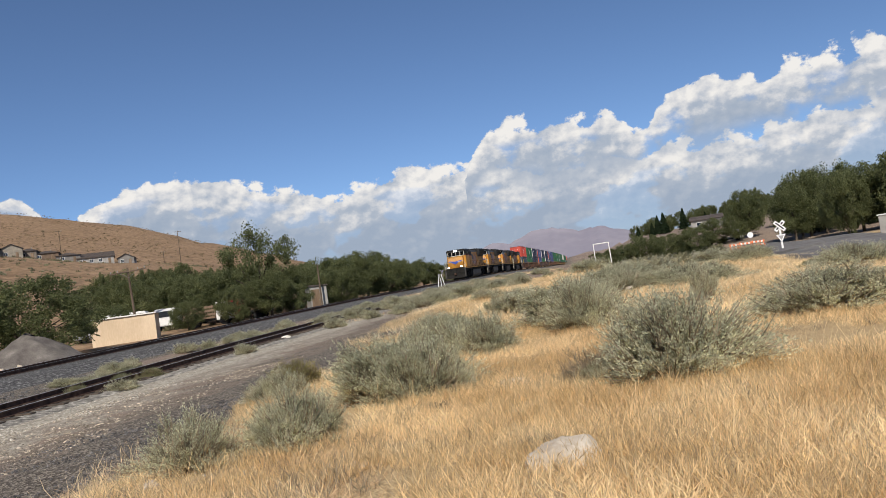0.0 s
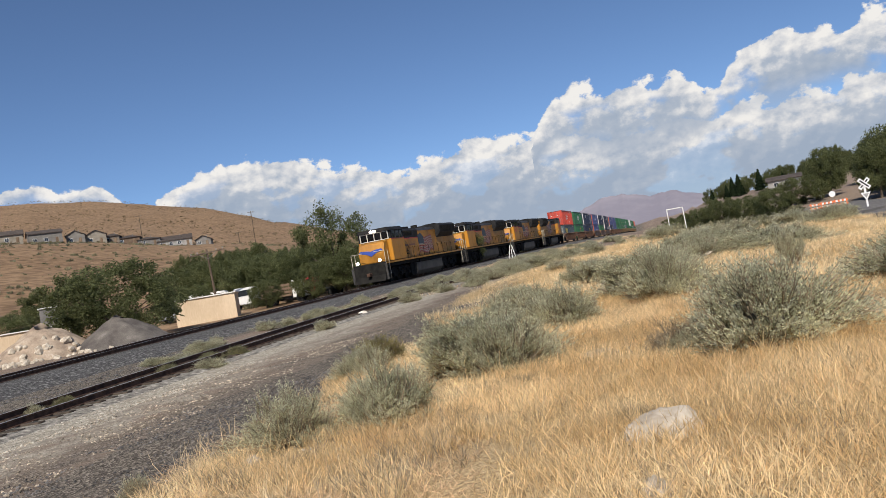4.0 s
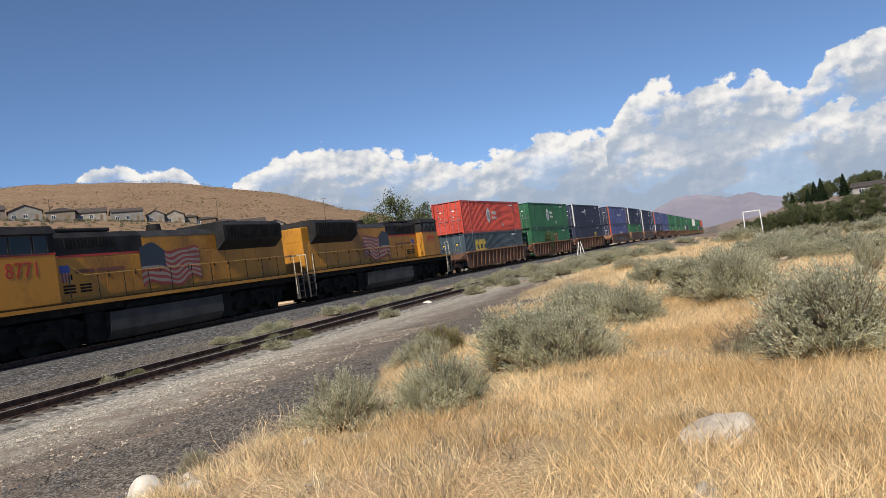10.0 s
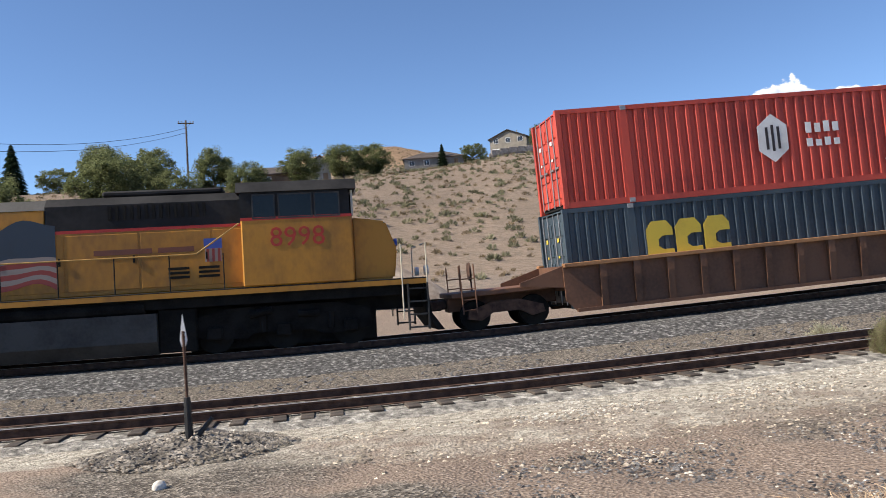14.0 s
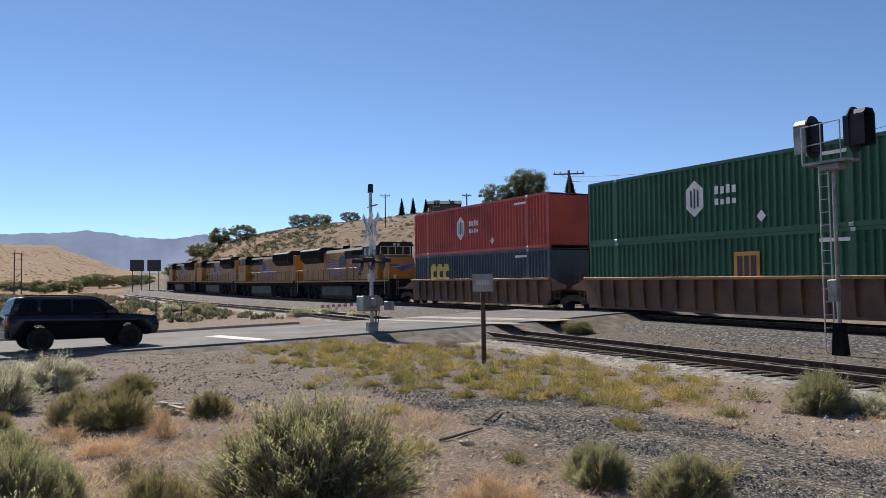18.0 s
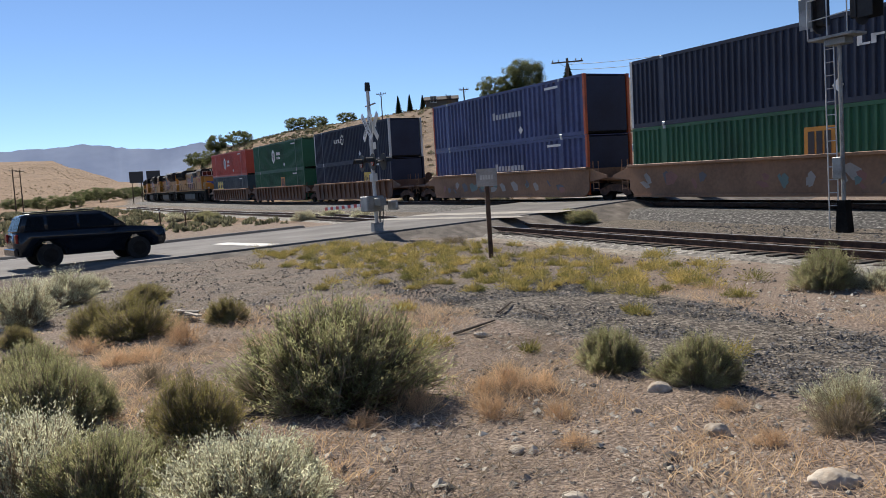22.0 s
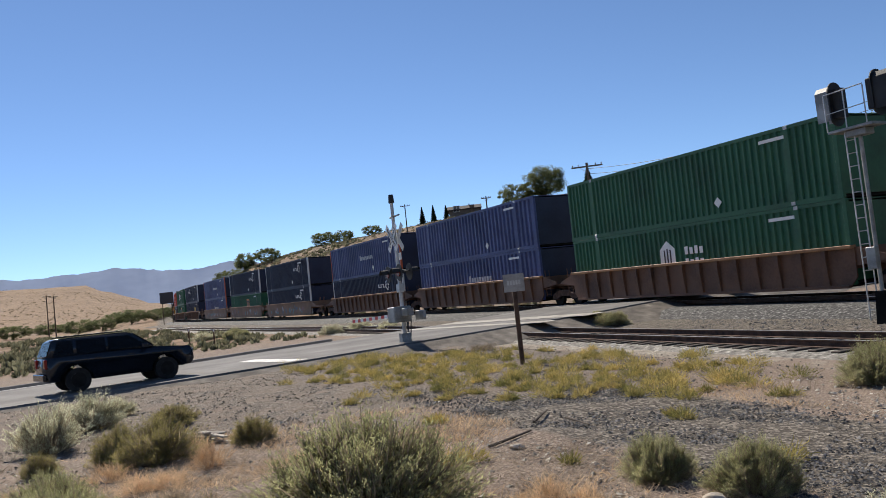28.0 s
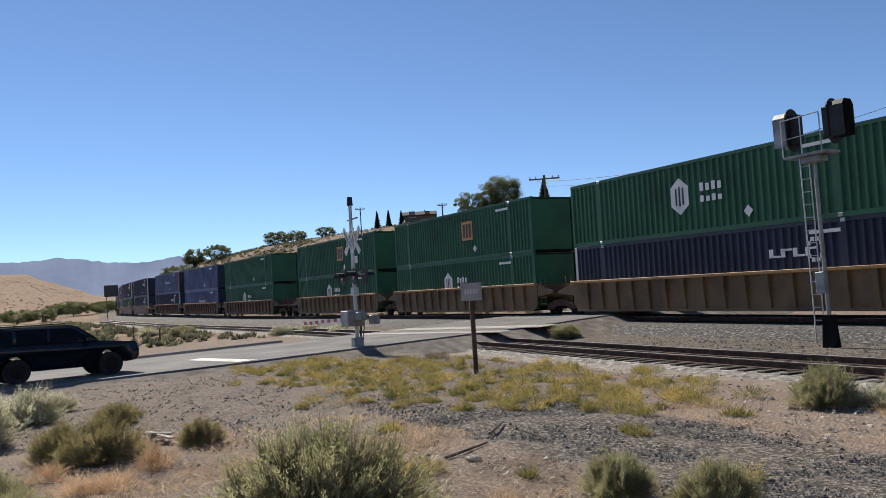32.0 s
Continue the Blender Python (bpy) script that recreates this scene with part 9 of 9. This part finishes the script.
def crossbuck(az, d, high, field=None):
    top = empty("crossbuck_sign", seat(az, d, 12), "white railway crossbuck sign on a post", "sign")
    bm = bmesh.new()
    box(bm, -0.07, 0.07, -0.05, 0.05, -0.3, high - 0.3, 0.01)
    part("post", bm, SIGNWHITE, top)
    for a in (45, -45):
        bm = bmesh.new()
        box(bm, -0.5, 0.5, -0.015, 0.015, -0.14, 0.14, 0.005)
        b = part("crossbuck_blade", bm, SIGNWHITE, top)
        b.matrix_basis = pose(0, -0.08 - (0.03 if a > 0 else 0), high - 0.5, 0, a, 0)
        bm = bmesh.new()
        box(bm, -0.38, 0.38, -0.022, -0.017, -0.05, 0.05)
        part("lettering_bar", bm, SIGNBLACK, b)
    bm = bmesh.new()
    prism(bm, [(-0.35, high - 1.15), (0.35, high - 1.15), (0, high - 1.75)], "y", -0.08, -0.06)
    pl = part("yield_plate", bm, SIGNWHITE, top)
    bm = bmesh.new()
    prism(bm, [(-0.2, high - 1.24), (0.2, high - 1.24), (0, high - 1.58)], "y", -0.09, -0.082)
    part("yield_field", bm, field or SIGNBACK, pl)


crossbuck(-69.55, 68, 2.35)
crossbuck(-78.2, 70, 2.2, SIGNRED)
top = empty("round_sign", seat(-67.7, 100), "pale round sign on a thin post by the road", "sign")
bm = bmesh.new()
tube(bm, (0, 0, -0.2), (0, 0, 1.9), 0.03, n=6)
part("post", bm, GREYSTEEL, top)
bm = bmesh.new()
tube(bm, (0, -0.05, 1.65), (0, -0.03, 1.65), 0.33, n=20)
part("plate", bm, SIGNWHITE, top)
for az in (-66.7, -67.3, -68.1):
    top = empty("road_barrier", seat(az, 96, 10), "orange and white road barrier on two legs", "barrier", "barriers by the road")
    for sx in (-0.55, 0.55):
        bm = bmesh.new()
        prism(bm, [(-0.3, 0), (-0.24, 0), (0, 1.0), (-0.06, 1.0)], "x", sx - 0.03, sx + 0.03)
        prism(bm, [(0.3, 0), (0.24, 0), (0, 1.0), (0.06, 1.0)], "x", sx - 0.03, sx + 0.03)
        part("leg", bm, ORANGE, top)
    for z in (0.45, 0.8):
        bm = bmesh.new()
        striped(bm, (-0.7, -0.1, z), (0.7, -0.1, z), 0.03, 0.2, 1, 0, 0)
        board = part("board", bm, SIGNWHITE, top)
        for i in range(4):
            bm = bmesh.new()
            striped(bm, (-0.7 + 0.4 * i, -0.12, z), (-0.5 + 0.4 * i, -0.12, z), 0.008, 0.2, 1, 0, 0)
            part("stripe", bm, ORANGE, board, "orange stripe")

# white pipe arch, and the leaning marker posts by the line
top = empty("pipe_arch", seat(-58.1, 72), "white bent pipe arch above sagebrush", "pipe arch")
h = 1.6 + 72 * math.tan(radians(1.93)) - gz(*heading(-58.1, 72).xy)
for nm, a, b in (("upright", (-0.68, 0, -0.1), (-0.68, 0, h)), ("upright", (0.68, 0, -0.1), (0.62, 0, h)), ("top_pipe", (-0.7, 0, h), (0.64, 0, h))):
    bm = bmesh.new()
    tube(bm, a, b, 0.04, n=10)
    part(nm, bm, SIGNWHITE, top)
top = empty("marker_tripod", Matrix.Translation(line(99.0, -3.6, -0.5)) @ pose(0, 0, 0, 0, 0, -47), "white leaning marker posts beside the line", "marker posts")
for dx in (-0.45, 0.0, 0.45):
    bm = bmesh.new()
    tube(bm, (dx, 0.1 if dx == 0 else 0, -0.05), (dx * 0.25, 0.03, 1.7 if dx else 1.2), 0.05, n=8)
    part("post", bm, SIGNWHITE, top)
rock(22.2, 30.8, 0.5, 0.2, WHITEROCK, 77, label="white stone lying in weeds by the line")

# marker posts and boards out on the plain
for az, d, h in ((118.3, 52, 1.1), (119.9, 58, 1.15)):
    top = empty("delineator", seat(az, d), "thin roadside marker post with a reflector", "marker post", "marker posts on the plain")
    bm = bmesh.new()
    box(bm, -0.045, 0.045, -0.012, 0.012, -0.1, h, 0.004)
    part("post", bm, POSTBROWN, top)
    bm = bmesh.new()
    box(bm, -0.035, 0.035, -0.02, -0.013, h - 0.2, h - 0.06, 0.002)
    part("reflector", bm, SIGNWHITE, top)
top = empty("billboard", seat(120.6, 200), "two dark boards on posts beside a distant road", "billboard")
hb = 1.6 + 200 * math.tan(radians(2.5)) - gz(*heading(120.6, 200).xy)
for sx in (-1.85, 1.85):
    bm = bmesh.new()
    box(bm, sx - 1.5, sx + 1.5, -0.1, 0.1, hb - 2.6, hb, 0.02)
    part("board", bm, DARKPAINT, top)
    for q in (-1.0, 1.0):
        bm = bmesh.new()
        tube(bm, (sx + q, 0.18, -0.3), (sx + q, 0.18, hb - 0.4), 0.1, n=8)
        part("post", bm, POLEWOOD, top)

# ---- heaps behind the main line ----
def heap(name, az, d, wide, high, mat, label, seed):
    bm = bmesh.new()
    n, rings = 28, 9
    for k in range(rings + 1):
        r = k / rings
        for i in range(n):
            a = 2 * math.pi * i / n
            rr = r * wide / 2 * (1 + 0.15 * noise.noise((math.cos(a) * 1.5, math.sin(a) * 1.5, seed)))
            z = high * (1 - r) ** 0.85 * (1 + 0.2 * noise.noise((math.cos(a) * r * 4, math.sin(a) * r * 4, seed + 4))) - 0.1 * r
            bm.verts.new((rr * math.cos(a), rr * math.sin(a) * 0.8, z))
    bm.verts.ensure_lookup_table()
    for k in range(rings):
        for i in range(n):
            j = (i + 1) % n
            q = [bm.verts[k * n + i], bm.verts[k * n + j], bm.verts[k * n + n + j], bm.verts[k * n + n + i]]
            if k == 0:
                continue
            bm.faces.new(q)
    bm.faces.new([bm.verts[n + i] for i in range(n)])
    for i in range(n - 1, -1, -1):
        bm.verts.remove(bm.verts[i])
        bm.verts.ensure_lookup_table()
    ob = obj(name, bm, mat, smooth=True)
    ob.matrix_basis = seat(az, d)
    return tagged(ob, label, "heap")


HEAPDARK = surf("heap_gravel", (0.07, 0.06, 0.055), (0.15, 0.135, 0.12), 1.2, 0.95, 0.7, 14, third=(0.22, 0.2, 0.18))
HEAPTAN = surf("heap_rubble", (0.25, 0.19, 0.14), (0.42, 0.34, 0.26), 1.5, 0.95, 0.7, 9, third=(0.55, 0.47, 0.39))
heap("gravel_mound", -20.0, 56, 6.5, 2.0, HEAPDARK, "dark gravel heap behind the main line", 3)
heap("stone_mound", -15.4, 57, 7.0, 2.3, HEAPTAN, "tan rubble heap with broken stones", 7)
heap("gravel_mound", 29.5, 52, 9.0, 2.6, HEAPTAN, "pale sand heap behind the main line", 12)
heap("gravel_mound", 43.6, 12.0, 3.2, 0.34, HEAPDARK, "low dark gravel heap beside the switch stand", 15)
rngh = random.Random(8)
pile = empty("stone_pile", seat(-15.4, 55.5), "scattered pale broken stones on a rubble heap", "stones")
chunk = []
for s in range(4):
    bm = bmesh.new()
    bmesh.ops.create_icosphere(bm, subdivisions=1, radius=0.5)
    for q in bm.verts:
        q.co *= 1 + 0.4 * noise.noise(q.co * 2 + Vector((s * 5, 0, 0)))
    me = bpy.data.meshes.new("stone")
    bm.to_mesh(me)
    bm.free()
    me.materials.append(ROCK)
    chunk.append(me)
for i in range(90):
    x, y = rngh.uniform(-4.2, 3.6), rngh.uniform(-2.6, 0.2)
    r = math.hypot(x / 3.5, (y - 1.5) / 2.8)
    z = max(0.0, 2.3 * max(0.0, 1 - r) ** 0.85)
    k = rngh.uniform(0.18, 0.6)
    share("stone", chunk[i % 4], pile, pose(x, y, z, rngh.uniform(0, 90), rngh.uniform(0, 90), rngh.uniform(0, 180)) @ Matrix.Scale(k, 4))
HM = heading(43.6, 12.0)


def on_mound(x, y, rng):
    return np.hypot(x - HM.x, y - HM.y) < 1.5


pebbles(9000, sector(34, 53, 10.2, 13.8), on_mound, 0.035, 71, PEBBLE, "loose dark stones on a low gravel mound", lift=lambda x, y: 0.3 * np.clip(1 - np.hypot(x - HM.x, y - HM.y) / 1.55, 0, 1) ** 0.85)


def motions():
    times = [0, 0.1, 0.3, 0.6] + list(range(1, 32)) + [31.4, 31.7, 31.9, 32]
    for thing, behind, half, up in TRAIN:
        walk(thing, [(t, line_pose(RED_AT_14 - SPEED * (t - 14) + 0.011 * max(0, t - 20) ** 2 + behind, up, half)) for t in times])


motions()
